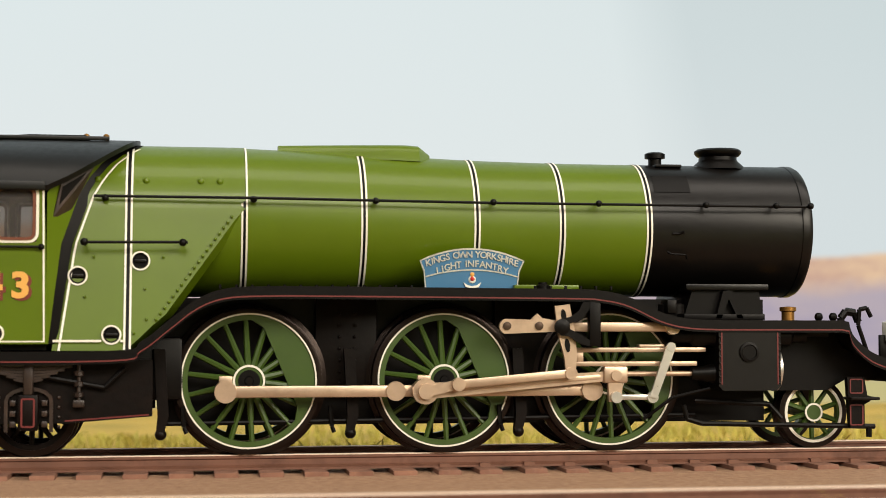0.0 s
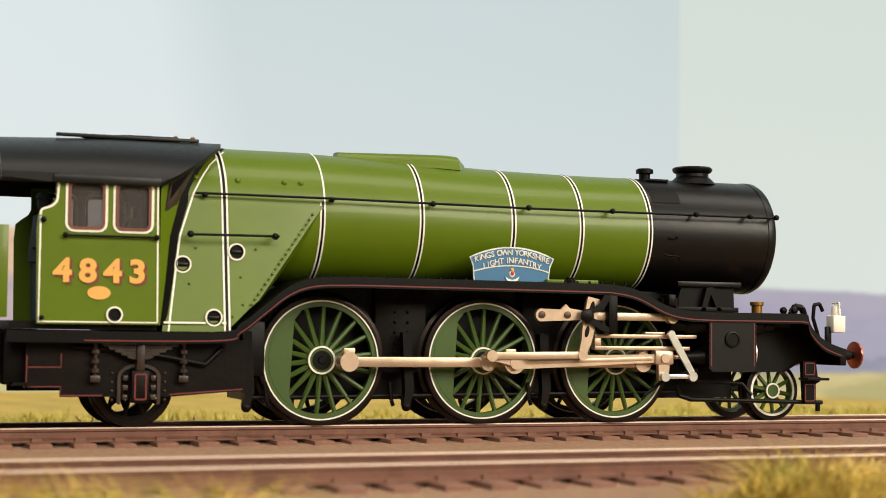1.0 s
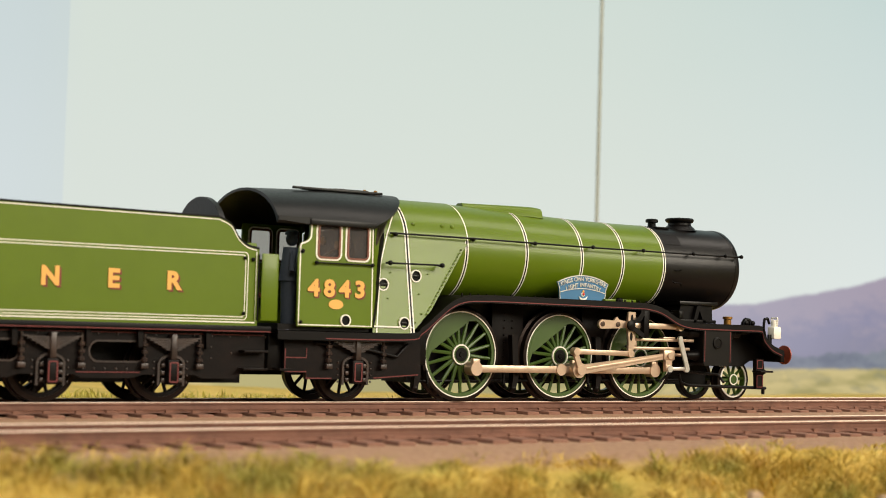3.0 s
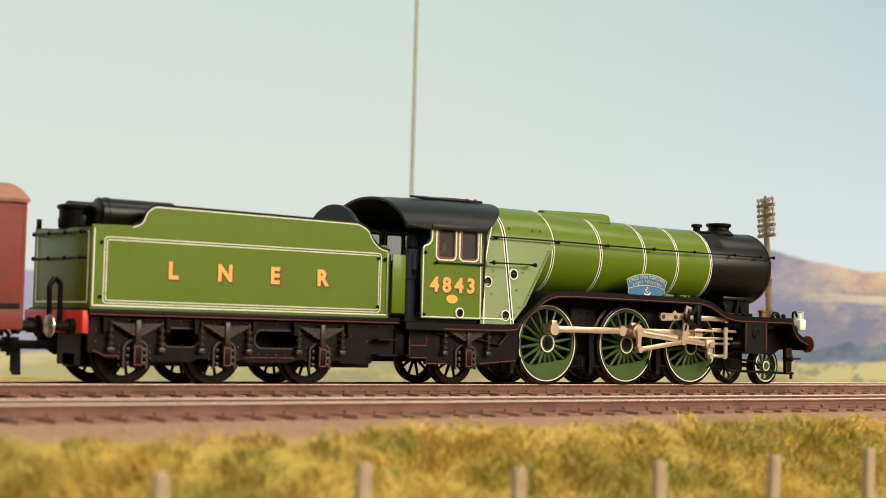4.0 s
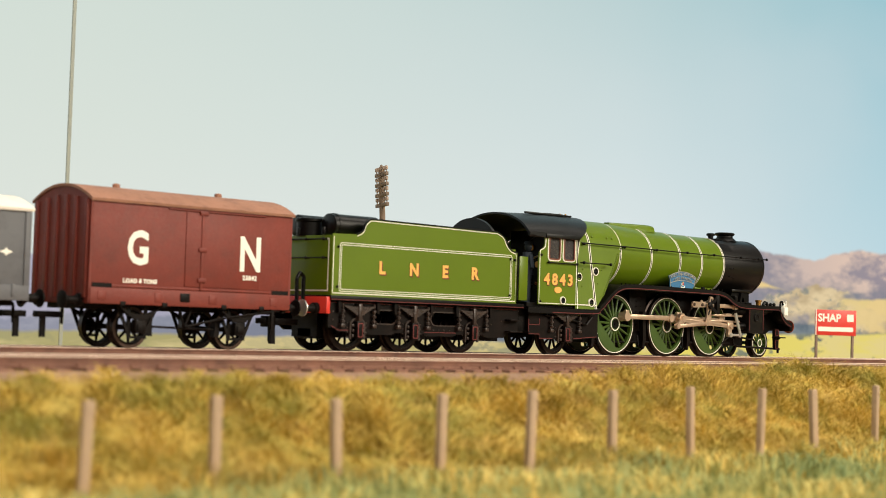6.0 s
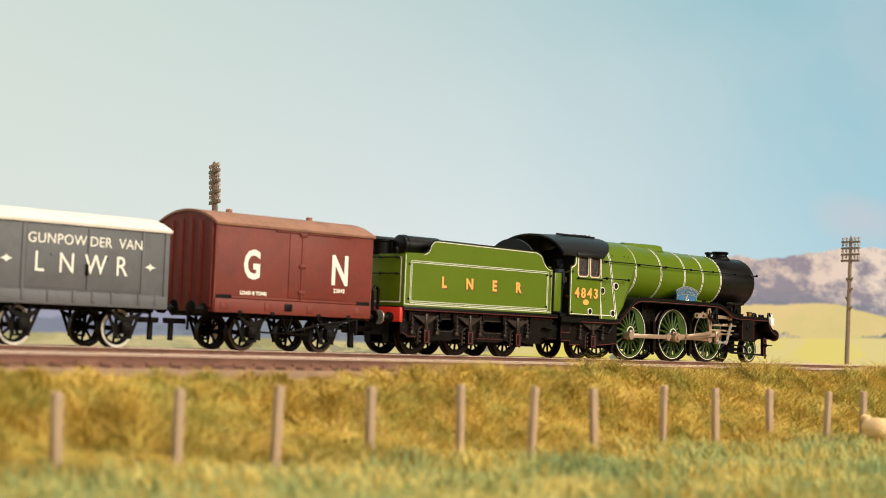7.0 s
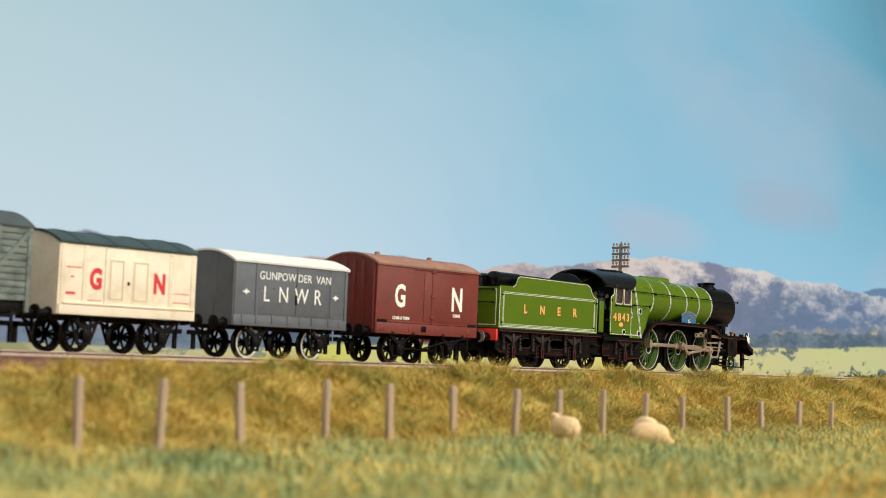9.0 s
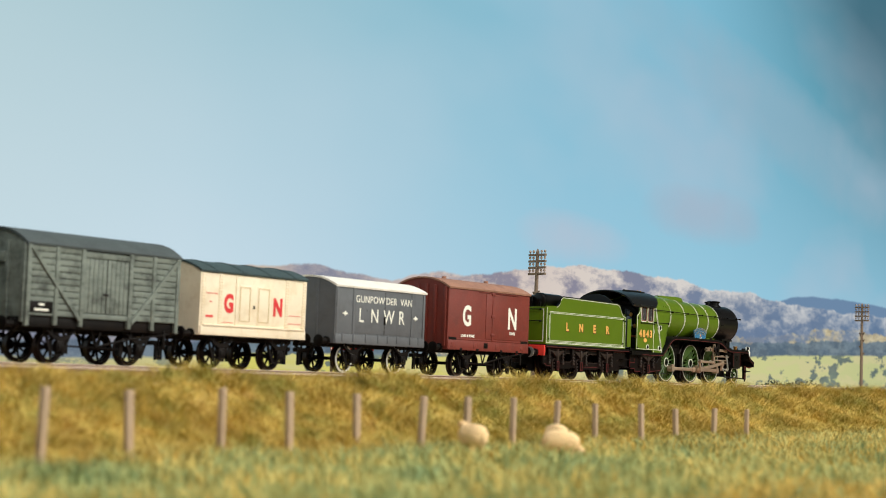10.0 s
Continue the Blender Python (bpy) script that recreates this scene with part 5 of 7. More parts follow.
def make_cab(t):
    for s in (-1, 1):
        y0, y1 = (-1.38, -1.34) if s < 0 else (1.34, 1.38)
        b = B()
        prism(b, [(-6.62, 1.42), (-4.99, 1.42), (-5.01, 2.66), (-5.12, 2.66), (-5.62, 2.66), (-5.74, 2.66), (-6.25, 2.66), (-6.64, 2.66)], y0, y1)
        prism(b, [(-6.64, 2.66), (-6.25, 2.66), (-6.25, 3.34), (-6.40, 3.34), (-6.40, 3.10), (-6.44, 3.02), (-6.54, 2.95), (-6.62, 2.88)], y0, y1)
        prism(b, [(-5.74, 2.66), (-5.62, 2.66), (-5.62, 3.34), (-5.74, 3.34)], y0, y1)
        prism(b, [(-5.12, 2.66), (-5.01, 2.66), (-5.04, 3.34), (-5.12, 3.34)], y0, y1)
        prism(b, [(-6.40, 3.34), (-6.25, 3.34), (-5.74, 3.34), (-5.62, 3.34), (-5.12, 3.34), (-5.04, 3.34), (-5.05, 3.42), (-6.40, 3.42)], y0, y1)
        bmesh.ops.remove_doubles(b, verts=b.verts, dist=0.001)
        side = part("cab_side", b, M["green"], t, "green cab side sheet lined in white")
        for x0, x1 in ((-6.25, -5.74), (-5.62, -5.12)):
            wq = B()
            frame_line(wq, x0 + 0.012, x1 - 0.012, 2.682, 3.328, y0 - 0.002, 0.036, 0.09, 0.022)
            wf = part("window_frame", wq, M["window"], side, "brown wooden window frame")
            part("window_pane", box(B(), x0, x1, y0 + 0.012, y0 + 0.02, 2.67, 3.34), M["glass"], wf)
            wl = B()
            frame_line(wl, x0 - 0.026, x1 + 0.026, 2.648, 3.366, y0, 0.034, 0.12, 0.010)
            part("window_line", wl, M["white"], side)
        if s < 0:
            q = B()
            line_on(q, [(-6.595, 2.86), (-6.595, 1.45), (-5.02, 1.45), (-5.045, 3.36)], y0, 0.026)
            line_on(q, smooth_line(((-6.595, 2.84), (-6.58, 2.93), (-6.46, 2.98), (-6.39, 3.05), (-6.375, 3.16), (-6.375, 3.30), (-6.44, 3.36), (-6.7, 3.37)), 4), y0, 0.03)
            part("cab_line", q, M["white"], side)
            text("number", "4843", 0.43, M["gold"], side, P(-5.80, y0 - 0.016, 1.99), 0.012, 0.016, 1.40, "shaded gold numerals", wide=1.10)
            text("number_shade", "4843", 0.43, M["shade"], side, P(-5.765, y0 - 0.006, 1.965), 0.008, 0.018, 1.40, wide=1.10)
            part("works_plate", prism(B(), [(-5.81 + 0.155 * math.cos(a), 1.84 + 0.09 * math.sin(a)) for a in [2 * math.pi * i / 28 for i in range(28)]], y0 - 0.014, y0), M["gold"], side, "oval brass works plate")
            pl = part("washout_plug", lathe(B(), [(0.0, 0.09), (-0.03, 0.09), (-0.03, 0.075), (-0.01, 0.07), (-0.01, 0.01)], "y", (-5.60, y0, 1.55), 20), M["black"], side)
            part("plug_ring", lathe(B(), [(0.0, 0.09), (-0.036, 0.09), (-0.036, 0.112), (0.0, 0.112), (0.0, 0.09)], "y", (-5.60, y0, 1.55), 24, False), M["white"], pl)
            hr = part("cab_handrail", rod(B(), (-6.28, y0 - 0.05, 2.60), (-5.05, y0 - 0.05, 2.60), 0.016, 8), M["black"], side)
            for x in (-6.27, -5.06):
                part("handrail_knob", ball(rod(B(), (x, y0, 2.60), (x, y0 - 0.05, 2.60), 0.02, 8), (x, y0 - 0.05, 2.60), 0.04, 8), M["black"], hr)
            part("grab_knob", ball(B(), (-6.56, y0 - 0.03, 2.80), 0.04, 8), M["black"], side)
            part("grab_knob", ball(B(), (-6.56, y0 - 0.03, 1.50), 0.035, 8), M["black"], side)
    # roof, with slanting front and an overhang to the rear
    b = B()
    n = 20
    pts = []
    for i in range(n + 1):
        a = radians(-78 + 156 * i / n)
        y = 1.46 * math.sin(a) / math.sin(radians(78))
        z = 3.34 + 0.71 * (math.cos(a) - math.cos(radians(78))) / (1 - math.cos(radians(78)))
        pts.append((y, z))
    rows = []
    for y, z in pts:
        f = (z - 3.34) / 0.71
        xf, xr = -5.0 + 1.08 * f ** 0.85, -7.12
        rows.append([b.verts.new((x, yy, zz)) for x, yy, zz in ((xr, y, z - 0.05 * f), ((xr + xf) / 2, y, z + 0.01), (xf, y, z + 0.01), (xf, y * 0.965, z - 0.05), (xr, y * 0.965, z - 0.05 - 0.05 * f))])
    for u, w in zip(rows, rows[1:]):
        for i in range(5):
            j = (i + 1) % 5
            b.faces.new((u[i], w[i], w[j], u[j]))
    b.faces.new(rows[0])
    b.faces.new(rows[-1][::-1])
    roof = part("cab_roof", b, M["roof"], t, "curved dark grey-black cab roof")
    for s in (-1, 1):
        part("roof_gutter", box(B(), -6.45, -5.02, s * 1.47 - 0.02, s * 1.47 + 0.02, 3.30, 3.40, 0.008), M["roof"], roof)
        part("roof_side", prism(B(), [(-7.12, 3.42), (-6.38, 3.42), (-6.40, 3.32), (-6.50, 3.30), (-6.9, 3.33), (-7.10, 3.36)], s * 1.44 - 0.02, s * 1.44 + 0.02), M["roof"], roof)
    part("roof_hatch", prism(B(), [(-5.9, 4.05), (-5.3, 4.09), (-4.6, 4.09), (-4.55, 4.04)], -0.42, 0.42), M["roof"], roof)
    part("hatch_rail", box(B(), -6.3, -4.3, -0.50, -0.44, 4.02, 4.07, 0.01), M["roof"], roof)
    for x in (-4.6, -4.35):
        part("whistle", lathe(B(), [(4.05, 0.035), (4.10, 0.04), (4.12, 0.02)], "z", (x, -0.3, 0), 8), M["brass"], roof)
    # slanting spectacle plate between roof, cab side and firebox
    b = B()
    zs = (1.42, 2.0, 2.64, 3.0, 3.27, 3.50, 3.70, 3.88, 3.98)
    half = (1.29, 1.27, 1.18, 1.06, 0.97, 0.87, 0.72, 0.5, 0.3)
    for s in (-1, 1):
        outer = [(rear_edge(z) - 0.06 - 0.06 * (z - 1.4) / 2.6, s * (h + 0.05), z) for z, h in zip(zs, half)]
        inner = [(rear_edge(z) + 0.05, s * (h - 0.03), z) for z, h in zip(zs, half)]
        vq, vw = [b.verts.new(p) for p in outer], [b.verts.new(p) for p in inner]
        for i in range(len(zs) - 1):
            b.faces.new((vq[i], vq[i + 1], vw[i + 1], vw[i]))
    # black strip along the firebox edge, modelled in place of the roof edge's shadow
    sp = part("cab_front_shadow_strip", b, M["black"], t, "black strip for the roof's shadow at the cab front")
    for s in (-1, 1):
        q = B()
        outer = [(-5.0 + max(0, z - 3.36) * 1.25, s * (1.37 - max(0, z - 3.36) * 0.95), z) for z in zs[:-1]]
        inner = [(rear_edge(z) - 0.05 - 0.06 * (z - 1.4) / 2.6, s * (h + 0.045), z) for z, h in zip(zs, half)][:-1]
        vq, vw = [q.verts.new(p) for p in outer], [q.verts.new(p) for p in inner]
        for i in range(len(vq) - 1):
            q.faces.new((vq[i], vq[i + 1], vw[i + 1], vw[i]))
        sd = part("spectacle_plate", q, M["green"], t, "slanting green cab front plate with a window")
        corner = lambda u, z: Vector((-5.0 + max(0, z - 3.36) * 1.25, s * (1.37 - max(0, z - 3.36) * 0.95), z)).lerp(Vector((rear_edge(z) - 0.1, s * 1.02, z)), u) + Vector((0.02, s * 0.02, 0))
        for name, mat, k, lift in (("spectacle_frame", M["relief"], 0.0, 0.0), ("spectacle_pane", M["black"], 0.12, 0.012)):
            w = B()
            pts = [corner(u, z) + Vector((lift, s * lift, 0)) for u, z in ((0.22 + k, 2.98 + k * 0.8), (0.80 - k, 2.98 + k * 0.8), (0.80 - k, 3.62 - k * 0.6), (0.25 + k, 3.40 - k * 0.4))]
            top = [w.verts.new(p) for p in pts]
            low = [w.verts.new(p - Vector((0.015, s * 0.015, 0))) for p in pts]
            w.faces.new(top)
            w.faces.new(low[::-1])
            for i in range(4):
                w.faces.new((top[i], low[i], low[(i + 1) % 4], top[(i + 1) % 4]))
            part(name, w, mat, sd)
    # inside
    b = B()
    box(b, -6.95, -5.0, -1.25, 1.25, 1.345, 1.46)
    floor = part("cab_floor", b, M["black"], t)
    bh = B()
    lathe(bh, [(-5.0, 0.80), (-5.12, 0.72), (-5.14, 0.01)], "x", (0, 0, 2.7), 32)
    box(bh, -5.06, -4.95, -1.2, 1.2, 1.46, 3.6)
    bk = part("backhead", bh, M["black"], t)
    for y, z in ((-0.3, 3.0), (0.25, 3.1), (0.0, 2.6), (-0.5, 2.5)):
        part("gauge", lathe(B(), [(-5.2, 0.09), (-5.16, 0.09)], "x", (0, y, z), 14), M["brass"], bk)
    part("regulator", rod(B(), (-5.25, -0.3, 2.9), (-5.25, 0.25, 2.75), 0.03, 8), M["steel"], bk)
    for y in (-1.12, 1.12):
        part("cab_seat", box(B(), -6.35, -5.95, y - 0.16, y + 0.16, 1.95, 2.05, 0.03), M["window"], t)
    part("fall_plate", box(B(), -7.35, -6.55, -0.95, 0.95, 1.30, 1.34), M["frame"], t)
    part("cab_step", box(B(), -6.9, -6.66, -1.3, -1.02, 0.60, 0.64), M["frame"], t)
    part("cab_door", box(B(), -7.33, -6.99, -1.30, -1.27, 1.50, 2.72, 0.01), M["green"], t, "green cab door between engine and tender")


def make_figure(t):
    """The model crewman in the cab, a plain doll shape."""
    b = B()
    rod(b, (-6.50, -0.80, 1.46), (-6.50, -0.80, 2.25), 0.13, 10, 0.15)
    rod(b, (-6.50, -0.80, 2.25), (-6.48, -0.80, 2.88), 0.19, 12, 0.14)
    rod(b, (-6.52, -0.98, 2.78), (-6.62, -1.12, 2.42), 0.06, 8, 0.05)
    ball(b, (-6.46, -0.80, 3.04), 0.12, 12, (1, 0.9, 1.15))
    rod(b, (-6.46, -0.80, 3.12), (-6.46, -0.80, 3.19), 0.14, 12, 0.11)
    ob = part("doll", b, M["doll"])
    tagged(ob, "small painted crew figurine standing in the cab doorway", "figurine")
    return ob


# ---- the tender ----
def pierced(outline, holes, y0, y1):
    """A plate in the x-z plane with holes cut through it."""
    bm = B()
    edges = []
    for loop in [outline] + holes:
        vs = [bm.verts.new((x, y0, z)) for x, z in loop]
        edges += [bm.edges.new((vs[i - 1], vs[i])) for i in range(len(vs))]
    faces = [f for f in bmesh.ops.triangle_fill(bm, edges=edges, use_beauty=True)["geom"] if isinstance(f, bmesh.types.BMFace)]
    back = bmesh.ops.extrude_face_region(bm, geom=faces)["geom"]
    for v in back:
        if isinstance(v, bmesh.types.BMVert):
            v.co.y = y1
    bmesh.ops.recalc_face_normals(bm, faces=bm.faces[:])
    return bm


def make_tender():
    t = thing("tender", "apple-green lined tender with gold letters, coupled behind the engine", "tender")
    prof = [(-14.10, 1.40), (-7.37, 1.40), (-7.37, 2.80)] + smooth_line(((-7.42, 2.81), (-7.62, 2.86), (-7.80, 3.00), (-7.95, 3.22), (-8.2, 3.33)), 4) + [(-12.80, 3.37)] + smooth_line(((-12.86, 3.36), (-13.0, 3.25), (-13.1, 3.05), (-13.3, 2.96)), 4) + [(-14.10, 2.94)]
    body = part("tank", box(B(), -14.10, -7.40, -1.20, 1.20, 1.40, 2.90, 0.015), M["green"], t, "green tender tank with white lining")
    for s in (-1, 1):
        y0, y1 = (-1.24, -1.20) if s < 0 else (1.20, 1.24)
        sd = part("tank_side", prism(B(), prof, y0, y1), M["green"], body)
        top = prof[2:-1]
        part("side_beading", strip(B(), top, y0 - 0.012, y1 + 0.012, 0.022, 0.012), M["black"], sd)
        bead = B()
        line_on(bead, [(x, z - 0.04) for x, z in prof[3:-1]], y0, 0.018)
        part("edge_line", bead, M["white"], sd)
        if s < 0:
            q = B()
            frame_line(q, -13.86, -7.58, 1.50, 2.73, y0, 0.015, 0.08)
            part("panel_line", q, M["white"], sd)
            q = B()
            frame_line(q, -13.81, -7.63, 1.55, 2.68, y0 - 0.001, 0.015, 0.06)
            part("panel_line_inner", q, M["white"], sd)
            q = B()
            line_on(q, [(-14.06, 1.46), (-7.42, 1.46), (-7.42, 2.74)], y0, 0.022)
            line_on(q, [(-14.06, 2.88), (-14.06, 1.46)], y0, 0.02)
            part("outer_line", q, M["white"], sd)
            for x, ch in ((-12.43, "L"), (-11.30, "N"), (-10.17, "E"), (-9.05, "R")):
                text("letter", ch, 0.44, M["gold"], sd, P(x, y0 - 0.014, 2.01), 0.010, 0.018, label="shaded gold letter")
                text("letter_shade", ch, 0.44, M["shade"], sd, P(x + 0.04, y0 - 0.006, 1.98), 0.006, 0.02)
            part("grab_knob", ball(B(), (-7.50, y0 - 0.03, 2.60), 0.04, 8), M["black"], sd)
            part("tender_handrail", rod(B(), (-7.40, y0 - 0.06, 1.5), (-7.40, y0 - 0.06, 2.7), 0.018, 8), M["black"], sd)
    fl = B()
    frame_line_end(fl, -14.105, -1.12, 1.12, 1.5, 2.82)
    part("rear_panel_line", fl, M["white"], body)
    part("front_end", box(B(), -7.42, -7.37, -1.15, 1.15, 1.40, 2.6), M["green"], body)
    coal = B()
    for i in range(260):
        x, y = random.uniform(-12.3, -8.6), random.uniform(-1.0, 1.0)
        ball(coal, (x, y, 2.92 + 0.16 * random.random() + 0.12 * (1 - abs(y))), random.uniform(0.08, 0.16), 6)
    part("coal", coal, M["coal"], t)
    part("coal_floor", box(B(), -12.8, -7.9, -1.18, 1.18, 2.85, 2.95), M["coal"], t)
    pts = [(1.0 * math.cos(math.pi * i / 20), 2.95 + 0.82 * math.sin(math.pi * i / 20)) for i in range(21)]
    part("front_bulkhead", slab(B(), pts, -8.0, -7.9), M["roof"], t, "arched black bulkhead plate")
    part("bulkhead_step", box(B(), -8.6, -8.0, -0.9, 0.9, 2.9, 3.35, 0.05), M["roof"], t)
    dm = B()
    lathe(dm, [(-13.75, 0.01), (-13.75, 0.26), (-13.72, 0.30), (-12.2, 0.30), (-12.15, 0.26), (-12.15, 0.01)], "x", (0, -0.62, 3.18), 28)
    lathe(dm, [(-13.60, 0.305), (-13.60, 0.315), (-13.52, 0.315), (-13.52, 0.305)], "x", (0, -0.62, 3.18), 28, False)
    part("tank_vent", dm, M["satin"], t, "black cylindrical vacuum tank on top")
    dm = B()
    lathe(dm, [(-13.75, 0.01), (-13.75, 0.26), (-13.72, 0.30), (-12.2, 0.30), (-12.15, 0.01)], "x", (0, 0.62, 3.18), 28)
    part("tank_vent", dm, M["satin"], t)
    part("filler", lathe(B(), [(2.9, 0.32), (3.25, 0.32), (3.28, 0.36), (3.34, 0.36), (3.36, 0.3)], "z", (-13.85, 0.0, 0), 24), M["black"], t)
    # frames
    for s in (-1, 1):
        y0, y1 = (-1.10, -1.03) if s < 0 else (1.03, 1.10)
        outline = [(-14.05, 1.27), (-7.12, 1.27), (-7.12, 0.62), (-7.55, 0.56), (-7.7, 0.44)] + [(-8.35, 0.44), (-8.5, 0.50), (-9.5, 0.50), (-9.7, 0.44), (-10.6, 0.44), (-10.75, 0.50), (-11.75, 0.50), (-11.9, 0.44), (-12.7, 0.44), (-12.9, 0.5), (-13.7, 0.5), (-13.85, 0.6), (-14.05, 0.6)]
        ovals = [[(x + (hw - 0.18) * (1 if math.cos(a) > 0 else -1) + 0.18 * math.cos(a), 0.90 + 0.18 * math.sin(a)) for a in [2 * math.pi * (i + 0.5) / 24 for i in range(24)]] for x, hw in ((-12.13, 0.40), (-9.98, 0.52))]
        fr = part("tender_frame", pierced(outline, ovals, y0, y1), M["frame"], t, "dark brown-black tender frame with oval openings")
        if s < 0:
            for ov in ovals:
                lq = B()
                line_on(lq, [ov[i % 24] for i in range(25)], y0 - 0.002, 0.03, 0.008)
                part("opening_rim", lq, M["relief"], fr)
            for x in (-13.1, -11.19, -8.98):
                make_axlebox(fr, x, 0.53, y0, 0.88, True)
            lq = B()
            line_on(lq, [(-14.0, 1.23), (-7.15, 1.23)], y0, 0.018)
            line_on(lq, [(-13.95, 0.64), (-13.7, 0.54), (-12.9, 0.54)], y0, 0.014)
            line_on(lq, [(-10.72, 0.54), (-9.55, 0.54)], y0, 0.014)
            part("frame_line", lq, M["red"], fr)
            for x in (-7.4,):
                for z in (0.60, 0.92):
                    part("tender_step", box(B(), x - 0.25, x + 0.25, -1.32, y0, z, z + 0.04, 0.008), M["frame"], fr)
    rp = part("tender_plate", box(B(), -14.15, -7.10, -1.30, 1.30, 1.28, 1.40, 0.012), M["black"], t, "black tender platform edged in red")
    lq = B()
    line_on(lq, [(-14.13, 1.30), (-7.12, 1.30)], -1.30, 0.016)
    part("plate_line", lq, M["red"], rp)
    part("inner_frame", box(B(), -13.9, -7.3, -0.50, 0.50, 0.34, 1.28), M["black"], t)
    part("water_scoop", box(B(), -13.9, -13.3, -0.3, 0.3, 0.3, 0.6, 0.05), M["black"], t)
    bb = part("tender_beam", box(B(), -14.25, -14.13, -1.26, 1.26, 0.94, 1.36, 0.01), M["beam"], t, "bright red rear buffer beam")
    for y in (-0.87, 0.87):
        make_buffer(t, -14.25, y, 1.06, -1, M["silver"], 0.21, 0.48)
    for z in (2.33, 2.80):
        q = rod(B(), (-14.22, -1.05, z), (-14.22, 1.05, z), 0.022, 6)
        for y in (-1.02, -0.35, 0.35, 1.02):
            ball(rod(q, (-14.10, y, z), (-14.22, y, z), 0.025, 6), (-14.22, y, z), 0.045, 8)
        part("rear_rail", q, M["black"], t)
    q = B()
    for x, z in [(-13.95 + 0.36 * i, 1.20) for i in range(20)] + [(-10.6 + 0.2 * i, 0.60) for i in range(5)] + [(-13.9, 0.8), (-13.9, 1.0), (-12.6, 1.05), (-11.7, 1.05), (-10.55, 1.05), (-9.4, 1.05), (-8.2, 0.8), (-8.2, 1.0), (-7.8, 0.9)]:
        ball(q, (x, -1.10, z), 0.022, 6)
    part("frame_bolts", q, M["relief"], t)
    q = B()
    for x in (-13.75, -12.45, -11.85, -10.55, -9.6, -8.3):
        prism(q, [(x - 0.05, 1.27), (x + 0.05, 1.27), (x + 0.035, 0.98), (x - 0.035, 0.98)], -1.20, -1.10)
    part("frame_bracket", q, M["frame"], t)
    for x in (-13.86, -7.60):
        for z in (1.62, 2.62):
            part("tank_knob", ball(B(), (x - 0.06, -1.265, z), 0.035, 8), M["black"], t)
    for y in (-0.95, 0.0, 0.95):
        part("lamp_iron", box(B(), -14.2, -14.12, y - 0.04, y + 0.04, 2.92, 3.10, 0.008), M["black"], t)
    part("vacuum_hose", tube(B(), [(-14.3, -0.4, 1.1), (-14.3, -0.4, 1.85), (-14.42, -0.4, 1.95), (-14.52, -0.4, 1.8), (-14.5, -0.4, 1.2)], 0.05, 8), M["black"], t)
    cp = B()
    box(cp, -14.95, -14.2, -0.12, 0.12, 0.62, 0.78, 0.02)
    box(cp, -15.2, -14.95, -0.16, 0.16, 0.56, 0.84, 0.03)
    prism(cp, [(-15.05, 0.62), (-14.88, 0.62), (-14.86, 0.14), (-15.0, 0.14)], -0.05, 0.05)
    part("coupling", cp, M["under"], t, "black plastic coupling")
    return t


def frame_line_end(bm, x, y0, y1, z0, z1, w=0.03):
    for a, b, c, d in ((y0, y1, z0, z0 + w), (y0, y1, z1 - w, z1), (y0, y0 + w, z0 + w, z1 - w), (y1 - w, y1, z0 + w, z1 - w)):
        box(bm, x - 0.006, x, a, b, c, d)
    return bm


# ---- goods vans ----
def van_roof(t, half, width, eaves, top, mat, label, ribs=0):
    n = 14
    h = top - eaves
    b = B()
    rows = []
    for i in range(n + 1):
        f = -1 + 2 * i / n
        y, z = f * (width + 0.07), eaves + h * (1 - abs(f) ** 2.1)
        rows.append([b.verts.new(p) for p in ((-half - 0.06, y, z), (half + 0.06, y, z), (half + 0.06, y * 0.985, z - 0.06), (-half - 0.06, y * 0.985, z - 0.06))])
    for u, w in zip(rows, rows[1:]):
        for i in range(4):
            j = (i + 1) % 4
            b.faces.new((u[i], w[i], w[j], u[j]))
    b.faces.new(rows[0])
    b.faces.new(rows[-1][::-1])
    r = part("roof", b, mat, t, label)
    for k in range(ribs):
        x = -half + (k + 0.5) * 2 * half / ribs
        q = B()
        pts = [(f * (width + 0.075), eaves + 0.012 + h * (1 - abs(f) ** 2.1)) for f in [-1 + 2 * i / n for i in range(n + 1)]]
        rr = [[q.verts.new((x + dx, y, z + dz)) for dx, dz in ((-0.05, -0.02), (-0.03, 0.012), (0.03, 0.012), (0.05, -0.02))] for y, z in pts]
        for u, w in zip(rr, rr[1:]):
            for i in range(3):
                q.faces.new((u[i], u[i + 1], w[i + 1], w[i]))
        part("roof_rib", q, mat, r)
    # end walls close the arch
    return r


def end_arch(t, half, width, z0, eaves, top, mat, label=""):
    for s in (-1, 1):
        pts = [(-width, z0), (width, z0)] + [(-f * width, eaves - 0.05 + (top - eaves) * (1 - abs(f) ** 2.1)) for f in [-1 + 2 * i / 12 for i in range(13)]]
        part("end_wall", slab(B(), pts, s * half - 0.03, s * half + 0.03), mat, t, label)


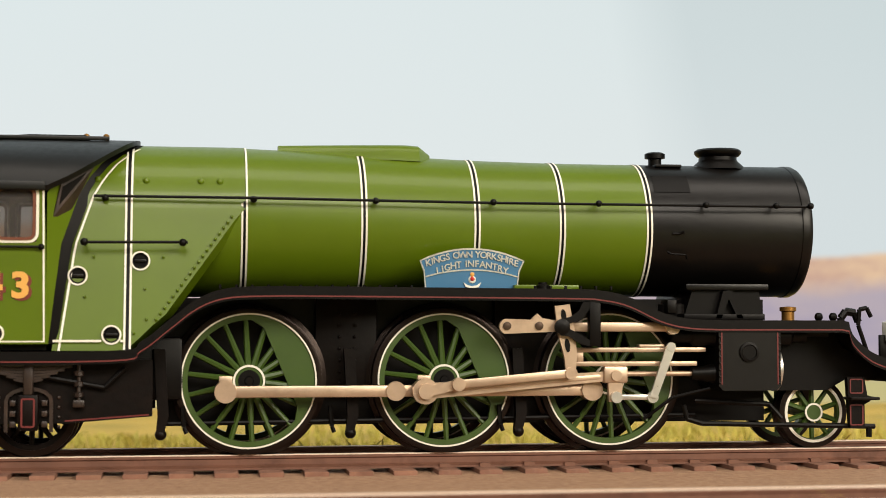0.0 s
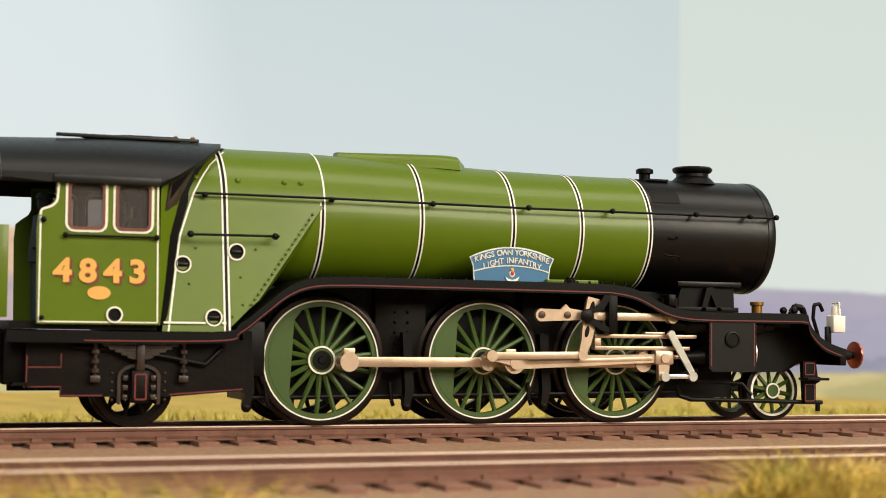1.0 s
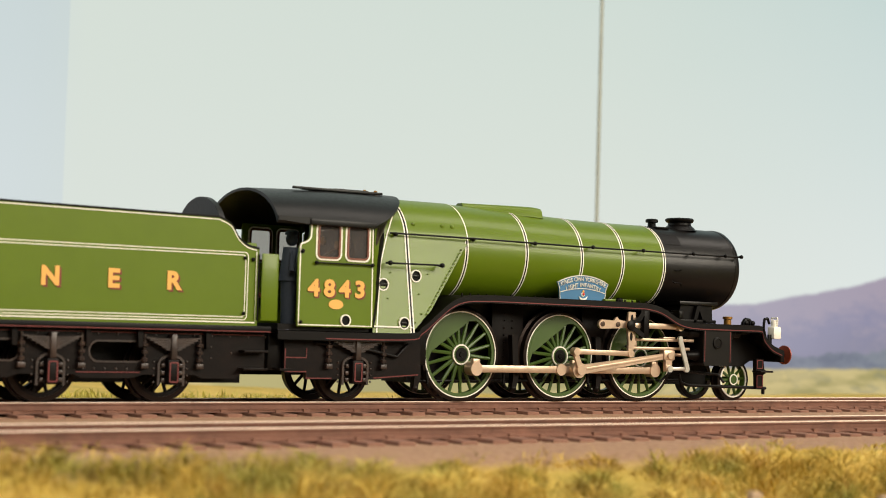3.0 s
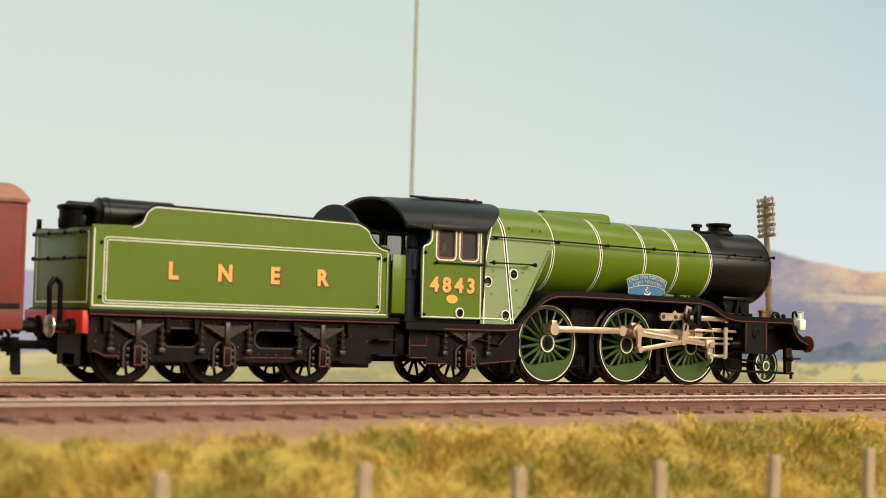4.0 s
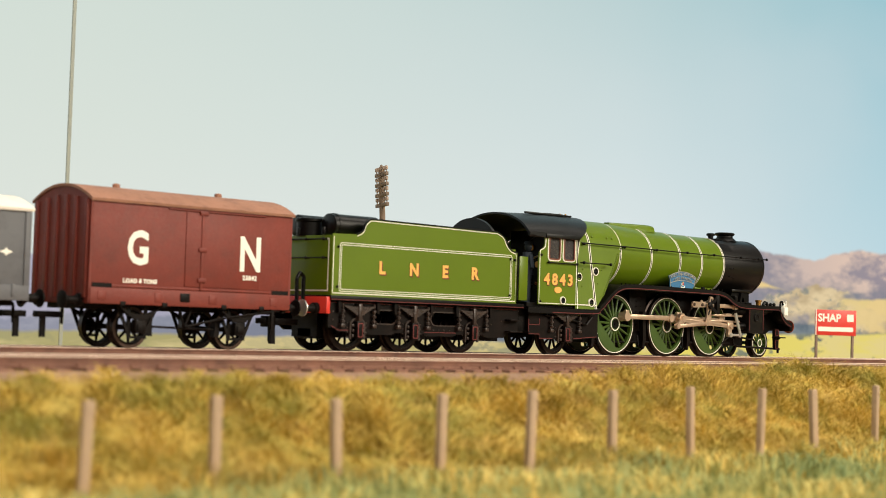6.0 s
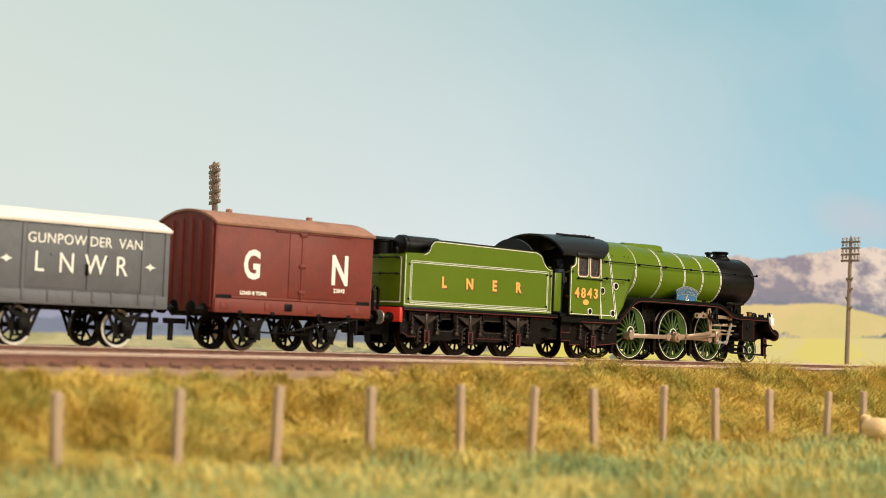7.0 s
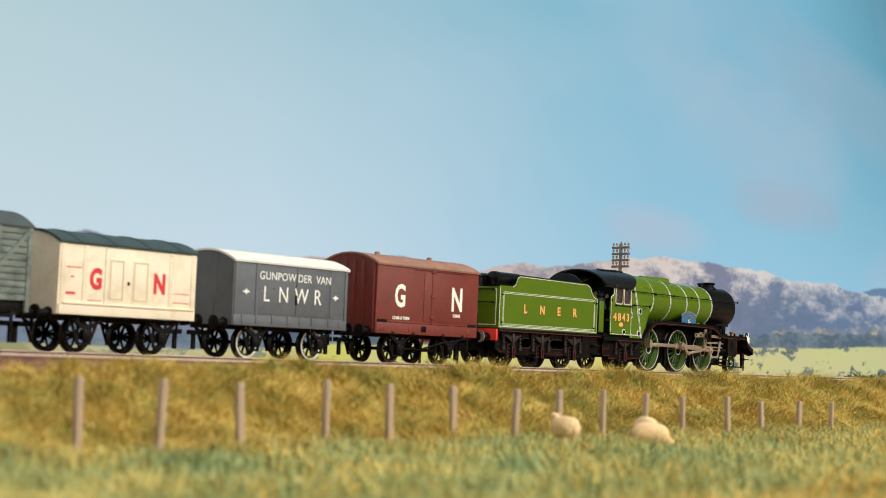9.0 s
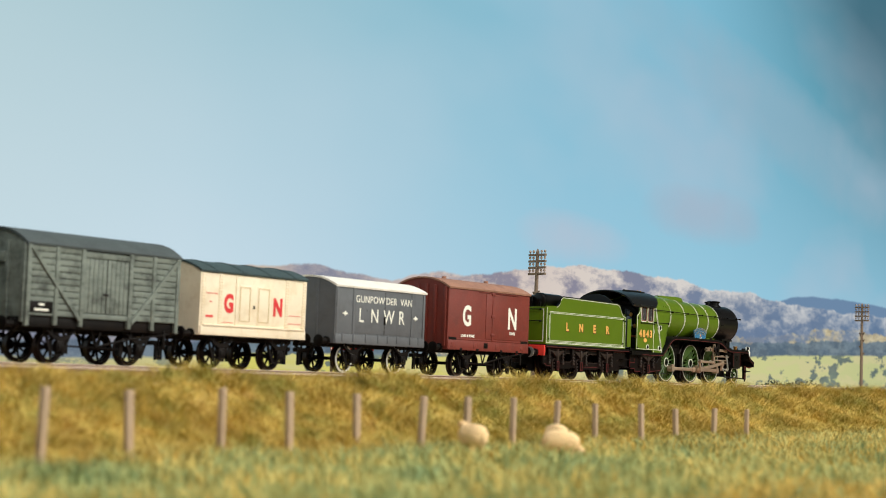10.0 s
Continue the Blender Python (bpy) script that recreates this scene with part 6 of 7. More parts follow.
def underframe(t, half, base, brake=True, ring=None):
    """Solebars, axleguards, axleboxes, springs, wheels, brake gear, buffers and couplings."""
    for s in (-1, 1):
        for x in (-base / 2, base / 2):
            b = B()
            for e in (-1, 1):
                prism(b, [(x + e * 0.19, 0.98), (x + e * 0.27, 0.98), (x + e * 0.25, 0.26), (x + e * 0.17, 0.26)], s * 0.98 - 0.02, s * 0.98 + 0.02)
                prism(b, [(x + e * 0.48, 0.98), (x + e * 0.56, 0.98), (x + e * 0.26, 0.30), (x + e * 0.20, 0.34)], s * 0.98 - 0.018, s * 0.98 + 0.018)
            box(b, x - 0.25, x + 0.25, s * 0.98 - 0.022, s * 0.98 + 0.022, 0.22, 0.28)
            ag = part("axleguard", b, M["under"], t)
            q = B()
            box(q, x - 0.14, x + 0.14, min(s * 0.96, s * 1.15), max(s * 0.96, s * 1.15), 0.34, 0.64, 0.03)
            box(q, x - 0.10, x + 0.10, min(s * 1.15, s * 1.18), max(s * 1.15, s * 1.18), 0.40, 0.56, 0.01)
            part("axlebox", q, M["under"], ag)
            q = B()
            for k in range(4):
                w = 0.52 - k * 0.1
                pts = [(x - w + 2 * w * i / 8, 0.66 + k * -0.0 + 0.05 * (3 - k) * 0.6 + 0.16 * ((i - 4) / 4) ** 2 * (w / 0.52) ** 2) for i in range(9)]
                strip(q, pts, min(s * 1.0, s * 1.12), max(s * 1.0, s * 1.12), 0.016, 0.016)
            part("leaf_spring", q, M["under"], ag)
            if s < 0 and brake:
                q = B()
                prism(q, [(x + (0.42 if x < 0 else -0.42) - 0.07, 0.72), (x + (0.42 if x < 0 else -0.42) + 0.07, 0.72), (x + (0.46 if x < 0 else -0.46) + 0.05, 0.28), (x + (0.46 if x < 0 else -0.46) - 0.09, 0.30)], -0.86, -0.68)
                part("brake_shoe", q, M["under"], ag)
    if brake:
        part("brake_lever", tube(B(), [(-0.15, -1.12, 0.52), (0.9, -1.14, 0.74), (half - 0.25, -1.16, 0.96)], 0.03, 6), M["under"], t)
        part("lever_guard", box(B(), half - 0.5, half - 0.42, -1.18, -1.12, 0.50, 1.05, 0.01), M["under"], t)
        part("v_hanger", tube(B(), [(-0.28, -1.0, 0.95), (-0.1, -1.0, 0.48), (0.08, -1.0, 0.95)], 0.028, 6), M["under"], t)
        part("push_rod", rod(B(), (-base / 2 + 0.4, -0.8, 0.5), (base / 2 - 0.4, -0.8, 0.46), 0.03, 6), M["under"], t)
    for e in (-1, 1):
        for y in (-0.87, 0.87):
            make_buffer(t, e * half, y, 1.05, e, M["under"], 0.20, 0.50)
        cp = B()
        box(cp, min(e * half, e * (half + 0.62)), max(e * half, e * (half + 0.62)), -0.1, 0.1, 0.64, 0.78, 0.02)
        prism(cp, [(e * (half + 0.42) - 0.06, 0.66), (e * (half + 0.42) + 0.06, 0.66), (e * (half + 0.42) + 0.06, 0.20), (e * (half + 0.42) - 0.06, 0.20)], -0.04, 0.04)
        part("coupling", cp, M["under"], t)
        part("coupling_chain", tube(B(), [(e * (half + 0.02), -0.35, 1.0), (e * (half + 0.14), -0.35, 0.9), (e * (half + 0.15), -0.35, 0.5)], 0.035, 6), M["under"], t)
    part("centre_sill", box(B(), -half + 0.1, half - 0.1, -0.7, 0.7, 0.86, 1.0), M["under"], t)
    return [make_wheelset(t, x, 0.47, 8, "under", ring, False, 0.72) for x in (-base / 2, base / 2)]


def bar_text(t, x0, x1, z, h, mat, y):
    """Small unreadable writing as a plain bar."""
    part("small_writing", box(B(), x0, x1, y - 0.006, y, z, z + h), mat, t)


def make_brown_van():
    t = thing("goods_van", "red-brown goods van with large white letters and a tan roof", "goods van", group="goods vans in the train")
    H, W = 2.80, 1.20
    body = part("body", box(B(), -H + 0.03, H - 0.03, -W, W, 1.0, 3.28, 0.01), M["bauxite"], t, "red-brown painted van body")
    part("solebar", box(B(), -H, H, -W - 0.03, W + 0.03, 0.98, 1.34, 0.01), M["bauxite"], t)
    end_arch(t, H, W, 1.0, 3.30, 3.66, M["bauxite"])
    for e in (-1, 1):
        for y in (-1.05, -0.6, -0.2, 0.2, 0.6, 1.05):
            part("end_post", box(B(), min(e * H, e * (H + 0.08)), max(e * H, e * (H + 0.08)), y - 0.06, y + 0.06, 1.1, 3.42 - 0.12 * abs(y), 0.01), M["bauxite"], t)
    van_roof(t, H, W, 3.30, 3.66, M["bauxroof"], "dusty tan van roof")
    for x in (-1.45, 1.45):
        part("roof_vent", lathe(B(), [(3.55, 0.09), (3.74, 0.09), (3.76, 0.05)], "z", (x, 0.0, 0), 12), M["bauxroof"], t)
    for s in (-1, 1):
        y = s * W
        part("side_rail", box(B(), -H + 0.55, H - 0.55, y - 0.025, y + 0.025, 1.36, 1.41, 0.008), M["bauxite"], t)
        part("door_rail", box(B(), -0.8, 2.0, y - 0.035, y + 0.035, 3.18, 3.22, 0.008), M["bauxite"], t)
        part("door", box(B(), -0.30, 1.85, y - 0.022, y + 0.022, 1.44, 3.16, 0.01), M["bauxite"], t, "sliding brown van door")
        part("door_post", box(B(), 0.12, 0.19, y - 0.045, y + 0.045, 1.36, 3.2, 0.01), M["bauxite"], t)
        for z in (1.55, 2.25, 3.1):
            part("door_catch", box(B(), 0.05, 0.28, y - 0.065, y + 0.065, z, z + 0.10, 0.015), M["bauxite"], t)
        part("end_strap", box(B(), -H + 0.05, -H + 0.55, y - 0.02, y + 0.02, 1.34, 1.44), M["under"], t)
        part("end_strap", box(B(), H - 0.55, H - 0.05, y - 0.02, y + 0.02, 1.34, 1.44), M["under"], t)
        for x in (-1.95, -0.83, 0.83, 1.95):
            part("spring_shoe", box(B(), x - 0.07, x + 0.07, y - 0.05, y + 0.05, 0.94, 1.05, 0.015), M["under"], t)
        for x in (-2.5, -1.0, 0.5, 2.3):
            part("solebar_plate", box(B(), x - 0.11, x + 0.11, y - 0.045, y + 0.045, 1.06, 1.26, 0.012), M["bauxite"], t)
    y = -W - 0.004
    text("letter", "G", 1.04, M["white"], t, P(-1.58, y, 1.91), 0.01, 0.03, label="large white letter", wide=0.78)
    text("letter", "N", 1.13, M["white"], t, P(1.56, y - 0.024, 1.89), 0.01, 0.03, label="large white letter", wide=0.78)
    text("running_number", "23842", 0.15, M["white"], t, P(1.56, y - 0.024, 1.66), 0.008, 0.006, 1.15)
    text("load_lettering", "LOAD 8 TONS", 0.13, M["white"], t, P(-1.5, y, 1.47), 0.008, 0.006, 1.1)
    part("builder_plate", box(B(), -0.42, -0.15, -W - 0.05, -W - 0.03, 1.08, 1.28, 0.01), M["frame"], t)
    return t, underframe(t, H, 2.79, True, "rim_part")


def make_powder_van():
    t = thing("goods_van", "dark grey iron powder van with white letters and a white roof", "goods van", group="goods vans in the train")
    H, W = 2.57, 1.18
    part("body", box(B(), -H + 0.03, H - 0.03, -W, W, 0.98, 2.92, 0.01), M["vangrey"], t, "smooth dark grey iron body")
    end_arch(t, H, W, 0.98, 2.94, 3.27, M["vangrey"])
    for e in (-1, 1):
        for y in (-0.4, 0.4):
            part("end_post", box(B(), min(e * H, e * (H + 0.05)), max(e * H, e * (H + 0.05)), y - 0.05, y + 0.05, 1.0, 3.1, 0.01), M["vangrey"], t)
    van_roof(t, H, W, 2.94, 3.27, M["whiteroof"], "white painted van roof")
    for s in (-1, 1):
        y = s * W
        for x in (-2.50, -1.60, 1.80, 2.50):
            part("side_post", box(B(), x - 0.055, x + 0.055, y - 0.03, y + 0.03, 0.98, 2.90, 0.008), M["vangrey"], t)
        part("solebar", box(B(), -H, H, y - 0.035, y + 0.035, 0.98, 1.30, 0.01), M["vangrey"], t)
        for x in (-2.2, -1.6, -0.9, -0.2, 0.35, 0.9, 1.7, 2.2):
            part("solebar_knee", box(B(), x - 0.04, x + 0.04, y - 0.06, y + 0.06, 1.06, 1.32, 0.012), M["vangrey"], t)
        part("door", box(B(), -1.53, 1.73, y - 0.015, y + 0.015, 1.36, 2.82, 0.008), M["vangrey"], t, "double grey iron doors")
        part("door_gap", box(B(), 0.148, 0.172, y - 0.018, y + 0.018, 1.36, 2.82), M["under"], t)
        part("door_handle", box(B(), 0.11, 0.19, y - 0.05, y + 0.05, 1.70, 1.98, 0.012), M["under"], t)
        for x in (-0.85, 0.75):
            part("door_knob", ball(B(), (x, y - 0.01 * (-s), 2.16), 0.04, 8), M["vangrey"], t)
    y = -W - 0.02
    text("lettering", "GUNPOW", 0.345, M["white"], t, P(0.12, y, 2.41), 0.008, 0.0, 1.06, align="RIGHT", label="white lettering")
    text("lettering", "DER  VAN", 0.345, M["white"], t, P(0.20, y, 2.41), 0.008, 0.0, 1.02, align="LEFT", label="white lettering")
    for x, c in ((-1.18, "L"), (-0.42, "N"), (0.40, "W"), (1.15, "R")):
        text("letter", c, 0.68, M["white"], t, P(x, y, 1.745), 0.008, 0.0, label="white letter", wide=0.9)
    for x in (-2.05, 2.02):
        part("star_mark", prism(B(), [(x - 0.16, 2.0), (x - 0.04, 1.96), (x, 1.91), (x + 0.04, 1.96), (x + 0.16, 2.0), (x + 0.04, 2.04), (x, 2.09), (x - 0.04, 2.04)], y + 0.006, y + 0.022), M["white"], t)
    return t, underframe(t, H, 2.90, False, "rim")


def make_cream_van():
    t = thing("goods_van", "cream insulated van with red letters and a dark green roof", "goods van", group="goods vans in the train")
    H, W = 2.48, 1.18
    part("body", box(B(), -H + 0.03, H - 0.03, -W, W, 1.12, 2.96, 0.01), M["cream"], t, "cream painted iron body")
    part("solebar", box(B(), -H, H, -W - 0.05, W + 0.05, 1.02, 1.30, 0.01), M["cream"], t)
    end_arch(t, H, W, 1.02, 2.98, 3.32, M["cream"])
    van_roof(t, H, W, 2.98, 3.32, M["creamroof"], "dark green-grey ribbed van roof", 4)
    for s in (-1, 1):
        y = s * W
        rv = B()
        for x in (-2.38, -1.62, 1.52, 2.38):
            part("side_strip", box(B(), x - 0.07, x + 0.07, y - 0.018, y + 0.018, 1.32, 2.92, 0.006), M["cream"], t)
            for k in range(17):
                for dx in (-0.04, 0.04):
                    ball(rv, (x + dx, y + s * 0.02, 1.38 + k * 0.09), 0.017, 5)
        tagged(part("rivets", rv, M["rivet"], t), kind="stuff")
        part("door_frame", box(B(), -0.92, 0.76, y - 0.03, y + 0.03, 1.34, 2.88, 0.012), M["cream"], t)
        for x0, x1 in ((-0.80, -0.24), (0.06, 0.66)):
            dr = part("door", box(B(), x0, x1, y - 0.045, y + 0.045, 1.42, 2.62, 0.01), M["cream"], t, "cream ice van door")
            q = B()
            frame_line(q, x0 + 0.04, x1 - 0.04, 1.48, 2.56, y - 0.045 if s < 0 else y + 0.053, 0.03, 0.02, 0.012)
            part("door_edge", q, M["rivet"], dr)
        part("door_catch", box(B(), -0.12, -0.04, y - 0.05, y + 0.05, 1.9, 2.0, 0.01), M["under"], t)
        part("running_board", box(B(), -H + 0.1, H - 0.1, y - 0.10, y + 0.10, 1.30, 1.35, 0.01), M["cream"], t)
    y = -W - 0.006
    text("letter", "G", 0.76, M["redletter"], t, P(-1.22, y, 1.76), 0.01, 0.035, label="large red letter", wide=0.78)
    text("letter", "N", 0.76, M["redletter"], t, P(1.10, y, 1.75), 0.01, 0.035, label="large red letter", wide=0.78)
    for x0, x1, z, h in ((-2.26, -1.74, 2.28, 0.022), (-2.10, -1.98, 2.02, 0.03), (-2.24, -1.92, 1.56, 0.065), (-1.5, -1.0, 1.42, 0.018), (1.66, 2.26, 1.76, 0.018), (1.62, 2.24, 1.50, 0.018)):
        bar_text(t, x0, x1, z, h, M["redletter"], y)
    return t, underframe(t, H, 2.75, False, None)


def make_planked_van(body_mat, label):
    t = thing("goods_van", label, "goods van", group="goods vans in the train")
    H, W = 2.90, 1.20
    part("body", box(B(), -H + 0.05, H - 0.05, -W + 0.03, W - 0.03, 1.25, 3.20, 0.01), M["under"], t)
    end_arch(t, H - 0.03, W, 1.25, 3.24, 3.68, body_mat)
    van_roof(t, H, W, 3.24, 3.68, M["plankroof"], "plain matt grey van roof")
    part("solebar", box(B(), -H, H, -W + 0.06, W - 0.06, 0.98, 1.25, 0.01), M["under"], t)
    for s in (-1, 1):
        y = s * W
        for k in range(11):
            z = 1.30 + k * 0.174
            for x0, x1 in ((-H + 0.02, -0.86), (0.86, H - 0.02)):
                d = random.uniform(-0.006, 0.006)
                part("plank", box(B(), x0, x1, y - 0.022 + d, y + 0.022 + d, z, z + 0.152, 0.006), body_mat, t)
        for k in range(10):
            x = -0.84 + k * 0.168
            part("door_plank", box(B(), x, x + 0.152, y - 0.026, y + 0.026, 1.44, 2.96, 0.006), body_mat, t)
        part("door_head", box(B(), -0.86, 0.86, y - 0.03, y + 0.03, 2.98, 3.14, 0.01), body_mat, t)
        part("door_foot", box(B(), -0.86, 0.86, y - 0.04, y + 0.04, 1.28, 1.42, 0.01), body_mat, t)
        for x in (-2.84, -1.85, -0.92, 0.92, 1.85, 2.84):
            part("side_post", box(B(), x - 0.065, x + 0.065, y - 0.055, y + 0.055, 1.05 if abs(x) < 2.5 else 1.0, 3.20, 0.01), body_mat, t)
        for e in (-1, 1):
            q = B()
            line_on(q, [(e * 2.80, 3.12), (e * 0.98, 1.22)], y - 0.022 if s < 0 else y + 0.085, 0.10, 0.063)
            part("diagonal_brace", q, body_mat, t)
        part("door_gap", box(B(), -0.012, 0.012, y - 0.030, y + 0.030, 1.44, 2.96), M["under"], t)
        part("door_bolt", box(B(), -0.13, 0.08, y - 0.05, y + 0.05, 1.95, 2.0, 0.01), M["under"], t)
        part("number_panel", box(B(), -2.76, -1.95, y - 0.03, y + 0.03, 1.36, 1.68, 0.005), M["under"], t, "dark number panel")
    bar_text(t, -2.6, -2.1, 1.42, 0.06, M["white"], -W - 0.032)
    bar_text(t, -2.45, -2.25, 1.56, 0.06, M["white"], -W - 0.032)
    for e in (-1, 1):
        for y in (-1.1, -0.45, 0.45, 1.1):
            part("end_post", box(B(), min(e * H, e * (H + 0.06)), max(e * H, e * (H + 0.06)), y - 0.06, y + 0.06, 1.1, 3.3, 0.01), body_mat, t)
        part("end_hood", box(B(), min(e * H, e * (H + 0.10)), max(e * H, e * (H + 0.10)), -0.4, 0.4, 2.7, 3.0, 0.03), body_mat, t)
    return t, underframe(t, H, 3.0, True, None)


# ---- trackside sign ----
def make_sign():
    t = thing("trackside_sign", "small red board with white writing on two posts", "sign", P(72.9, 3.98, -0.60, 0, 0, -28))
    part("board", box(B(), -0.92, 0.92, -0.03, 0.03, 1.42, 2.45, 0.01), M["beam"], t, "red painted board")
    for x in (-0.82, 0.82):
        part("post", box(B(), x - 0.05, x + 0.05, 0.03, 0.12, -0.75, 2.42, 0.01), M["pole"], t)
    text("sign_word", "SHAP", 0.44, M["white"], t, P(-0.82, -0.036, 1.98), 0.01, 0.012, align="LEFT", label="white painted word")
    part("writing_bar", box(B(), 0.50, 0.80, -0.040, -0.030, 1.99, 2.28), M["white"], t)
    part("writing_bar", box(B(), -0.80, 0.78, -0.040, -0.030, 1.58, 1.76), M["white"], t)
    part("board_edge", box(B(), -0.92, -0.88, -0.042, -0.030, 1.43, 2.44), M["white"], t)
    return t


# ---- bushes at the foot of the backdrop ----
def make_bush(x, y, size, seed):
    g = random.Random(seed)
    t = thing("bush", "dark green-grey bush of small leafy clumps behind the line", "bush", P(x, y, ground_height(x, y) - 0.05), "bushes behind the line")
    b = B()
    for i in range(7):
        a = g.uniform(0, 6.28)
        rod(b, (0, 0, 0), (0.35 * size * math.cos(a), 0.35 * size * math.sin(a), size * g.uniform(0.4, 0.8)), 0.04, 5, 0.015)
    part("stems", b, M["pole"], t)
    q = B()
    for i in range(420):
        a, r, h = g.uniform(0, 6.28), size * 0.75 * g.random() ** 0.5, g.random()
        c = Vector((r * math.cos(a), r * math.sin(a), size * (0.12 + 0.85 * h * (1 - 0.6 * (r / size) ** 2))))
        n = Vector((g.uniform(-1, 1), g.uniform(-1, 1), g.uniform(-0.3, 1))).normalized()
        u = n.orthogonal().normalized() * g.uniform(0.05, 0.1)
        w = n.cross(u)
        q.faces.new([q.verts.new(c + v) for v in (u, w, -u, -w)])
    part("leaves", q, BUSH, t)


# ---- build ----
BUSH = surface("bush_leaves", lin(70, 78, 58), 0.85, vary=0.35, bump=0.2)
make_ground()
make_backdrop()
track_a = make_track("track_main", 0.0, "brown weathered railway track under the train")
track_b = make_track("track_near", -6.5, "empty brown weathered railway track beside the bank")
loco = make_loco()
tender = make_tender()
vans = []
for (van, sets), x in ((make_brown_van(), -18.2), (make_powder_van(), -25.07), (make_cream_van(), -31.72), (make_planked_van(M["plank"], "weathered grey planked van with diagonal braces and a grey roof"), -38.1),
                       (make_planked_van(M["plank"], "last weathered grey planked van of the train"), -45.2)):
    vans.append((van, x, sets))
drivers = [make_driving_wheel(loco, x, y) for x in (-2.515, 0.0, 2.21) for y in (-0.74, 0.60)]
pony = make_wheelset(loco, 5.05, 0.48, 10, "green_dull", "white", True, 0.72)
trailing = make_wheelset(loco, -5.21, 0.56, 10, "under", None, False, 0.72)
tender_sets = [make_wheelset(tender, x, 0.63, 12, "under", None, False, 0.72) for x in (-13.1, -11.19, -8.98)]
figure = make_figure(loco)

cam.data.dof.use_dof = True
cam.data.dof.focus_object = loco
cam.data.dof.aperture_fstop = 30

# rods, each built about the point that it turns on
CRANK, ROD_Y = 0.33, -1.02
b = B()
for x0, x1 in ((-2.515, 0.0), (0.0, 2.21)):
    box(b, x0, x1, ROD_Y - 0.035, ROD_Y + 0.035, -0.075, 0.075, 0.02)
for x in (-2.515, 0.0, 2.21):
    rod(b, (x, ROD_Y - 0.06, 0), (x, ROD_Y + 0.20, 0), 0.14, 20)
    box(b, x - 0.085, x + 0.085, ROD_Y - 0.05, ROD_Y + 0.05, 0.08, 0.20, 0.012)
rod(b, (-0.36, ROD_Y - 0.055, 0), (-0.36, ROD_Y + 0.05, 0), 0.125, 18)
coupling_rod = part("coupling_rod", b, M["steel"], loco, "bright fluted coupling rod")
b = B()
MAIN = 2.49
prism(b, [(0.0, 0.10), (MAIN, 0.06), (MAIN, -0.06), (0.0, -0.10)], -1.20, -1.13)
box(b, 0.2, MAIN - 0.2, -1.207, -1.199, -0.03, 0.03, 0.004)
rod(b, (0, -1.215, 0), (0, -1.10, 0), 0.165, 22)
rod(b, (MAIN, -1.215, 0), (MAIN, -1.10, 0), 0.10, 18)
connecting_rod = part("connecting_rod", b, M["steel"], loco, "bright connecting rod")
b = B()
box(b, -0.16, 0.16, -1.24, -1.06, -0.10, 0.12, 0.03)
rod(b, (0, -1.27, 0.0), (0, -1.2, 0.0), 0.07, 16)
prism(b, [(-0.10, -0.05), (0.10, -0.05), (0.07, -0.34), (-0.09, -0.34)], -1.22, -1.14)
rod(b, (0.1, -1.12, 0.02), (1.35, -1.12, 0.02), 0.035, 12)
crosshead = part("crosshead", b, M["steel"], loco, "bright crosshead and piston rod")
b = B()
box(b, 0.0, 0.48, -1.26, -1.23, -0.315, -0.245, 0.01)
rod(b, (0.0, -1.275, -0.28), (0.0, -1.22, -0.28), 0.075, 14)
rod(b, (0.48, -1.275, -0.28), (0.48, -1.22, -0.28), 0.075, 14)
part("union_link", b, M["silver"], crosshead, "silver union link")
b = B()
prism(b, [(-0.06, 0.02), (0.06, 0.02), (0.05, -0.70), (-0.05, -0.70)], -1.30, -1.26)
rod(b, (0, -1.31, 0), (0, -1.25, 0), 0.06, 12)
combination_lever = part("combination_lever", b, M["silver"], loco, "silver combination lever")
b = B()
prism(b, [(-0.07, 0.0), (0.06, 0.05), (0.06, -0.45), (-0.06, -0.45)], -1.275, -1.22)
rod(b, (0, -1.285, 0), (0, -1.2, 0), 0.10, 16)
rod(b, (0, -1.285, -0.42), (0, -1.2, -0.42), 0.085, 16)
return_crank = part("return_crank", b, M["steel"], loco)
b = B()
ECC = 1.465
box(b, 0, ECC, -1.32, -1.28, -0.055, 0.055, 0.012)
rod(b, (0, -1.335, 0), (0, -1.27, 0), 0.085, 16)
rod(b, (ECC, -1.335, 0), (ECC, -1.27, 0), 0.08, 16)
eccentric_rod = part("eccentric_rod", b, M["steel"], loco, "bright eccentric rod")
b = B()
prism(b, [(-0.10, 0.36), (0.10, 0.36), (0.12, 0.0), (0.11, -0.30), (0.06, -0.54), (-0.06, -0.54), (-0.06, -0.30), (-0.10, 0.0)], -1.30, -1.24)
rod(b, (0, -1.32, -0.52), (0, -1.23, -0.52), 0.075, 14)
expansion_link = part("expansion_link", b, M["steel"], loco, "bright slotted expansion link")
for z in (0.22, -0.16):
    b = B()
    prism(b, [(-0.035 + 0.035 * math.cos(a) + 0.035, z + 0.09 * math.sin(a)) for a in [2 * math.pi * i / 12 for i in range(12)]], -1.306, -1.30)
    part("link_slot", b, M["black"], expansion_link)

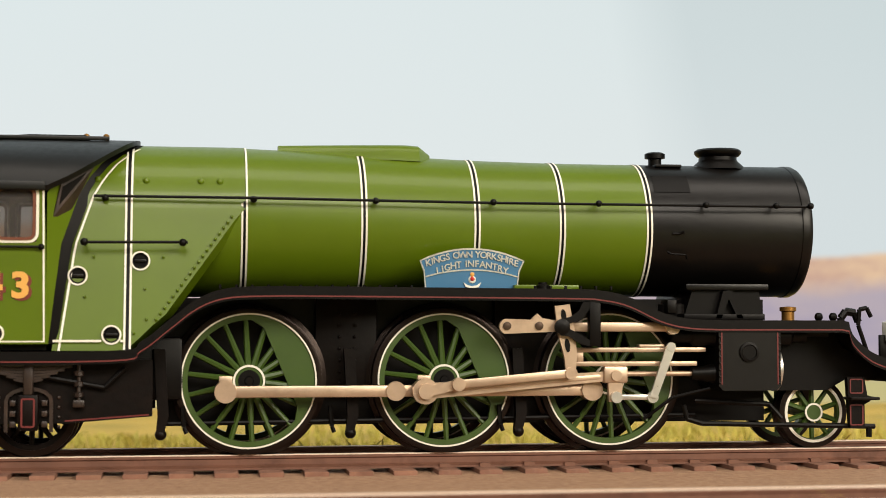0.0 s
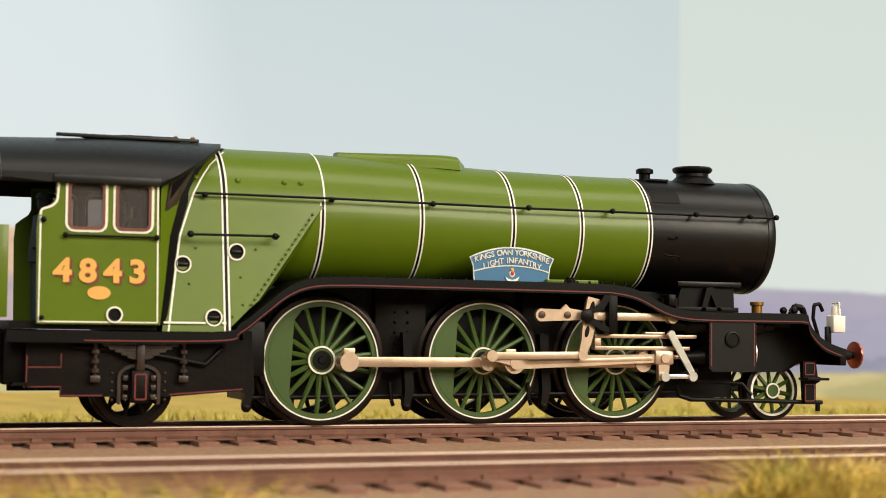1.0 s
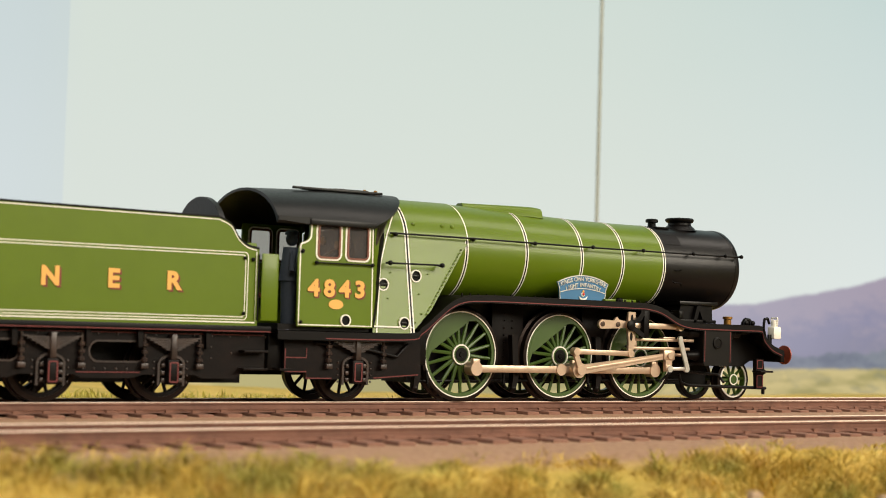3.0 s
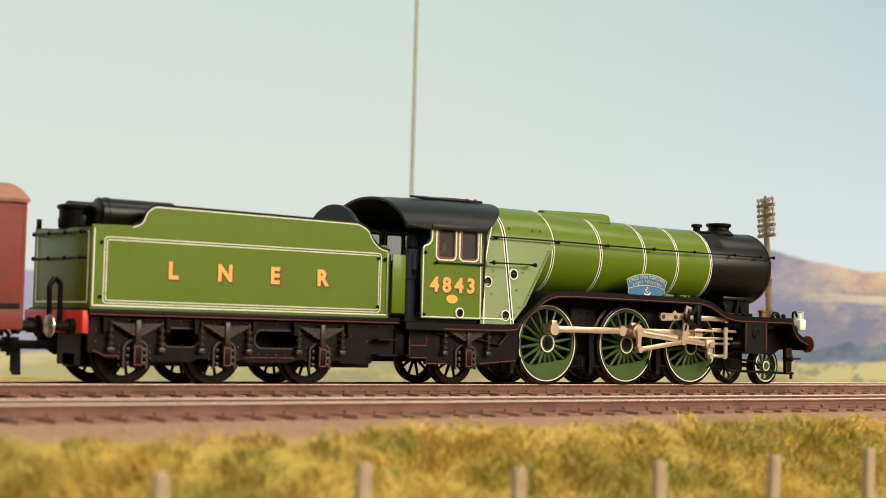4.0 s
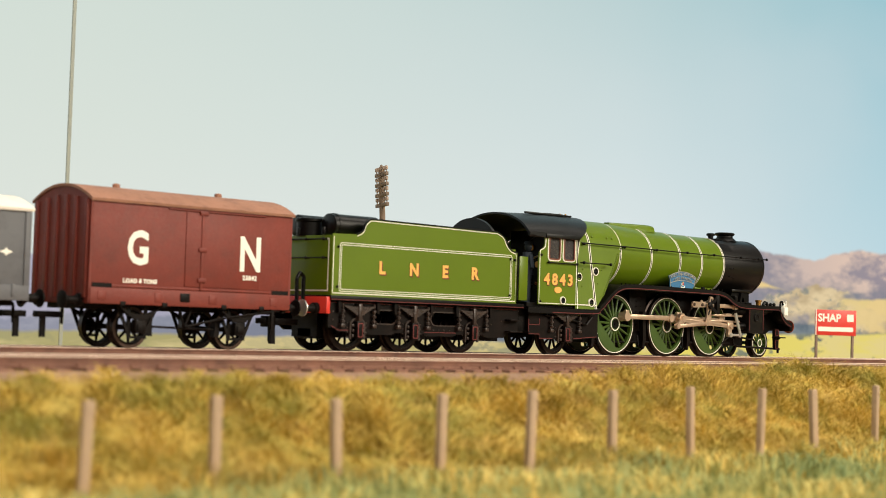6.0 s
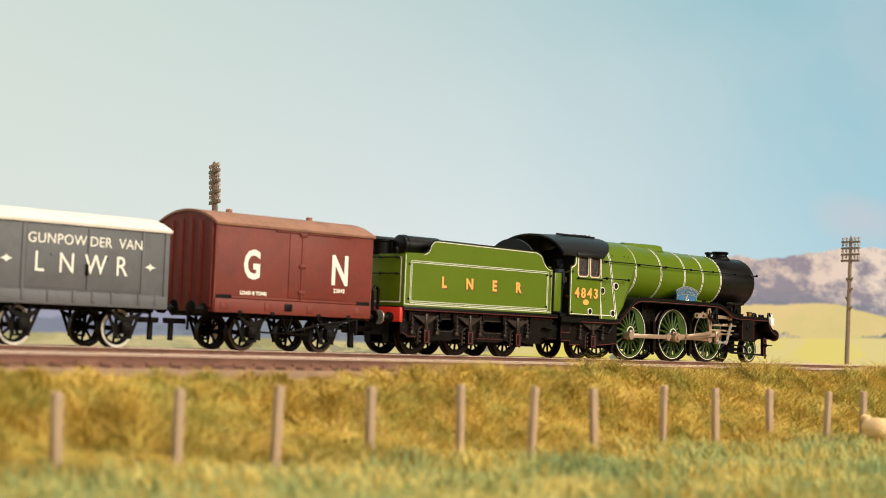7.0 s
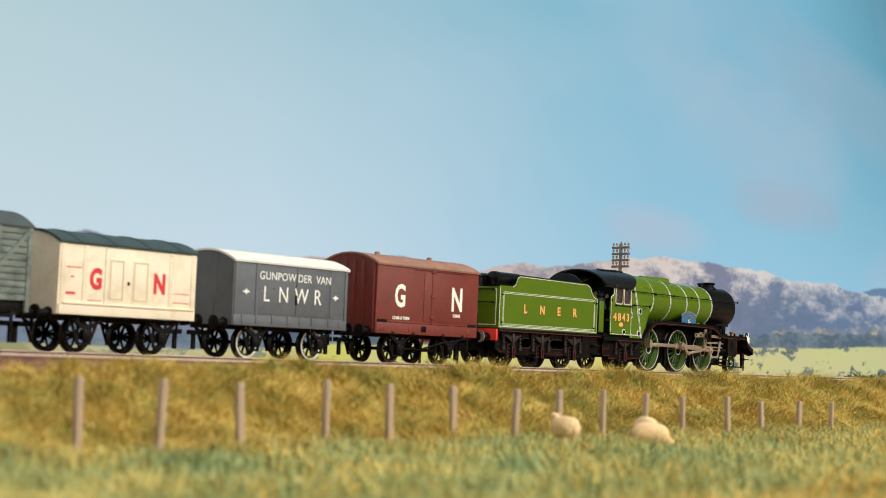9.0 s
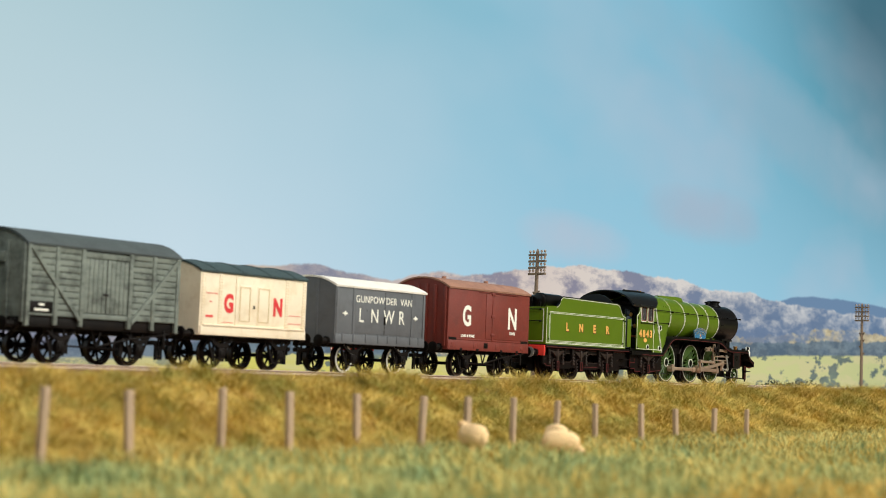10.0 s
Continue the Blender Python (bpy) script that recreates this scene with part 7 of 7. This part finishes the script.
make_sign()
for i, (x, y, s) in enumerate(((124.5, 8.5, 1.5), (126.6, 9.2, 1.4), (128.8, 8.2, 1.7), (131, 9.5, 1.5), (133, 9.0, 1.2))):
    make_bush(x, y, s, i + 1)
make_poles()
make_fence_posts()
make_sheep()
make_grass()
for yc, tr in ((0.0, track_a), (-6.5, track_b)):
    make_sleepers(tr, yc)


def motions():
    beats = [i / 30 for i in range(301)]
    slow = [i / 15 for i in range(151)]
    steps = [i / 10 for i in range(101)]
    for ob in (loco, tender, figure):
        walk(ob, [(t, P(t * V, 0, 0)) for t in steps])
    for van, x, sets in vans:
        walk(van, [(t, P(x + t * V, 0, 0)) for t in steps])
        for w, dx in zip(sets, (-1, 1)):
            c = w.matrix_basis.translation.copy()
            walk(w, [(t, Matrix.Translation(c) @ pose(0, 0, 0, 0, math.degrees(t * V / 0.47))) for t in slow])
    for w, r in [(pony, 0.48), (trailing, 0.56)] + [(w, 0.63) for w in tender_sets]:
        c = w.matrix_basis.translation.copy()
        walk(w, [(t, Matrix.Translation(c) @ pose(0, 0, 0, 0, math.degrees(t * V / r))) for t in slow])
    turn = lambda t: (t - 0.2) * V / WHEEL                # crank angle from the top, clockwise from this side
    for w in drivers:
        c = w.matrix_basis.translation.copy()
        walk(w, [(t, Matrix.Translation(c) @ pose(0, 0, 0, 0, math.degrees(turn(t)))) for t in beats])
    pin = lambda t: (CRANK * math.sin(turn(t)), WHEEL + CRANK * math.cos(turn(t)))
    head = lambda t: pin(t)[0] + math.sqrt(MAIN ** 2 - (pin(t)[1] - 1.0) ** 2)
    walk(coupling_rod, [(t, P(pin(t)[0], 0, pin(t)[1])) for t in beats])
    walk(connecting_rod, [(t, P(pin(t)[0], 0, pin(t)[1], 0, math.degrees(math.atan2(pin(t)[1] - 1.0, head(t) - pin(t)[0])))) for t in beats])
    walk(crosshead, [(t, P(head(t), 0, 1.0)) for t in beats])
    walk(combination_lever, [(t, P(2.90, 0, 1.37, 0, math.degrees(math.atan2(2.90 - head(t) - 0.48, 0.65)))) for t in beats])
    back = lambda t: (pin(t)[0] + 0.42 * math.sin(turn(t) + radians(191)), pin(t)[1] + 0.42 * math.cos(turn(t) + radians(191)))
    walk(return_crank, [(t, P(pin(t)[0], 0, pin(t)[1], 0, math.degrees(turn(t)) + 11)) for t in beats])
    pivot, arm = (1.50, 1.55), 0.52

    def swing(t):
        """Angle of the expansion link, so that its foot lies a rod's length from the return crank."""
        px, pz = back(t)
        d = math.hypot(pivot[0] - px, pivot[1] - pz)
        a = math.atan2(pz - pivot[1], px - pivot[0])
        c = math.acos(max(-1, min(1, (arm ** 2 + d ** 2 - ECC ** 2) / (2 * arm * d))))
        q = a + c
        return pivot[0] + arm * math.cos(q), pivot[1] + arm * math.sin(q)
    foot = {t: swing(t) for t in beats}
    walk(expansion_link, [(t, P(pivot[0], 0, pivot[1], 0, math.degrees(math.atan2(pivot[0] - foot[t][0], pivot[1] - foot[t][1])))) for t in beats])
    walk(eccentric_rod, [(t, P(back(t)[0], 0, back(t)[1], 0, -math.degrees(math.atan2(foot[t][1] - back(t)[1], foot[t][0] - back(t)[0])))) for t in beats])


motions()
